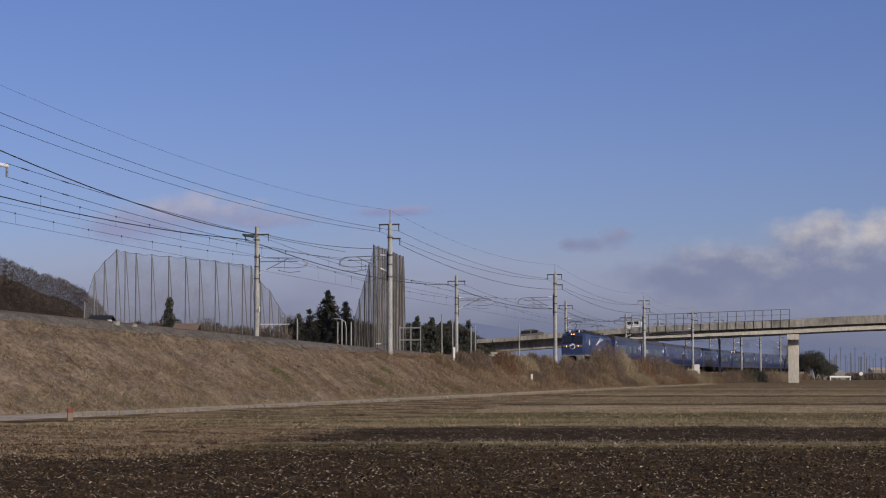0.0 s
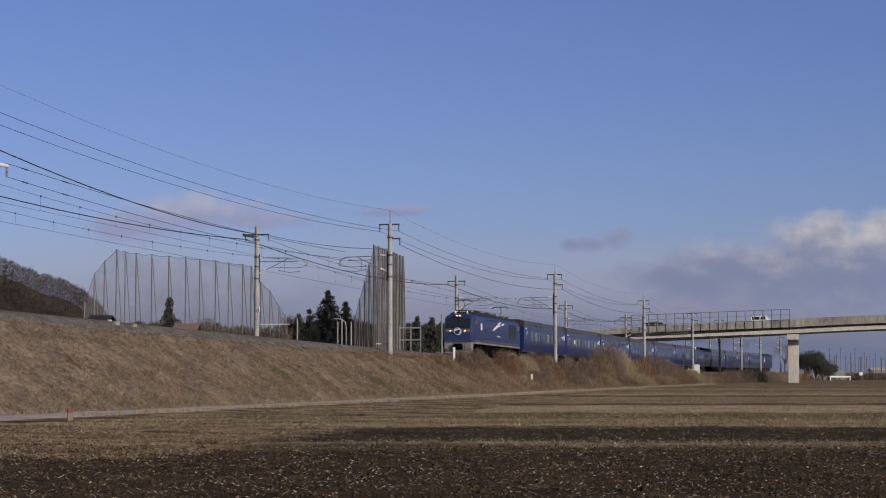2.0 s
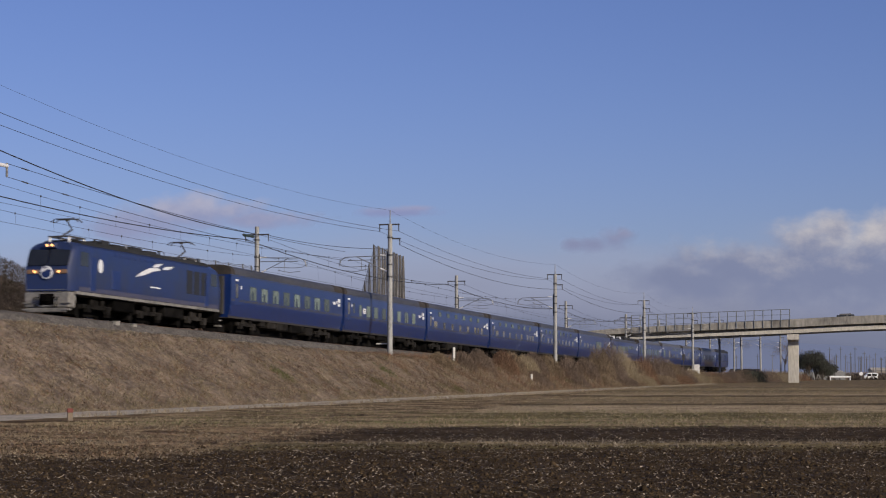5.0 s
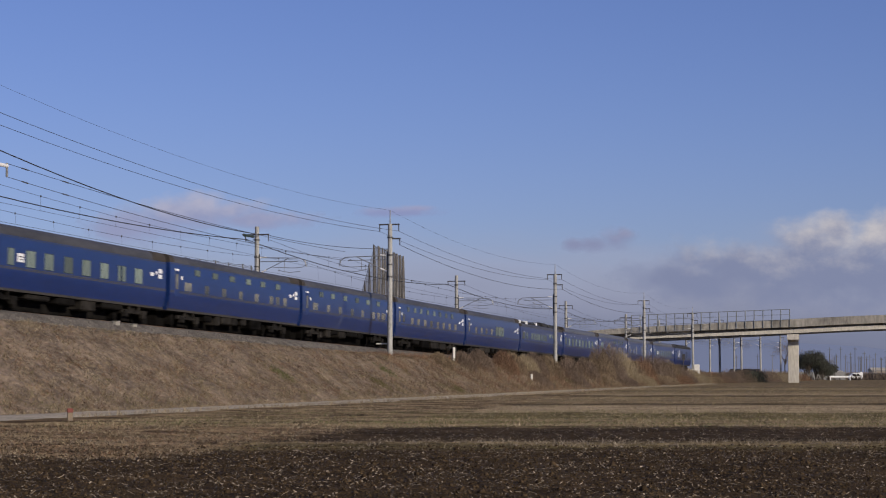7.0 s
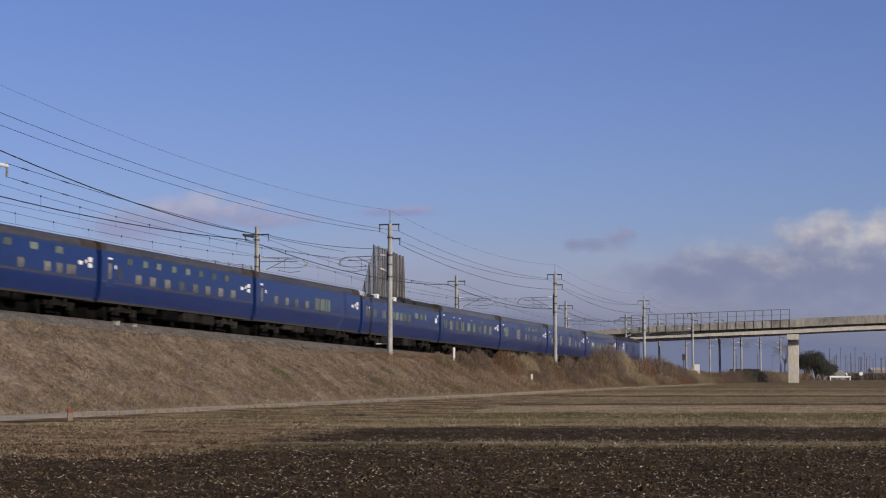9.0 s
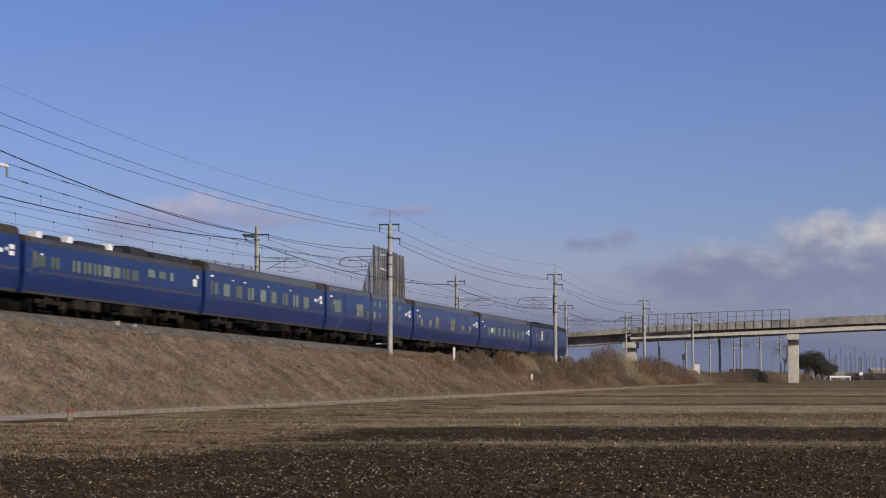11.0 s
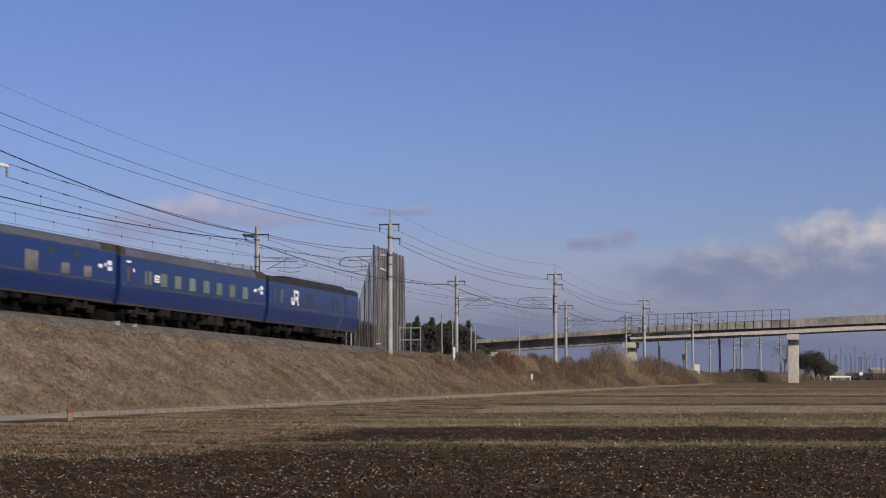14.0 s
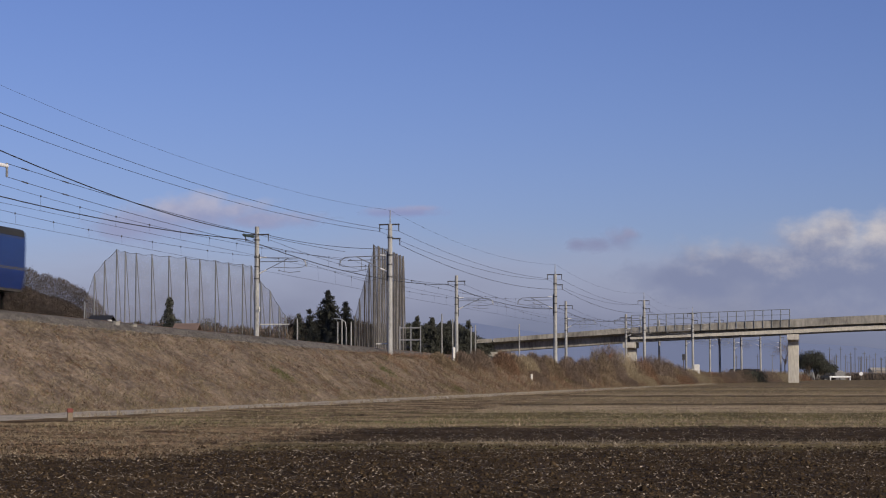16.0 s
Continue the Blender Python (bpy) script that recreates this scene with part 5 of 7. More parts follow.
def scatter(n, y0, y1, seed, margin=1.04):
    """Points over the field in the widening strip that is in view, evenly dense."""
    rs = np.random.RandomState(seed)
    y = np.sqrt(rs.uniform(y0 ** 2, y1 ** 2, n))
    x = rs.uniform(-1, 1, n) * y * 0.232 * margin
    k = outside_bank(x, y)
    x, y = x[k], y[k]
    return np.stack([x, y, ground_z(x, y)], -1), rs


def build_field_cover():
    p, rs = scatter(9000, 23, 43, 51)
    keep = (fractal(p[:, 0], p[:, 1], 2.2, 8) + rs.normal(0, 0.5, len(p))) > -0.25
    p = p[keep]
    n = len(p)
    litter("straw_litter", p, rs, rs.gamma(1.8, 0.020, n) + 0.02, rs.uniform(0.005, 0.014, n), STRAW_BIT, "pale straw bits strewn over the tilled soil")
    # longer stalks, loosely bunched
    c, rs = scatter(620, 23, 47, 59)
    who = np.repeat(np.arange(len(c)), 5)
    p = c[who] + np.concatenate([rs.normal(0, 0.09, (len(who), 2)), np.zeros((len(who), 1))], 1)
    p[:, 2] = ground_z(p[:, 0], p[:, 1])
    n = len(p)
    litter("stalk_litter", p, rs, rs.gamma(2.0, 0.03, n) + 0.03, rs.uniform(0.004, 0.008, n), STRAW_BIT, "bunches of thin bleached stalks on the tilled soil")
    # pale broken stalks standing on the strip between the beds
    c, rs = scatter(260, 42.4, 46.0, 64)
    c = c[c[:, 0] > -1.0 + rs.normal(0, 1.5, len(c))]
    who = np.repeat(np.arange(len(c)), 9)
    p = c[who] + np.concatenate([rs.normal(0, 0.1, (len(who), 2)), np.zeros((len(who), 1))], 1)
    n = len(p)
    blades("broken_stalks", p, rs.uniform(0.06, 0.19, n), rs.uniform(0.005, 0.010, n), rs.uniform(0.4, 0.95, n), BLEACHED, "pale broken crop stalks on a strip between the beds")
    p, rs = scatter(4500, 23, 43, 58)
    n = len(p)
    litter("husk_litter", p, rs, rs.uniform(0.02, 0.055, n), rs.uniform(0.012, 0.032, n), STRAW_BIT, "broken pale husks strewn over the tilled soil")
    p, rs = scatter(4200, 45, 58, 52)
    n = len(p)
    litter("straw_litter_far", p, rs, rs.uniform(0.03, 0.10, n), rs.uniform(0.008, 0.02, n), STRAW_BIT, "pale straw bits strewn over the tilled soil")
    # standing stubble and grass on the strips between the tilled beds
    p, rs = scatter(9000, 41.3, 46.2, 53)
    p = p[np.abs(p[:, 1] - 43.8 - 0.6 * fractal(p[:, 0], p[:, 0] * 0, 3, 9)) < rs.uniform(0.0, 1.7, len(p)) * np.clip(0.7 + fractal(p[:, 0], p[:, 0] * 0, 5, 19), 0.1, 1.6)]
    n = len(p)
    blades("stubble", p, rs.uniform(0.04, 0.16, n), rs.uniform(0.005, 0.014, n), rs.uniform(0.5, 0.97, n), STRAW_BIT, "broken pale stubble on a strip between tilled beds")
    p, rs = scatter(62000, 57, 84, 54)
    p = p[(p[:, 1] + rs.normal(0, 0.8, len(p)) < 69.5) | (rs.uniform(0, 1, len(p)) < 0.35)]
    tone = fractal(p[:, 0] * 0.4, p[:, 1], 6, 10) + rs.normal(0, 0.5, len(p))
    n = len(p)
    h, w, ln = rs.uniform(0.03, 0.10, n), rs.uniform(0.01, 0.03, n), rs.uniform(0.5, 0.98, n)
    for name, m, mt, label in (("field_grass", tone < -0.38, GREEN_BLADE, "short olive winter grass on the field"), ("field_straw", tone >= -0.38, PALE_BLADE, "short pale dry grass on the field")):
        blades(name, p[m], h[m], w[m], ln[m], mt, label)
    p, rs = scatter(130000, 80, 240, 55)
    y = p[:, 1] + rs.normal(0, 1.2, len(p))
    p = p[((y > 81.5) & (y < 98)) | ((y > 105) & (y < 132)) | ((y > 143) & (y < 168)) | ((y > 184) & (y < 205)) | (rs.uniform(0, 1, len(p)) < 0.15)]
    n = len(p)
    blades("field_straw_far", p, rs.uniform(0.03, 0.10, n), rs.uniform(0.015, 0.05, n), rs.uniform(0.5, 0.98, n), PALE_BLADE, "rows of pale dry stubble on the far field")
    # left-hand verge between track and tilled soil
    p, rs = scatter(70000, 35, 60, 56)
    lim = -5.7 + 0.15 * (p[:, 1] - 36.4) + 0.7 * fractal(p[:, 1], p[:, 0], 4, 12) + rs.normal(0, 0.4, len(p))
    p = p[(p[:, 0] < lim) & (p[:, 1] > 36.3 + rs.exponential(0.8, len(p)))]
    tone = fractal(p[:, 0] * 0.6, p[:, 1] * 0.9, 2.6, 34) + rs.normal(0, 0.25, len(p))
    for name, mask, mt, label in (("verge_straw", tone > 0.25, PALE_BLADE, "matted pale dry grass at the field edge"),
                                  ("verge_weeds", (tone <= 0.25) & (tone > -0.12), DRY_BLADE, "matted brown dry weeds at the field edge"),
                                  ("verge_stalks", (tone <= -0.12) & (tone > -0.4), RUST_BLADE, "rust-brown dead stalks at the field edge")):
        q = p[mask]
        n = len(q)
        blades(name, q, rs.uniform(0.04, 0.16, n), rs.uniform(0.006, 0.018, n), rs.uniform(0.7, 0.99, n), mt, label)
    # clods
    p, rs = scatter(15000, 23, 43, 57)
    n = len(p)
    r = rs.gamma(1.6, 0.008, n) + 0.008
    oct_ = np.array([[1, 0, 0], [0, 1, 0], [-1, 0, 0], [0, -1, 0], [0, 0, 0.9], [0, 0, -0.9]], float)
    v = (p[:, None, :] + oct_[None] * r[:, None, None] * rs.uniform(0.6, 1.3, (n, 6, 1))).reshape(-1, 3)
    k = np.arange(n)[:, None] * 6
    f = np.concatenate([k + np.array([q]) for q in ((0, 1, 4), (1, 2, 4), (2, 3, 4), (3, 0, 4), (1, 0, 5), (2, 1, 5), (3, 2, 5), (0, 3, 5))], 0)
    tagged(new("soil_clods", fast_mesh("soil_clods", v, f, CLOD)), "dark crumbly clods of tilled soil", "soil", kind="stuff")


build_field_cover()


def build_stones():
    n = 26000
    s = RS.uniform(-150, 40, n)
    o = RS.uniform(0.4, 2.1, n)
    z = np.interp(o, [0.4, 0.75, 1.35, 1.9, 2.2], [-0.22, -0.3, -0.62, -0.84, -0.86])
    x, y = line_xy(s, o)
    p = np.stack([x, y, rail_z(s) + z], -1)
    r = RS.uniform(0.03, 0.08, n)
    oct_ = np.array([[1, 0, 0], [0, 1, 0], [-1, 0, 0], [0, -1, 0], [0, 0, 0.9], [0, 0, -0.9]], float)
    v = (p[:, None, :] + oct_[None] * r[:, None, None] * RS.uniform(0.6, 1.3, (n, 6, 1))).reshape(-1, 3)
    k = np.arange(n)[:, None] * 6
    f = np.concatenate([k + np.array([q]) for q in ((0, 1, 4), (1, 2, 4), (2, 3, 4), (3, 0, 4), (1, 0, 5), (2, 1, 5), (3, 2, 5), (0, 3, 5))], 0)
    tagged(new("ballast_stones", fast_mesh("ballast_stones", v, f, STONE)), "grey crushed stones on the ballast shoulder", "stone", kind="stuff")


build_stones()


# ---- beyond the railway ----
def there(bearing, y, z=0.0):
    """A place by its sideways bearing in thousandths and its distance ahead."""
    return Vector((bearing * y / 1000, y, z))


NET_POLE = material("net_pole", (0.14, 0.148, 0.158), (0.10, 0.105, 0.112), 0.7, random_tint=0.2)
WORN_POLE = material("weathered_net_pole", (0.135, 0.129, 0.125), (0.055, 0.052, 0.051), 0.8, random_tint=0.55)
NEEDLE = material("conifer_needles", (0.064, 0.066, 0.053), (0.036, 0.038, 0.032), 0.9, grain=2, island_tint=0.5, spec=0.2)
WOOD_BROWN = material("winter_foliage", (0.085, 0.066, 0.052), (0.042, 0.034, 0.028), 0.9, grain=0.6, coarse=0.08, island_tint=0.5, spec=0.2)
BARK = material("bark", (0.07, 0.055, 0.042), (0.045, 0.036, 0.028), 0.95)
TILE = material("orange_roof_tiles", (0.185, 0.125, 0.092), (0.13, 0.09, 0.068), 0.8)
PLASTER = material("house_plaster", (0.334, 0.308, 0.264), (0.264, 0.246, 0.211), 0.9)
POST_WHITE = material("white_post", (0.546, 0.537, 0.51), (0.44, 0.431, 0.405), 0.6)
POST_RED = material("red_post_head", (0.17, 0.045, 0.035), (0.12, 0.035, 0.028), 0.8)
POST_TAN = material("weathered_post", (0.20, 0.155, 0.11), (0.14, 0.11, 0.08), 0.9)
ORANGE = material("orange_sheet", (0.45, 0.13, 0.05), (0.38, 0.11, 0.045), 0.7)
WALL_DARK = material("dark_timber_wall", (0.035, 0.03, 0.027), (0.022, 0.02, 0.018), 0.85)
WALL_GREY = material("grey_wall", (0.20, 0.20, 0.20), (0.15, 0.15, 0.15), 0.9)


def net_material(name, colour, cover):
    """A net too fine to see its cords: part open, part dull cord."""
    m = bpy.data.materials.new(name)
    m.use_nodes = True
    n, l = m.node_tree.nodes, m.node_tree.links
    p = n["Principled BSDF"]
    p.inputs["Base Color"].default_value, p.inputs["Roughness"].default_value = (*colour, 1), 1.0
    tc, tex, rg = n.new("ShaderNodeTexCoord"), n.new("ShaderNodeTexNoise"), n.new("ShaderNodeMapRange")
    tex.inputs["Scale"].default_value = 0.25
    l.new(tc.outputs["Object"], tex.inputs["Vector"]), l.new(tex.outputs[0], rg.inputs[0])
    rg.inputs[1].default_value, rg.inputs[2].default_value = 0.3, 0.7
    rg.inputs[3].default_value, rg.inputs[4].default_value = cover * 0.6, cover * 1.3
    l.new(rg.outputs[0], p.inputs["Alpha"])
    return m


NET = net_material("practice_net", (0.15, 0.145, 0.165), 0.31)
NET_DENSE = net_material("practice_net_dense", (0.07, 0.065, 0.066), 0.42)


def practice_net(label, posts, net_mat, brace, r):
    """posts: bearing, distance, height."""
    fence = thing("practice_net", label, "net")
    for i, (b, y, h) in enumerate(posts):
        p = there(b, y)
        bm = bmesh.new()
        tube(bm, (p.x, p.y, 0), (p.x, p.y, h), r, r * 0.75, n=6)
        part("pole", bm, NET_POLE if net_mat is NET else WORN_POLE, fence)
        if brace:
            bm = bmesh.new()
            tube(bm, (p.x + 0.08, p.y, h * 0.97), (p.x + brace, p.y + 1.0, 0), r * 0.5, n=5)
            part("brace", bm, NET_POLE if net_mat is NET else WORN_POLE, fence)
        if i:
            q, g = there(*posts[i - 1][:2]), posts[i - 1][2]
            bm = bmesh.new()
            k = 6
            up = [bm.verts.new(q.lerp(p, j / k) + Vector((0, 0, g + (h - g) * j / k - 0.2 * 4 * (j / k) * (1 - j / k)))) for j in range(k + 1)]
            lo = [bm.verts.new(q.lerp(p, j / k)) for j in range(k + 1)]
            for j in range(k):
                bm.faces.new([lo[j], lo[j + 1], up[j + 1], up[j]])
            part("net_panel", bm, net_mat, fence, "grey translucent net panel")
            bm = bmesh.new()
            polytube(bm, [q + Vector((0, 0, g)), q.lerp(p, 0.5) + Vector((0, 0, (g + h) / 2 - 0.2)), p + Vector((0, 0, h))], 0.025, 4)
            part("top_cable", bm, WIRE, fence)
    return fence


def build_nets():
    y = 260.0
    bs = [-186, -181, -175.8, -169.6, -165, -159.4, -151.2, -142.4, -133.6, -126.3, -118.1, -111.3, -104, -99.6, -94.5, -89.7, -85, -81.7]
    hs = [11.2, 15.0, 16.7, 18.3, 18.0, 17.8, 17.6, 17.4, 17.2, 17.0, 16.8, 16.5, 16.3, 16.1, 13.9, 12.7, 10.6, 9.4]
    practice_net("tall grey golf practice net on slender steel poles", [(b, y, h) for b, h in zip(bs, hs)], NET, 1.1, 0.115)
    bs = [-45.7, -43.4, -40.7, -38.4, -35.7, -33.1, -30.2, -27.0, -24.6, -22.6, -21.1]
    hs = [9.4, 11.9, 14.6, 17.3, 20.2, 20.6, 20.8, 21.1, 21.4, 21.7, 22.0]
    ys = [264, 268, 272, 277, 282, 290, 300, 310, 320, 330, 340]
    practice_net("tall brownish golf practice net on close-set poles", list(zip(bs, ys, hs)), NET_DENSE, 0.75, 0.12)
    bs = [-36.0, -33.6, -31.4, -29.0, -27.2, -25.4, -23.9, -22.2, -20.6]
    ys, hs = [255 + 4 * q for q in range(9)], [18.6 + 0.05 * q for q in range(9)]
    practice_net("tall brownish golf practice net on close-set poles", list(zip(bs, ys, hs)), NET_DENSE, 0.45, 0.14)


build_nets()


def leaf_mesh(name, centres, size, material_, seed):
    """Small leaf-spray triangles round the centres."""
    rs = np.random.RandomState(seed)
    n = len(centres)
    d = rs.normal(0, 1, (n, 3, 3))
    v = (centres[:, None, :] + d * (size * 0.55)[:, None, None]).reshape(-1, 3)
    return fast_mesh(name, v, np.arange(n * 3).reshape(n, 3), material_)


def conifer(p, h, r, seed, label="dark green conifer with drooping tiers", mat_=None, bushy=1.0):
    tree = thing("conifer", label, "tree", "background trees", at=pose(p.x, p.y, p.z))
    bm = bmesh.new()
    tube(bm, (0, 0, -0.2), (0, 0, h * 0.93), 0.03 * h * 0.5, 0.03, n=7)
    part("trunk", bm, BARK, tree)
    rs = np.random.RandomState(seed)
    pts = []
    tiers = int(14 * bushy)
    for i in range(tiers):
        f = i / (tiers - 1)
        z = h * (0.12 + 0.86 * f) + rs.uniform(-0.2, 0.2)
        rr = r * (1 - f) ** 0.62 * rs.uniform(0.7, 1.2) + 0.2
        for j in range(max(4, int(15 * (1 - f) + 5))):
            a = rs.uniform(0, 2 * np.pi)
            reach = rr * rs.uniform(0.6, 1.1)
            m = int(80 * bushy)
            u = rs.uniform(0.1, 1, m)
            pts.append(np.stack([np.cos(a) * reach * u, np.sin(a) * reach * u, z - 0.22 * reach * u ** 2 + rs.normal(0, 0.12, m)], -1) + rs.normal(0, 0.13, (m, 3)))
    pts = np.concatenate(pts)
    # opaque cores added inside the crown to keep the sky from showing through
    for z0, z1, k in ((0.14, 0.5, 0.36), (0.36, 0.72, 0.28), (0.6, 0.9, 0.14)):
        bm = bmesh.new()
        tube(bm, (0, 0, h * z0), (0, 0, h * z1), r * k, r * k * 0.25, n=9)
        for v in bm.verts:
            v.co.x *= rs.uniform(0.7, 1.25)
            v.co.y *= rs.uniform(0.7, 1.25)
        part("crown_core", bm, mat_ or NEEDLE, tree)
    part("crown", leaf_mesh("crown", pts, np.full(len(pts), 0.014 * h ** 0.75 + 0.09), mat_ or NEEDLE, seed), None, tree)
    return tree


def broadleaf(p, h, r, seed, mat_, label, density=900, leaf=0.3):
    tree = thing("tree", label, "tree", "background trees", at=pose(p.x, p.y, p.z))
    rs = np.random.RandomState(seed)
    bm = bmesh.new()
    tube(bm, (0, 0, -0.2), (0, 0, h * 0.5), 0.16, 0.09, n=7)
    tips = []
    for i in range(9):
        a, e = rs.uniform(0, 6.28), rs.uniform(0.5, 1.3)
        q = Vector((math.cos(a) * math.cos(e) * r * 0.8, math.sin(a) * math.cos(e) * r * 0.8, h * 0.45 + math.sin(e) * h * 0.42))
        tube(bm, (0, 0, h * rs.uniform(0.25, 0.48)), q, 0.07, 0.02, n=5)
        tips.append(np.array(q))
    part("trunk", bm, BARK, tree)
    c = []
    for t in tips + [np.array((0, 0, h * 0.75))]:
        m = density // 10
        g = rs.normal(0, 1, (m, 3))
        g /= np.linalg.norm(g, axis=1)[:, None]
        c.append(t + g * rs.uniform(0.15, 1, (m, 1)) * r * rs.uniform(0.45, 0.75) * np.array([1, 1, 0.8]))
    c = np.concatenate(c)
    part("crown", leaf_mesh("crown", c, np.full(len(c), leaf), mat_, seed), None, tree)


def build_trees():
    conifer(there(-59.8, 300), 14.2, 5.0, 1, bushy=1.6)
    conifer(there(-141.8, 255), 11.6, 2.7, 2, bushy=1.2)
    conifer(there(-69.2, 310), 11.6, 2.4, 3)
    broadleaf(there(-124, 330, -2.0), 13.6, 3.0, 4, NEEDLE, "dark round evergreen behind the practice net", 5000, 0.18)
    conifer(there(-50.5, 285), 12.0, 3.0, 5)
    conifer(there(-75.0, 330), 11.6, 2.2, 6)
    broadleaf(there(-130, 330, -2.0), 12.6, 2.2, 14, NEEDLE, "dark round evergreen behind the practice net", 4000, 0.18)
    broadleaf(there(-104, 335, -2.0), 12.4, 2.2, 15, NEEDLE, "dark round evergreen behind the practice net", 4000, 0.18)
    rs = random.Random(9)
    dark = "dark evergreen tree in a distant copse"
    for i in range(18):
        b = -16 + i * 2.2 + rs.uniform(-0.6, 0.6)
        top = 10.6 - 0.05 * i if i < 13 else 10.6 - (i - 12) * 0.9
        if i % 4 == 1:
            conifer(there(b, 330 + rs.uniform(-8, 14)), top * rs.uniform(1.0, 1.1), rs.uniform(1.8, 2.4), 30 + i, dark)
        else:
            broadleaf(there(b, 334 + rs.uniform(-8, 10), -3.0), top * rs.uniform(0.92, 1.02) + 3.2, 3.6, 30 + i, NEEDLE, dark, 8000, 0.17)
    for i in range(9):
        broadleaf(there(-43 + i * 2.9 + rs.uniform(-0.7, 0.7), 345 + rs.uniform(-6, 8), -3.0), rs.uniform(11.6, 13.0), 3.2, 200 + i, NEEDLE, dark, 5000, 0.18)
    for i in range(10):
        broadleaf(there(-16 + i * 3.6 + rs.uniform(-0.7, 0.7), 352 + rs.uniform(-4, 8), -3.0), rs.uniform(12.2, 13.2) - 0.06 * i, 3.6, 220 + i, NEEDLE, dark, 6000, 0.18)
    for i in range(15):
        broadleaf(there(-82 + i * 2.9 + rs.uniform(-0.8, 0.8), 340 + rs.uniform(-10, 10)), rs.uniform(10.8, 12.8), 2.7, 60 + i, WOOD_BROWN, "brown winter tree behind the practice net", 3600, 0.14)
    for i in range(22):
        broadleaf(there(-172 + i * 4.2 + rs.uniform(-1, 1), 345 + rs.uniform(-10, 10)), rs.uniform(9.0, 11.0), 1.8, 90 + i, WOOD_BROWN, "brown winter tree behind the practice net", 1800, 0.14)
    # round evergreens and a bare tree beyond the bridge
    for i, (b, y, h, r) in enumerate(((189.5, 430, 9.2, 3.0), (193.0, 434, 8.8, 3.0), (196.5, 432, 7.2, 2.6), (199.6, 436, 6.0, 2.4), (187.5, 434, 7.6, 2.6))):
        broadleaf(there(b, y, -2.3), h, r, 120 + i, NEEDLE, "round dark evergreen tree beyond the bridge", 7000, 0.17)
    broadleaf(there(177.0, 440), 9.4, 3.4, 130, TWIG, "bare leafless tree seen under the bridge", 2600, 0.1)


build_trees()


BARE_TOP = material("bare_treetop", (0.105, 0.083, 0.07), (0.055, 0.044, 0.038), 0.9, grain=0.8, coarse=0.1, island_tint=0.4, spec=0.2)


def build_wooded_hill():
    rs = np.random.RandomState(77)
    y0 = 430.0

    def crest(b):
        return np.interp(b, [-300, -262, -232, -222, -214, -206, -196, -186, -180, -176, -168], [31, 29, 27.4, 25.6, 24.0, 22.4, 21.4, 19.0, 17.0, 15.2, 10.0])
    bm = bmesh.new()
    cols = np.linspace(-300, -168, 34)
    prev = None
    for b in cols:
        h = float(crest(b)) - 2.8
        ring = [bm.verts.new(there(b, y0 - 22 + k * 16, h * f - 0.3)) for k, f in enumerate((0, 0.75, 1.0, 0.9, 0))]
        if prev:
            for a, c, d, e in zip(prev, prev[1:], ring[1:], ring):
                bm.faces.new([a, c, d, e])
        prev = ring
    single("wooded_hill", bm, WOOD_BROWN, "low hill under brown winter woods", "hill", kind="structure", smooth=True)
    n = 170000
    b = rs.uniform(-262, -169, n)
    bump = 0.98 + 0.035 * fractal(b, b * 0, 12, 41)
    f = rs.uniform(0.05, 1.0, n) ** 0.6
    z = f * crest(b) * bump + rs.normal(0, 0.25, n)
    y = y0 - 20 + 14 * z / 26 + rs.uniform(-2, 4, n)
    base = np.stack([b * y / 1000, y, z + 0.7], -1)
    grove = fractal(b, z * 0.9, 6, 43) + rs.normal(0, 0.3, n) + 0.5 * np.exp(-((b + 200) / 7) ** 2) - 0.2
    for name, mask, mt, label in (("winter_woods", grove < 0.35, WOOD_BROWN, "dark brown leafless woods on a low hill"), ("bare_treetops", grove >= 0.35, BARE_TOP, "grey-brown bare treetops on a low hill")):
        k = int(mask.sum())
        blades(name, base[mask], rs.uniform(0.2, 0.6, k), rs.uniform(0.03, 0.08, k), rs.uniform(0.5, 0.99, k), mt, label, "woods")
    for i, bb in enumerate((-227, -224, -220.5, -217)):
        conifer(there(bb, y0, 9), (16.4, 14.6, 12.8, 10.8)[i], 1.6, 150 + i, "dark pine on the wooded hill", bushy=0.7)


build_wooded_hill()


def house():
    h = thing("house", "low house with an orange tiled roof behind the railway", "house", at=pose(-32.6, 246, -0.4))
    bm = bmesh.new()
    box(bm, -1.35, 1.35, -3, 3, 0, 7.2)
    part("wall", bm, PLASTER, h)
    bm = bmesh.new()
    pr = [(-3.4, 7.15), (0, 8.2), (3.4, 7.15), (3.4, 7.3), (0, 8.35), (-3.4, 7.3)]
    prism(bm, pr, -1.6, 1.6)
    part("roof", bm, TILE, h, "orange tiled roof")
    for x in (-0.65, 0.65):
        bm = bmesh.new()
        box(bm, x - 0.4, x + 0.4, -3.03, -3.0, 5.8, 6.8)
        part("window", bm, DARK_GLASS, h)


house()


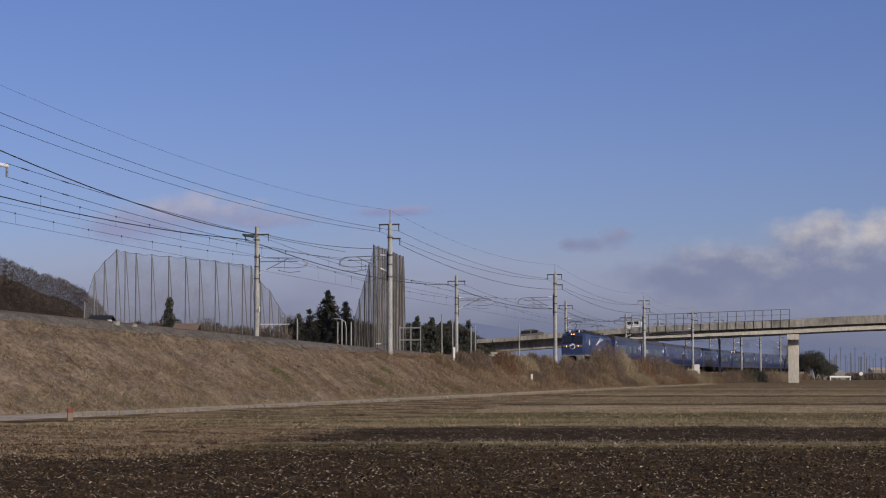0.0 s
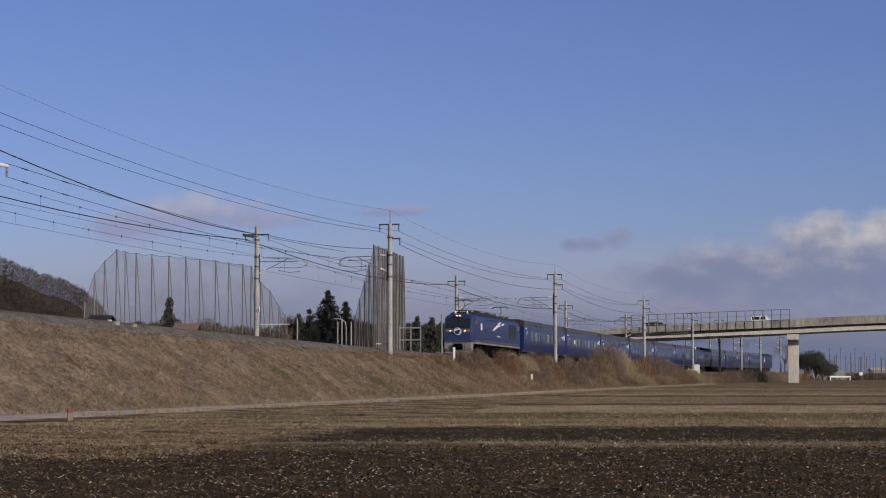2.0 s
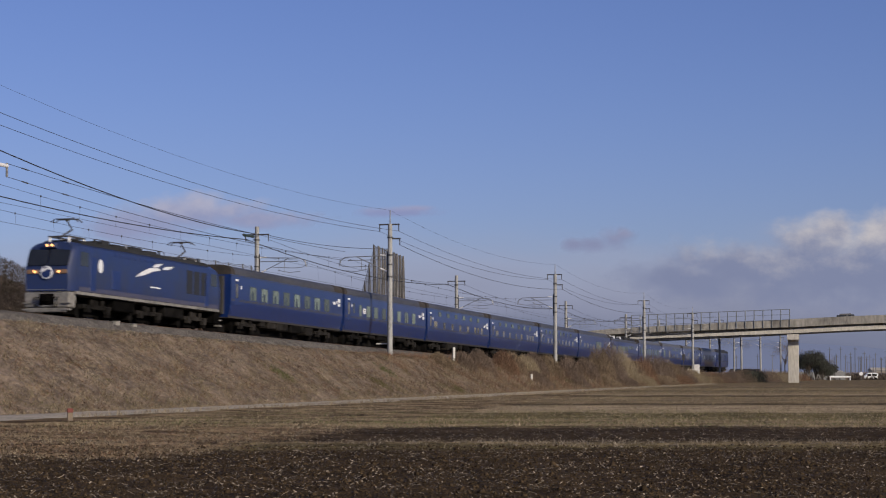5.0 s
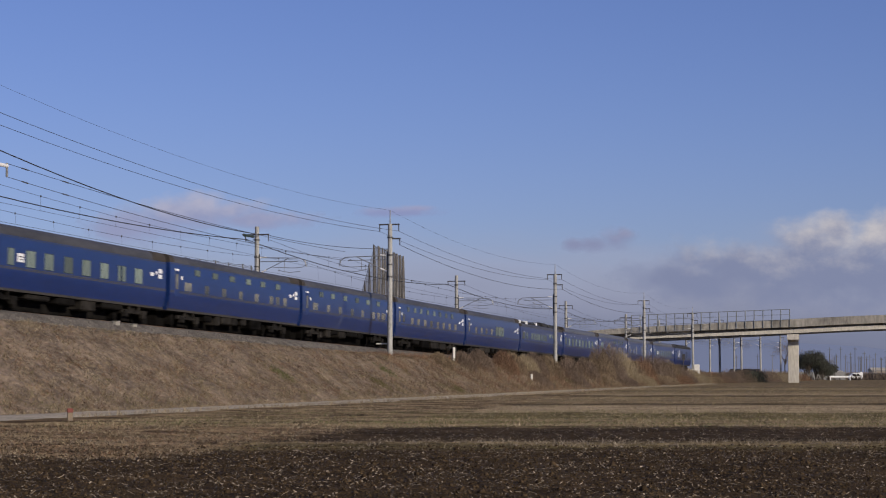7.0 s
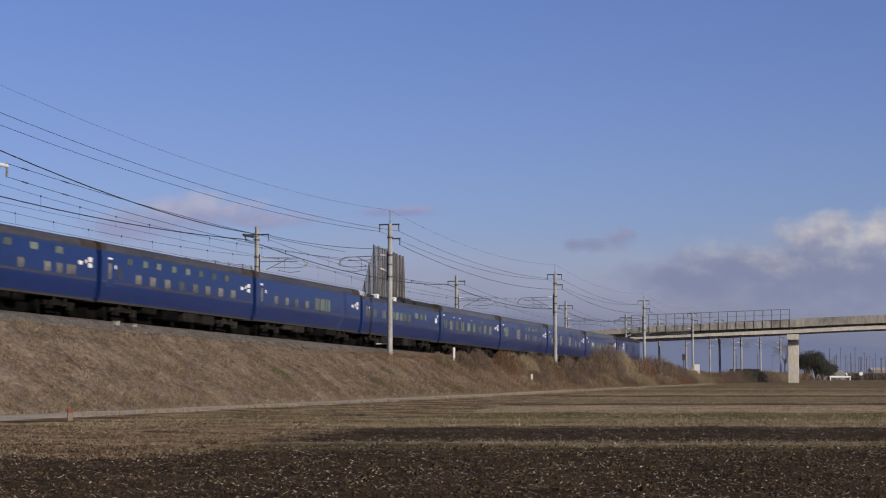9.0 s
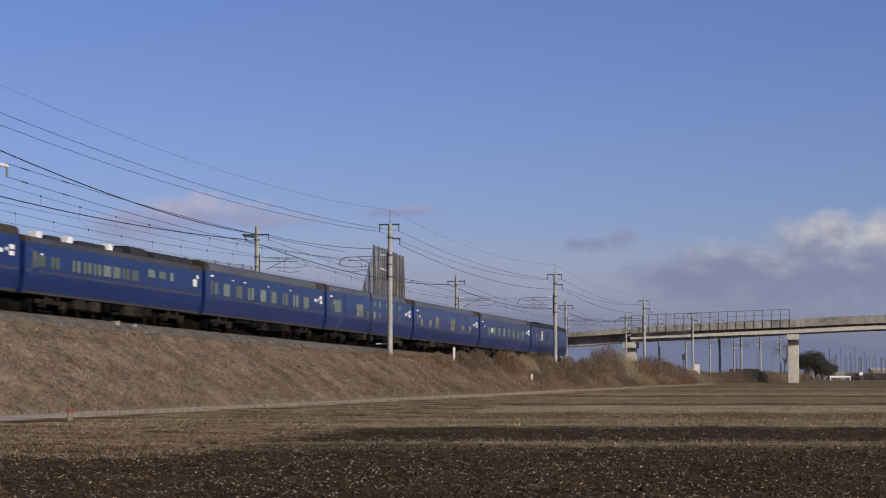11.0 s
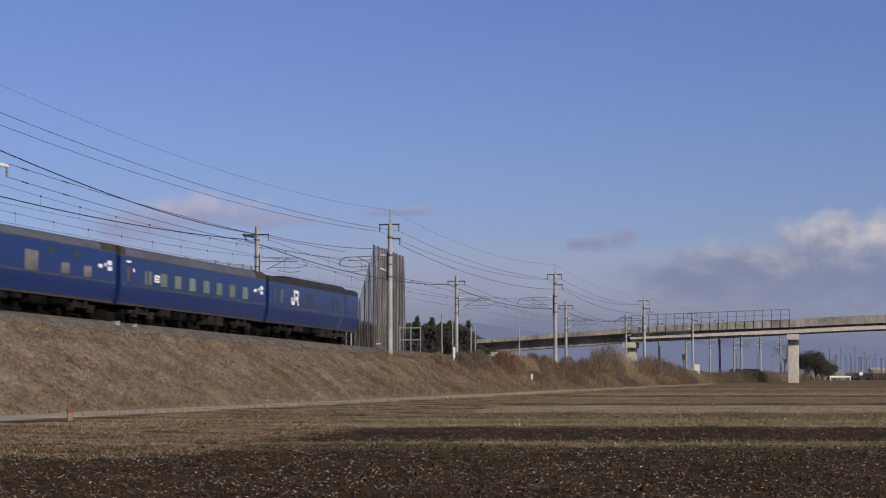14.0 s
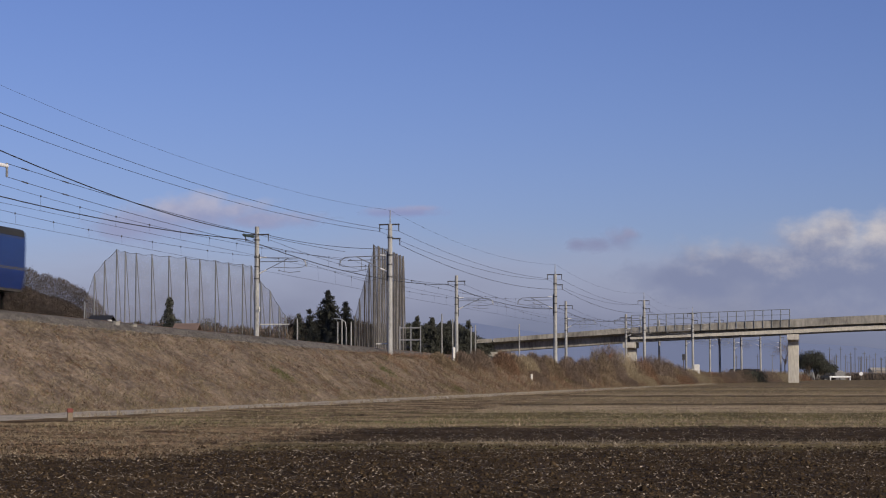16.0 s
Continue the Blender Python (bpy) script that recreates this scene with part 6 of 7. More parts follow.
def gabled_house():
    h = thing("house", "dark house with a white gable behind the railway", "house", at=pose(-44.2, 252, -0.4))
    bm = bmesh.new()
    box(bm, -1.6, 0.9, -3, 3, 0, 8.6)
    part("wall", bm, WALL_DARK, h, "dark timber wall")
    bm = bmesh.new()
    prism(bm, [(-3.3, 8.55), (0, 9.4), (3.3, 8.55), (3.3, 8.7), (0, 9.55), (-3.3, 8.7)], -1.8, 1.1)
    part("roof", bm, DARK_ROOF, h, "dark tiled roof")
    bm = bmesh.new()
    box(bm, 0.9, 1.3, -3.05, -2.0, 0, 8.9)
    part("gable", bm, POST_WHITE, h, "white gable wall", bevel=0.02)
    bm = bmesh.new()
    box(bm, -1.0, -0.3, -3.04, -3.0, 7.4, 8.2)
    part("window", bm, DARK_GLASS, h)


gabled_house()


def low_hedges():
    rs = np.random.RandomState(63)
    n = 26000
    b, y = rs.uniform(-168, -78, n), rs.uniform(258, 268, n)
    top = 8.5 + 0.55 * fractal(b, b * 0, 9, 51) + 0.3 * fractal(b, b * 0, 2, 52) - 0.012 * (b + 168)
    z = 4.0 + rs.uniform(0, 1, n) ** 0.7 * (top - 4.0)
    base = np.stack([b * y / 1000, y, z], -1)
    tone = fractal(b, z, 6, 53) + rs.normal(0, 0.25, n)
    for name, mask, mt, label in (("scrub", tone < 0.2, WOOD_BROWN, "low brown winter scrub beyond the railway"), ("dry_reeds", tone >= 0.2, TWIG, "dull brown dry reeds beyond the railway")):
        k = int(mask.sum())
        blades(name, base[mask], rs.uniform(0.2, 0.6, k), rs.uniform(0.03, 0.09, k), rs.uniform(0.1, 0.9, k), mt, label, "scrub")

    n = 60000
    b, y = rs.uniform(-40, 17, n), rs.uniform(340, 352, n)
    top = 10.4 + 0.5 * fractal(b, b * 0, 7, 54) + 0.35 * fractal(b, b * 0, 1.7, 55) - 3.2 * np.clip((b - 8) / 9, 0, 1) ** 2
    base = np.stack([b * y / 1000, y, 2.0 + rs.uniform(0, 1, n) ** 0.6 * (top - 2.3)], -1)
    blades("evergreen_copse", base, rs.uniform(0.2, 0.55, n), rs.uniform(0.05, 0.13, n), rs.uniform(0.2, 0.95, n), NEEDLE, "dark evergreen undergrowth of a distant copse", "copse")
    n = 24000
    b, y = rs.uniform(-84, -40, n), rs.uniform(345, 352, n)
    top = 10.6 + 0.8 * fractal(b, b * 0, 8, 56) + 0.4 * fractal(b, b * 0, 2, 57)
    base = np.stack([b * y / 1000, y, 2.0 + rs.uniform(0, 1, n) ** 0.6 * (top - 2.3)], -1)
    blades("brown_copse", base, rs.uniform(0.2, 0.6, n), rs.uniform(0.04, 0.1, n), rs.uniform(0.2, 0.95, n), WOOD_BROWN, "brown winter undergrowth of a distant copse", "copse")


low_hedges()


def plain_posts():
    # pale pipes, lamp posts and marker posts behind and on the bank
    rs = random.Random(4)
    for b, y, h in ((-75.5, 230, 8.1), (-54.6, 240, 8.0), (-52.4, 240, 8.3), (-47.6, 240, 8.0), (-0.6, 260, 9.6), (5.0, 260, 8.9), (14.5, 265, 8.0), (16.8, 265, 8.2), (39.5, 300, 9.2)):
        p = there(b, y)
        bm = bmesh.new()
        tube(bm, (0, 0, 0), (0, 0, h), 0.11, 0.08, n=8)
        t = thing("utility_pole", "slender grey concrete pole beyond the railway", "pole", "poles beyond the railway", at=pose(p.x, p.y, 0))
        part("shaft", bm, POLE_CONCRETE, t)
    p = there(-50.2, 236)
    lamp = thing("street_lamp", "curved grey street lamp beyond the railway", "lamp", at=pose(p.x, p.y, 0))
    bm = bmesh.new()
    polytube(bm, [(0, 0, 0), (0, 0, 7.2), (-0.1, 0, 7.8), (-0.5, 0, 8.15), (-1.0, 0, 8.25)], 0.06, 6)
    part("post", bm, STEEL, lamp)
    bm = bmesh.new()
    box(bm, -1.45, -0.95, -0.1, 0.1, 8.18, 8.3)
    part("lamp_head", bm, STEEL, lamp, bevel=0.02)
    # steel frame beside the net
    p = there(-17.0, 262)
    fr = thing("steel_frame", "pale steel gantry frame behind the bank", "frame", at=pose(p.x, p.y, 0))
    for x in (-1.4, 0.1, 1.4):
        bm = bmesh.new()
        box(bm, x - 0.07, x + 0.07, -0.07, 0.07, 0, 8.0)
        part("post", bm, STEEL, fr)
    for z in (6.1, 7.75):
        bm = bmesh.new()
        box(bm, -1.5, 1.5, -0.075, -0.01, z - 0.07, z + 0.07)
        part("rail", bm, STEEL, fr)

    def marker(name, s, o, h, w, head, label, z=None):
        m = track_pose(s, o)
        q = on_slope(np.array([s]), np.array([o]))[0] if z is None else (m.translation.x, m.translation.y, z)
        t = thing(name, label, "post", "track markers", at=pose(q[0], q[1], q[2], 0, 0, 20))
        bm = bmesh.new()
        box(bm, -w, w, -w, w, -0.15, h)
        part("shaft", bm, POST_WHITE, t, bevel=0.01)
        if head:
            bm = bmesh.new()
            box(bm, -w - 0.005, w + 0.005, -w - 0.005, w + 0.005, h * 0.66, h + 0.01)
            part("head", bm, head, t)
    marker("marker_post", -65.3, 2.4, 1.2, 0.09, None, "white concrete marker post on the bank")
    marker("marker_post", -57.0, 2.2, 0.75, 0.05, None, "slim white marker post on the bank")
    marker("marker_post", -53.5, 2.2, 0.6, 0.05, None, "slim white marker post on the bank")
    marker("marker_post", -46.8, 4.6, 0.62, 0.08, None, "small white post with a dark band on the bank")
    t = thing("boundary_post", "short concrete post with a red head beside the farm track", "post", "track markers", at=pose(-12.8, 66.4, 0.03, 0, 0, 15))
    bm = bmesh.new()
    box(bm, -0.09, 0.09, -0.09, 0.09, -0.1, 0.3)
    part("shaft", bm, POST_TAN, t, bevel=0.01)
    bm = bmesh.new()
    box(bm, -0.1, 0.1, -0.1, 0.1, 0.26, 0.4)
    part("head", bm, POST_RED, t, "dull red head", bevel=0.01)
    marker("boundary_post", -126.0, 7.6, 0.40, 0.05, POST_RED, "short concrete post with a red head", z=0.05)
    # cabinets beside the line
    m = track_pose(76.0, 2.6)
    cab = thing("relay_cabinet", "pale grey relay cabinets beside the line", "cabinet", at=Matrix.Translation((m.translation.x, m.translation.y, float(rail_z(76)) - 0.9)))
    for x, h in ((-0.8, 1.2), (0.1, 1.9)):
        bm = bmesh.new()
        box(bm, x, x + 0.85, -0.3, 0.3, -0.3, h)
        part("case", bm, POST_WHITE, cab, bevel=0.03)
    sig = thing("signal_post", "slim dark signal post beside the line", "signal", at=track_pose(78.0, 0.9))
    bm = bmesh.new()
    tube(bm, (0, 0, -0.9), (0, 0, 2.6), 0.06, n=8)
    part("post", bm, DARK_STEEL, sig)
    bm = bmesh.new()
    box(bm, -0.15, 0.15, -0.2, 0.2, 1.7, 2.6)
    part("signal_head", bm, DARK_STEEL, sig)
    for s, o, w in ((-80.7, 1.77, 0.95), (-80.7, -8.67, 2.3)):
        m = track_pose(s, o)
        bm = bmesh.new()
        if o > 0:
            box(bm, -0.25, -0.2, -0.2 - w, -0.2, 0.10, 0.2)
        else:
            box(bm, -0.25, -0.2, 0.2, 0.2 + w, 1.6, 1.67)
        t = thing("sign_board", "narrow white board fixed low on a line pole", "sign", "boards on the line poles", at=m)
        part("board", bm, POST_WHITE, t)
    t = thing("sign_board", "small white plate strapped to a line pole", "sign", "boards on the line poles", at=track_pose(-80.7, -8.67))
    bm = bmesh.new()
    box(bm, -0.12, 0.12, 0.205, 0.23, 2.6, 2.95)
    part("plate", bm, POST_WHITE, t)
    for s, h in ((-123.8, 0.2), (-121.8, 0.14)):
        m = track_pose(s, 0.75)
        t = thing("trackside_case", "small pale concrete case on the ballast shoulder", "case", "cases on the ballast", at=Matrix.Translation((0, 0, -0.36)) @ m)
        bm = bmesh.new()
        box(bm, -0.2, 0.2, -0.13, 0.13, 0.0, h)
        part("box", bm, CONCRETE, t, bevel=0.03)
        bm = bmesh.new()
        box(bm, -0.22, 0.22, -0.15, 0.15, h + 0.002, h + 0.04)
        part("lid", bm, CONCRETE, t, bevel=0.01)
    p = there(87.6, 300)
    t = thing("hoarding", "orange sheet hoarding beyond the thickets", "hoarding", at=pose(p.x, p.y, 0))
    bm = bmesh.new()
    box(bm, -0.5, 0.5, -0.05, 0.05, 0, 4.6)
    part("sheet", bm, ORANGE, t)


plain_posts()


FAR_POLE = material("dull_grey_pole", (0.13, 0.13, 0.135), (0.09, 0.09, 0.094), 0.9, random_tint=0.4)


def beyond_bridge():
    rs = random.Random(12)
    # utility poles in the distance
    for b, y, h in ((190.5, 440, 6.0), (192.8, 440, 6.4), (195.0, 445, 5.6), (200.3, 470, 7.8), (203.6, 480, 6.4), (206.0, 500, 8.3), (208.4, 505, 6.4), (211.0, 520, 7.2), (213.4, 520, 8.6), (216.0, 530, 6.2), (218.2, 540, 7.6),
                    (221.0, 540, 6.6), (224.0, 560, 7.4), (227.0, 560, 6.0), (229.0, 570, 6.6), (188.5, 436, 5.2), (152.0, 520, 6.4), (163.0, 520, 6.6), (170.5, 540, 7.0)):
        p = there(b, y)
        t = thing("utility_pole", "distant grey utility pole beyond the bridge", "pole", "distant poles", at=pose(p.x, p.y, 0))
        bm = bmesh.new()
        tube(bm, (0, 0, 0), (0, 0, h), 0.10, 0.07, n=6)
        part("shaft", bm, FAR_POLE, t)
        bm = bmesh.new()
        box(bm, -0.55, 0.55, -0.04, 0.04, h - 0.6, h - 0.52)
        part("crossarm", bm, DARK_STEEL, t)
    for q in range(22):
        b, y, h = rs.uniform(199, 233), rs.uniform(520, 760), rs.uniform(5.0, 8.6)
        p = there(b, y)
        t = thing("utility_pole", "distant grey utility pole beyond the bridge", "pole", "distant poles", at=pose(p.x, p.y, 0))
        bm = bmesh.new()
        tube(bm, (0, 0, 0), (0, 0, h), 0.11, 0.08, n=6)
        part("shaft", bm, FAR_POLE, t)
        bm = bmesh.new()
        box(bm, -0.7, 0.7, -0.04, 0.04, h - 0.5, h - 0.42)
        part("crossarm", bm, DARK_STEEL, t)
    # white guard rail by the farm road
    p = there(205.6, 425)
    t = thing("guard_rail", "white steel guard rail on short posts by a farm road", "guard rail", at=pose(p.x, p.y, 0, 0, 0, 4))
    bm = bmesh.new()
    box(bm, -2.4, 2.4, -0.05, 0.05, 0.62, 0.95)
    part("beam", bm, WHITE, t)
    for x in (-2.2, 2.2):
        bm = bmesh.new()
        box(bm, x - 0.08, x + 0.08, -0.04, 0.12, 0, 0.62)
        part("post", bm, WHITE, t)
    p = there(197.0, 445)
    t = thing("low_wall", "low grey concrete wall by a farm road", "wall", at=pose(p.x, p.y, 0))
    bm = bmesh.new()
    box(bm, -7.0, 5.0, -0.15, 0.15, 0, 1.9)
    part("wall_panel", bm, WALL_GREY, t)
    # convex road mirror and farm sheds
    p = there(216.4, 420)
    t = thing("road_mirror", "round convex road mirror on a thin post", "mirror", at=pose(p.x, p.y, 0))
    bm = bmesh.new()
    tube(bm, (0, 0, 0), (0, 0, 1.6), 0.04, n=6)
    part("post", bm, STEEL, t)
    bm = bmesh.new()
    tube(bm, (0, -0.04, 1.45), (0, 0.02, 1.45), 0.40, n=18)
    part("mirror_disc", bm, WHITE, t)
    for i, (b, y, w, h) in enumerate(((203.0, 620, 5, 2.4), (227.0, 640, 6, 3.4), (234.0, 650, 6, 3.0), (157.5, 480, 7, 2.6))):
        p = there(b, y)
        t = thing("shed", ("long pale shed in the distance" if i < 3 else "low dark-roofed building seen under the bridge"), "shed", "distant sheds", at=pose(p.x, p.y, 0))
        bm = bmesh.new()
        box(bm, -w / 2, w / 2, 0, 6, 0, h * 0.72)
        part("wall", bm, PLASTER if i < 3 else WALL_GREY, t)
        bm = bmesh.new()
        prism(bm, [(-0.4, h * 0.7), (3, h), (6.4, h * 0.7)], -w / 2 - 0.3, w / 2 + 0.3)
        part("roof", bm, (PLASTER if i < 3 else DARK_ROOF), t)
    n = 9000
    b, y = rs_np.uniform(150, 236, n), rs_np.uniform(440, 640, n)
    base = np.stack([b * y / 1000, y, np.zeros(n)], -1)
    blades("far_hedges", base, rs_np.uniform(0.5, 2.0, n), rs_np.uniform(0.1, 0.35, n), rs_np.uniform(0.1, 0.8, n), WOOD_BROWN, "brown distant hedges and scrub beyond the bridge", "hedge")
    n = 3200
    b, y = rs_np.normal(159.5, 3.0, n), rs_np.uniform(322, 345, n)
    base = np.stack([b * y / 1000, y, rs_np.uniform(0, 1.6, n)], -1)
    blades("dark_thicket", base, rs_np.uniform(0.3, 0.9, n), rs_np.uniform(0.03, 0.1, n), rs_np.uniform(0.1, 0.9, n), NEEDLE, "dark evergreen thicket under the bridge", "bush")


rs_np = np.random.RandomState(31)
beyond_bridge()


# ---- vehicles on the roads ----
VAN_WHITE = material("white_car_paint", (0.72, 0.73, 0.74), (0.66, 0.67, 0.68), 0.25, coat=0.5)
CAR_GREY = material("grey_car_paint", (0.13, 0.125, 0.12), (0.10, 0.098, 0.095), 0.3, coat=0.4)
CAR_DARK = material("dark_car_paint", (0.025, 0.027, 0.03), (0.02, 0.02, 0.023), 0.25, coat=0.5)


def road_car(name, label, paint, outline, length, width):
    """outline: side shape in x and z from the rear underside round over the roof."""
    car = thing(name, label, "car")
    bm = bmesh.new()
    a = [bm.verts.new((x, -width / 2, z)) for x, z in outline]
    b = [bm.verts.new((x, width / 2, z)) for x, z in outline]
    k = len(outline)
    for i in range(k):
        bm.faces.new([a[i], a[(i + 1) % k], b[(i + 1) % k], b[i]])
    bm.faces.new(a[::-1]), bm.faces.new(b)
    part("body", bm, paint, car, bevel=0.06)
    top = max(z for x, z in outline)
    for sd in (-1, 1):
        for x0, x1 in ((-0.42, -0.05), (0.0, 0.24)):
            bm = bmesh.new()
            box(bm, x0 * length, x1 * length, *sorted((sd * width / 2, sd * (width / 2 + 0.01))), top - 0.72, top - 0.2)
            part("window", bm, DARK_GLASS, car)
        for x in (-0.32, 0.32):
            bm = bmesh.new()
            tube(bm, (x * length, sd * (width / 2 - 0.16), 0.28), (x * length, sd * (width / 2 + 0.02), 0.28), 0.28, n=14)
            part("wheel", bm, UNDER, car)
    return car


VAN = road_car("van", "small white box-shaped van on the road bridge", VAN_WHITE, [(-1.65, 0.3), (-1.68, 1.5), (-1.5, 1.88), (0.9, 1.88), (1.45, 1.15), (1.68, 1.0), (1.68, 0.3)], 3.36, 1.48)
SEDAN = road_car("car", "dull grey car on the road bridge", CAR_GREY, [(-2.1, 0.3), (-2.15, 0.95), (-1.7, 1.1), (-1.2, 1.52), (0.5, 1.52), (1.2, 1.02), (2.1, 0.85), (2.15, 0.3)], 4.3, 1.7)
FARM_CAR = road_car("car", "dark car on a distant farm road", CAR_DARK, [(-1.7, 0.3), (-1.7, 1.0), (-1.4, 1.5), (0.6, 1.5), (1.2, 1.0), (1.7, 0.85), (1.7, 0.3)], 3.4, 1.5)

FARM_VAN = road_car("car", "small white car on a distant farm road", VAN_WHITE, [(-1.6, 0.3), (-1.62, 1.3), (-1.4, 1.6), (0.7, 1.6), (1.2, 1.0), (1.6, 0.9), (1.6, 0.3)], 3.2, 1.48)


def on_bridge(d):
    p, q = br(d, 6.0, deck_z(d) - 0.948), br(d - 2, 6.0, deck_z(d - 2) - 0.948)
    x = (q - p).normalized()
    y = Vector((0, 0, 1)).cross(x).normalized()
    z = x.cross(y)
    return Matrix(((x.x, y.x, z.x, p.x), (x.y, y.y, z.y, p.y), (x.z, y.z, z.z, p.z), (0, 0, 0, 1)))


# ---- far sky: mountains, haze and clouds ----
def cloud_material(name, puffs, base, lit, seed, soft, scale, strength=1.0):
    """puffs: centre x, z and radii in metres on the sheet; a ragged edge from noise; sunlight painted in, paler towards
    upper right.
    """
    m = bpy.data.materials.new(name)
    m.use_nodes = True
    n, l = m.node_tree.nodes, m.node_tree.links
    n.remove(n["Principled BSDF"])
    tc = n.new("ShaderNodeTexCoord")
    sep = n.new("ShaderNodeSeparateXYZ")
    l.new(tc.outputs["Object"], sep.inputs[0])

    def op(kind, a, b=None):
        q = n.new("ShaderNodeMath")
        q.operation = kind
        for i, v in enumerate((a, b)):
            if v is None:
                continue
            if isinstance(v, (int, float)):
                q.inputs[i].default_value = v
            else:
                l.new(v, q.inputs[i])
        return q.outputs[0]

    def noise_(sc, detail, off):
        q, mp = n.new("ShaderNodeTexNoise"), n.new("ShaderNodeMapping")
        mp.inputs["Location"].default_value = (off, 3.3 * off, 0)
        mp.inputs["Scale"].default_value = (1, 1, 1.5)
        q.inputs["Scale"].default_value, q.inputs["Detail"].default_value, q.inputs["Roughness"].default_value = sc, detail, 0.58
        l.new(tc.outputs["Object"], mp.inputs[0]), l.new(mp.outputs[0], q.inputs["Vector"])
        return q.outputs[0]

    field = None
    for x, z, rx, rz in puffs:
        dx, dz = op("DIVIDE", op("SUBTRACT", sep.outputs[0], x), rx), op("DIVIDE", op("SUBTRACT", sep.outputs[2], z), rz)
        g = op("SUBTRACT", 1.0, op("SQRT", op("ADD", op("MULTIPLY", dx, dx), op("MULTIPLY", dz, dz))))
        field = g if field is None else op("SMOOTH_MAX", field, g)
        if field is not g:
            field.node.inputs[2].default_value = 0.25
    rag = op("MULTIPLY", op("SUBTRACT", noise_(scale, 9, seed), 0.5), 1.25)
    d = op("ADD", field, rag)
    a = n.new("ShaderNodeMapRange")
    a.interpolation_type = "SMOOTHSTEP"
    a.inputs[1].default_value, a.inputs[2].default_value = 0.0, soft
    a.inputs[4].default_value = strength
    l.new(d, a.inputs[0])
    # painted sunlight: the glow turns paler where height and noise rise
    top = max(p[1] + p[3] for p in puffs)
    low = min(p[1] - p[3] for p in puffs)
    hgt = op("DIVIDE", op("SUBTRACT", sep.outputs[2], low), top - low)
    bright = op("ADD", op("MULTIPLY", hgt, 2.0), op("MULTIPLY", op("SUBTRACT", noise_(scale * 1.3, 6, seed + 5), 0.5), 1.3))
    c = n.new("ShaderNodeMapRange")
    c.interpolation_type = "SMOOTHSTEP"
    c.inputs[1].default_value, c.inputs[2].default_value = 0.72, 1.9
    l.new(bright, c.inputs[0])
    mix = n.new("ShaderNodeMix")
    mix.data_type = "RGBA"
    mix.inputs[6].default_value, mix.inputs[7].default_value = (*base, 1), (*lit, 1)
    l.new(c.outputs[0], mix.inputs[0])
    em, tr, sh = n.new("ShaderNodeEmission"), n.new("ShaderNodeBsdfTransparent"), n.new("ShaderNodeMixShader")
    l.new(mix.outputs[2], em.inputs[0])
    l.new(a.outputs[0], sh.inputs[0]), l.new(tr.outputs[0], sh.inputs[1]), l.new(em.outputs[0], sh.inputs[2])
    l.new(sh.outputs[0], n["Material Output"].inputs[0])
    return m


def sheet(name, x, y, z, w, h, mat_, label, category, kind=""):
    bm = bmesh.new()
    v = [bm.verts.new(p) for p in ((-w / 2, 0, -h / 2), (w / 2, 0, -h / 2), (w / 2, 0, h / 2), (-w / 2, 0, h / 2))]
    bm.faces.new(v)
    ob = single(name, bm, mat_, label, category, kind="structure")
    ob.matrix_basis = pose(x, y, z)
    ob.visible_shadow = False
    return ob


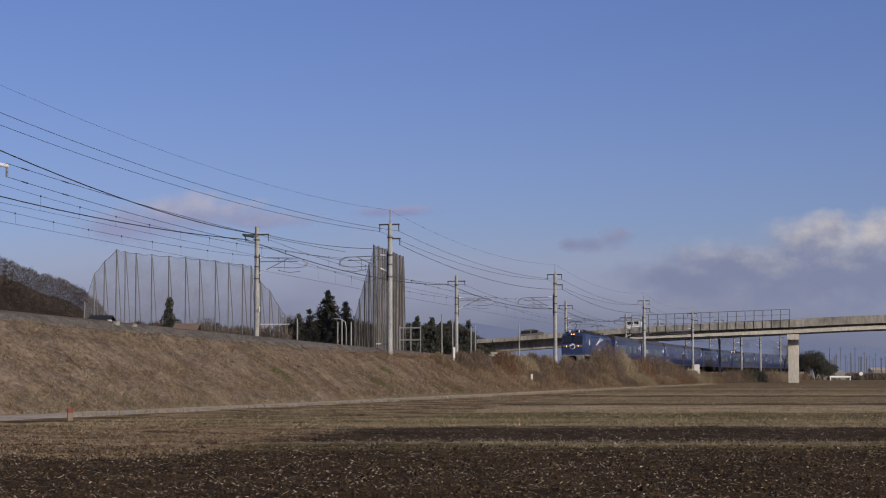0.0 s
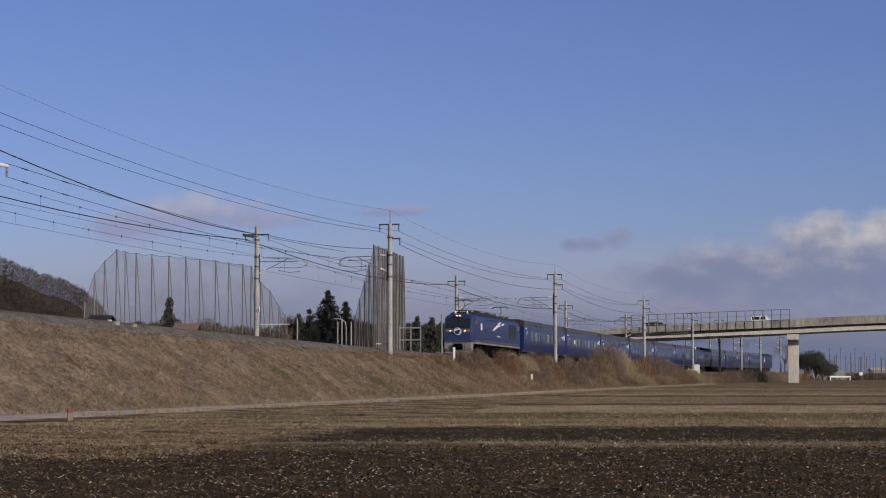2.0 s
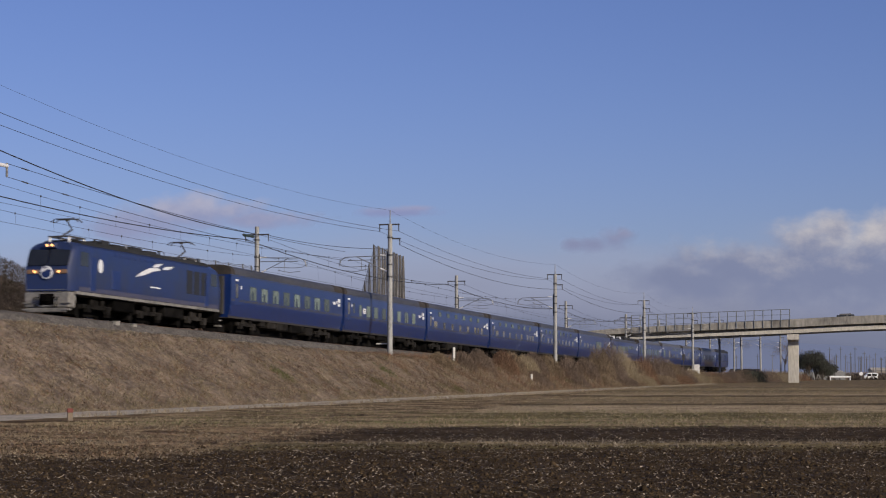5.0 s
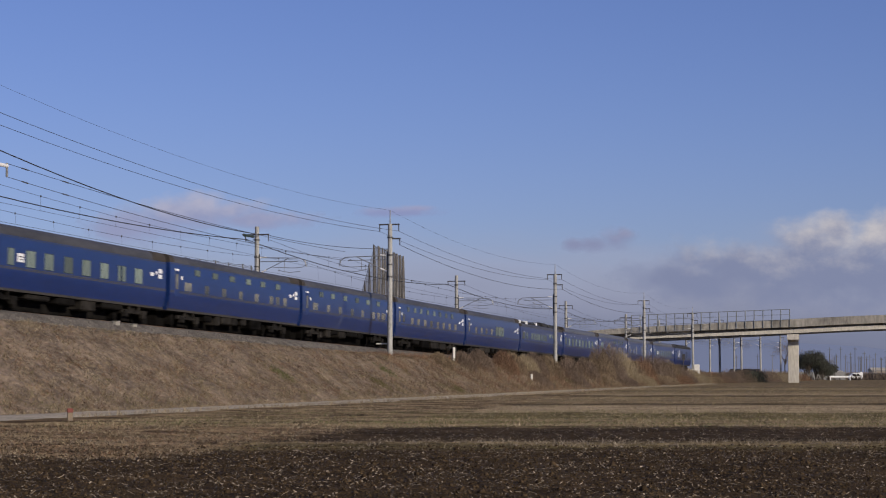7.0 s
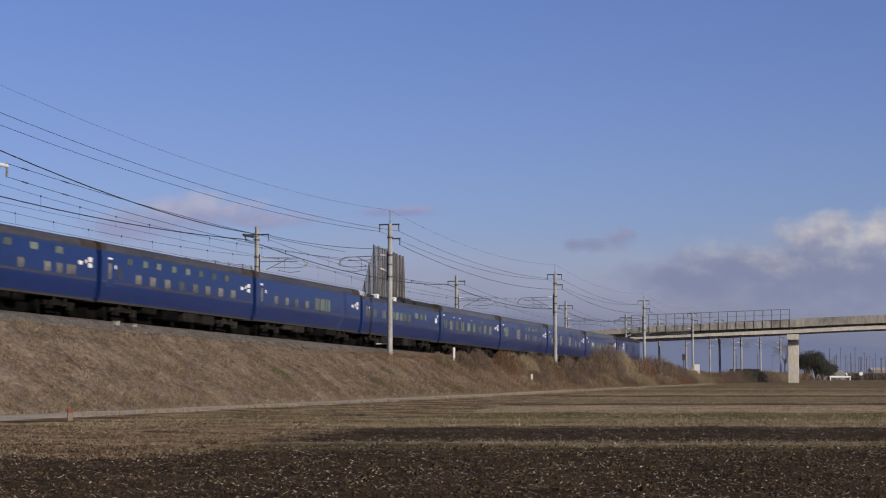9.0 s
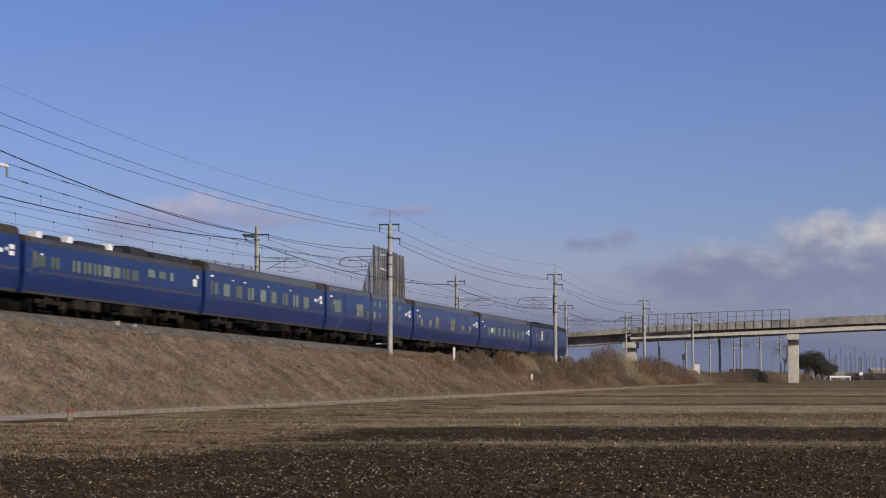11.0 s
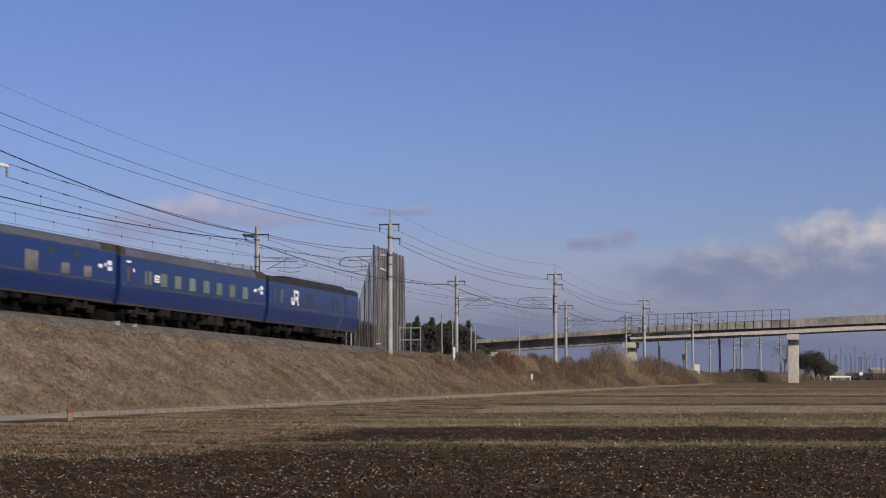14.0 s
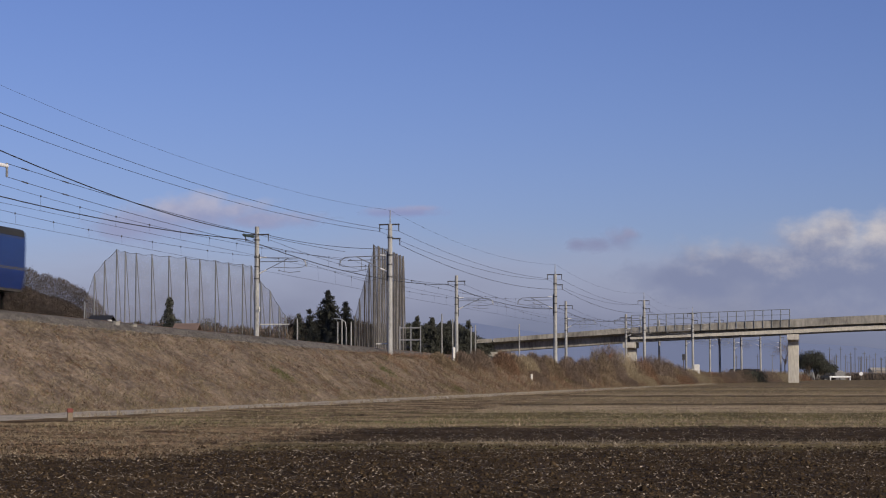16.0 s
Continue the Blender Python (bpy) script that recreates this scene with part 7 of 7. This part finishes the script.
def build_far_sky():
    k = 4500 / 3413
    base, lit = (0.212, 0.242, 0.375), (0.66, 0.61, 0.59)
    bank = sheet("cloud_bank", 620 * k, 4500, EYE_Z + 215 * k, 900 * k, 420 * k,
                 cloud_material("cloud_bank", [(90 * k, -40 * k, 330 * k, 95 * k), (175 * k, 25 * k, 110 * k, 75 * k), (30 * k, 10 * k, 120 * k, 66 * k), (-110 * k, -30 * k, 170 * k, 60 * k), (300 * k, 30 * k, 160 * k, 95 * k), (70 * k, 38 * k, 70 * k, 46 * k), (-180 * k, -50 * k, 170 * k, 50 * k)],
                                base, lit, 1.0, 0.8, 0.0095, 0.94), "broad grey-violet cumulus bank with sunlit tops", "cloud")
    wisp = sheet("cloud", 270 * k, 4480, EYE_Z + 232 * k, 260 * k, 150 * k,
                 cloud_material("small_cloud", [(28 * k, 4 * k, 40 * k, 26 * k), (44 * k, 12 * k, 26 * k, 20 * k), (-44 * k, -6 * k, 28 * k, 16 * k), (-8 * k, -4 * k, 46 * k, 18 * k)], (0.245, 0.27, 0.42), (0.31, 0.32, 0.46), 4.0, 0.95, 0.016, 0.9), "small grey-violet cloud scrap", "cloud")
    pink = sheet("cloud", -420 * k, 4470, EYE_Z + 282 * k, 520 * k, 160 * k,
                 cloud_material("pink_cloud", [(-10 * k, 0, 150 * k, 36 * k), (-20 * k, 14 * k, 80 * k, 34 * k), (-70 * k, 4 * k, 60 * k, 40 * k), (100 * k, -12 * k, 140 * k, 22 * k), (-130 * k, -24 * k, 120 * k, 40 * k), (40 * k, 2 * k, 60 * k, 30 * k)], (0.29, 0.31, 0.48), (0.46, 0.45, 0.56), 7.0, 0.85, 0.013, 0.9), "thin pinkish cloud drifting over the nets", "cloud")
    faint = sheet("cloud", -80 * k, 4460, EYE_Z + 282 * k, 300 * k, 90 * k,
                  cloud_material("faint_cloud", [(0, 0, 90 * k, 13 * k), (30 * k, 6 * k, 45 * k, 10 * k)], (0.26, 0.28, 0.48), (0.36, 0.35, 0.50), 9.0, 0.8, 0.012, 0.8), "faint grey streak of cloud", "cloud")

    # low haze painted on an upright glowing sheet, thicker towards the horizon
    m = bpy.data.materials.new("painted_haze")
    m.use_nodes = True
    n, l = m.node_tree.nodes, m.node_tree.links
    n.remove(n["Principled BSDF"])
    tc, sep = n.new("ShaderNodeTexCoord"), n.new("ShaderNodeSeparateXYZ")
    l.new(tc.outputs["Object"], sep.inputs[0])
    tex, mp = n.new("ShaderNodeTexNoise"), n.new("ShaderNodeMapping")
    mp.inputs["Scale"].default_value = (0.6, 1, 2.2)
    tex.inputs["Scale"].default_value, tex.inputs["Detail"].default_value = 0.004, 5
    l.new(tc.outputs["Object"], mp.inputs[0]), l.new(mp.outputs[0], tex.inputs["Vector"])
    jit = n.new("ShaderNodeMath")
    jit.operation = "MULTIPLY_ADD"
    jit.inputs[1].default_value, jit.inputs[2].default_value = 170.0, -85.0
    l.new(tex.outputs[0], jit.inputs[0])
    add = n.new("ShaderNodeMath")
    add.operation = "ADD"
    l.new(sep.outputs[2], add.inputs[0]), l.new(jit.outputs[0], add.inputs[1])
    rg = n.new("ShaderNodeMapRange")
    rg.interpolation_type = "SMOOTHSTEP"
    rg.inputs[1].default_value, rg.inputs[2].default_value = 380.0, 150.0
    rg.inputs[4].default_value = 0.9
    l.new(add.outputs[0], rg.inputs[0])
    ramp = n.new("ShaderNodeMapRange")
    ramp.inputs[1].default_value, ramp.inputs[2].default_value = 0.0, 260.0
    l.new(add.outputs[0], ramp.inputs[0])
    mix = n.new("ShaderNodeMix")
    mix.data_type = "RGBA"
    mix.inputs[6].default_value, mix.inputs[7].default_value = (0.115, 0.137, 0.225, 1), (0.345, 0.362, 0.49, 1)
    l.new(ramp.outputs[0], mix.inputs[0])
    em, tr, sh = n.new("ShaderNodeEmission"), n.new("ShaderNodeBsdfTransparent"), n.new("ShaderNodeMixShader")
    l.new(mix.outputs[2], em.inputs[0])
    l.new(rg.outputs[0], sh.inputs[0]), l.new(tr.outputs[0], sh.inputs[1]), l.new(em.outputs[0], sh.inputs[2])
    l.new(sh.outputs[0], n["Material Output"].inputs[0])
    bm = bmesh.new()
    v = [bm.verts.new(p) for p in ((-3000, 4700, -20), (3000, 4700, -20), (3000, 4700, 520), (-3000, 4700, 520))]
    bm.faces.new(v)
    hz = single("backdrop", bm, m, "violet-grey haze painted on a backdrop along the horizon", "haze", kind="structure")
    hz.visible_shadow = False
    # blue ridge: distance haze put in as a flat blue glow
    rm = bpy.data.materials.new("glowing_blue_ridge")
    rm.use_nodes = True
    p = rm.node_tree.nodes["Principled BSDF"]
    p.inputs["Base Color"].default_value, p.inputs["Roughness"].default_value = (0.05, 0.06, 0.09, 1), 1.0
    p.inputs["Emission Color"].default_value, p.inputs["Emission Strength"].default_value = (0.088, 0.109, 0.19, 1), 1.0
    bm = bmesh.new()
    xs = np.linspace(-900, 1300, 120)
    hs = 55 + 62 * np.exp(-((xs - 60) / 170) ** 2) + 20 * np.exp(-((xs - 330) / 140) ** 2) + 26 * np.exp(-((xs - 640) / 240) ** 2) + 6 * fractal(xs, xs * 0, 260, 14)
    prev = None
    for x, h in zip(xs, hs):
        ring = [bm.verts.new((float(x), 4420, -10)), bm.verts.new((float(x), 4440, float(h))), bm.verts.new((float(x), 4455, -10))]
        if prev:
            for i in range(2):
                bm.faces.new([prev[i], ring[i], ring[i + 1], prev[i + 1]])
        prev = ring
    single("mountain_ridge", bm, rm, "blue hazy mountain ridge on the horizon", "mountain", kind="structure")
    return [bank, wisp, pink, faint]


CLOUDS = build_far_sky()


# ---- what moves ----
def motions():
    times = [i * 0.5 for i in range(33)]
    for k, car in enumerate(TRAIN):
        walk(car, [(t, vehicle_pose(t, k)) for t in times])
    walk(VAN, [(t, on_bridge(26.6 - 10.6 * t)) for t in range(0, 13)] + [(16, on_bridge(26.6 - 10.6 * 13))])
    walk(SEDAN, [(t, on_bridge(26.6 - 10.6 * (t - 1.65))) for t in range(0, 13)] + [(16, on_bridge(26.6 - 10.6 * 12))])
    way = [(t, there(217.5 + (14 - t) * 9.2, 432)) for t in (0, 4, 8, 11, 14, 16)]
    walk(FARM_CAR, [(t, pose(p.x, p.y, 0.02, 0, 0, 180)) for t, p in way])
    way = [(t, there(226 - (t - 3.8) * 3.96, 449)) for t in (0, 4, 8, 12, 16)]
    walk(FARM_VAN, [(t, pose(p.x, p.y, 0.02, 0, 0, 180)) for t, p in way])
    for cloud, drift in zip(CLOUDS, (1.0, 1.0, 0.75, 1.0)):
        a = cloud.matrix_basis.copy()
        b = Matrix.Translation((13.0 * drift * 4500 / 3413, 0, 0)) @ a
        walk(cloud, [(0, a), (8, a.lerp(b, 0.5)), (16, b)])


motions()
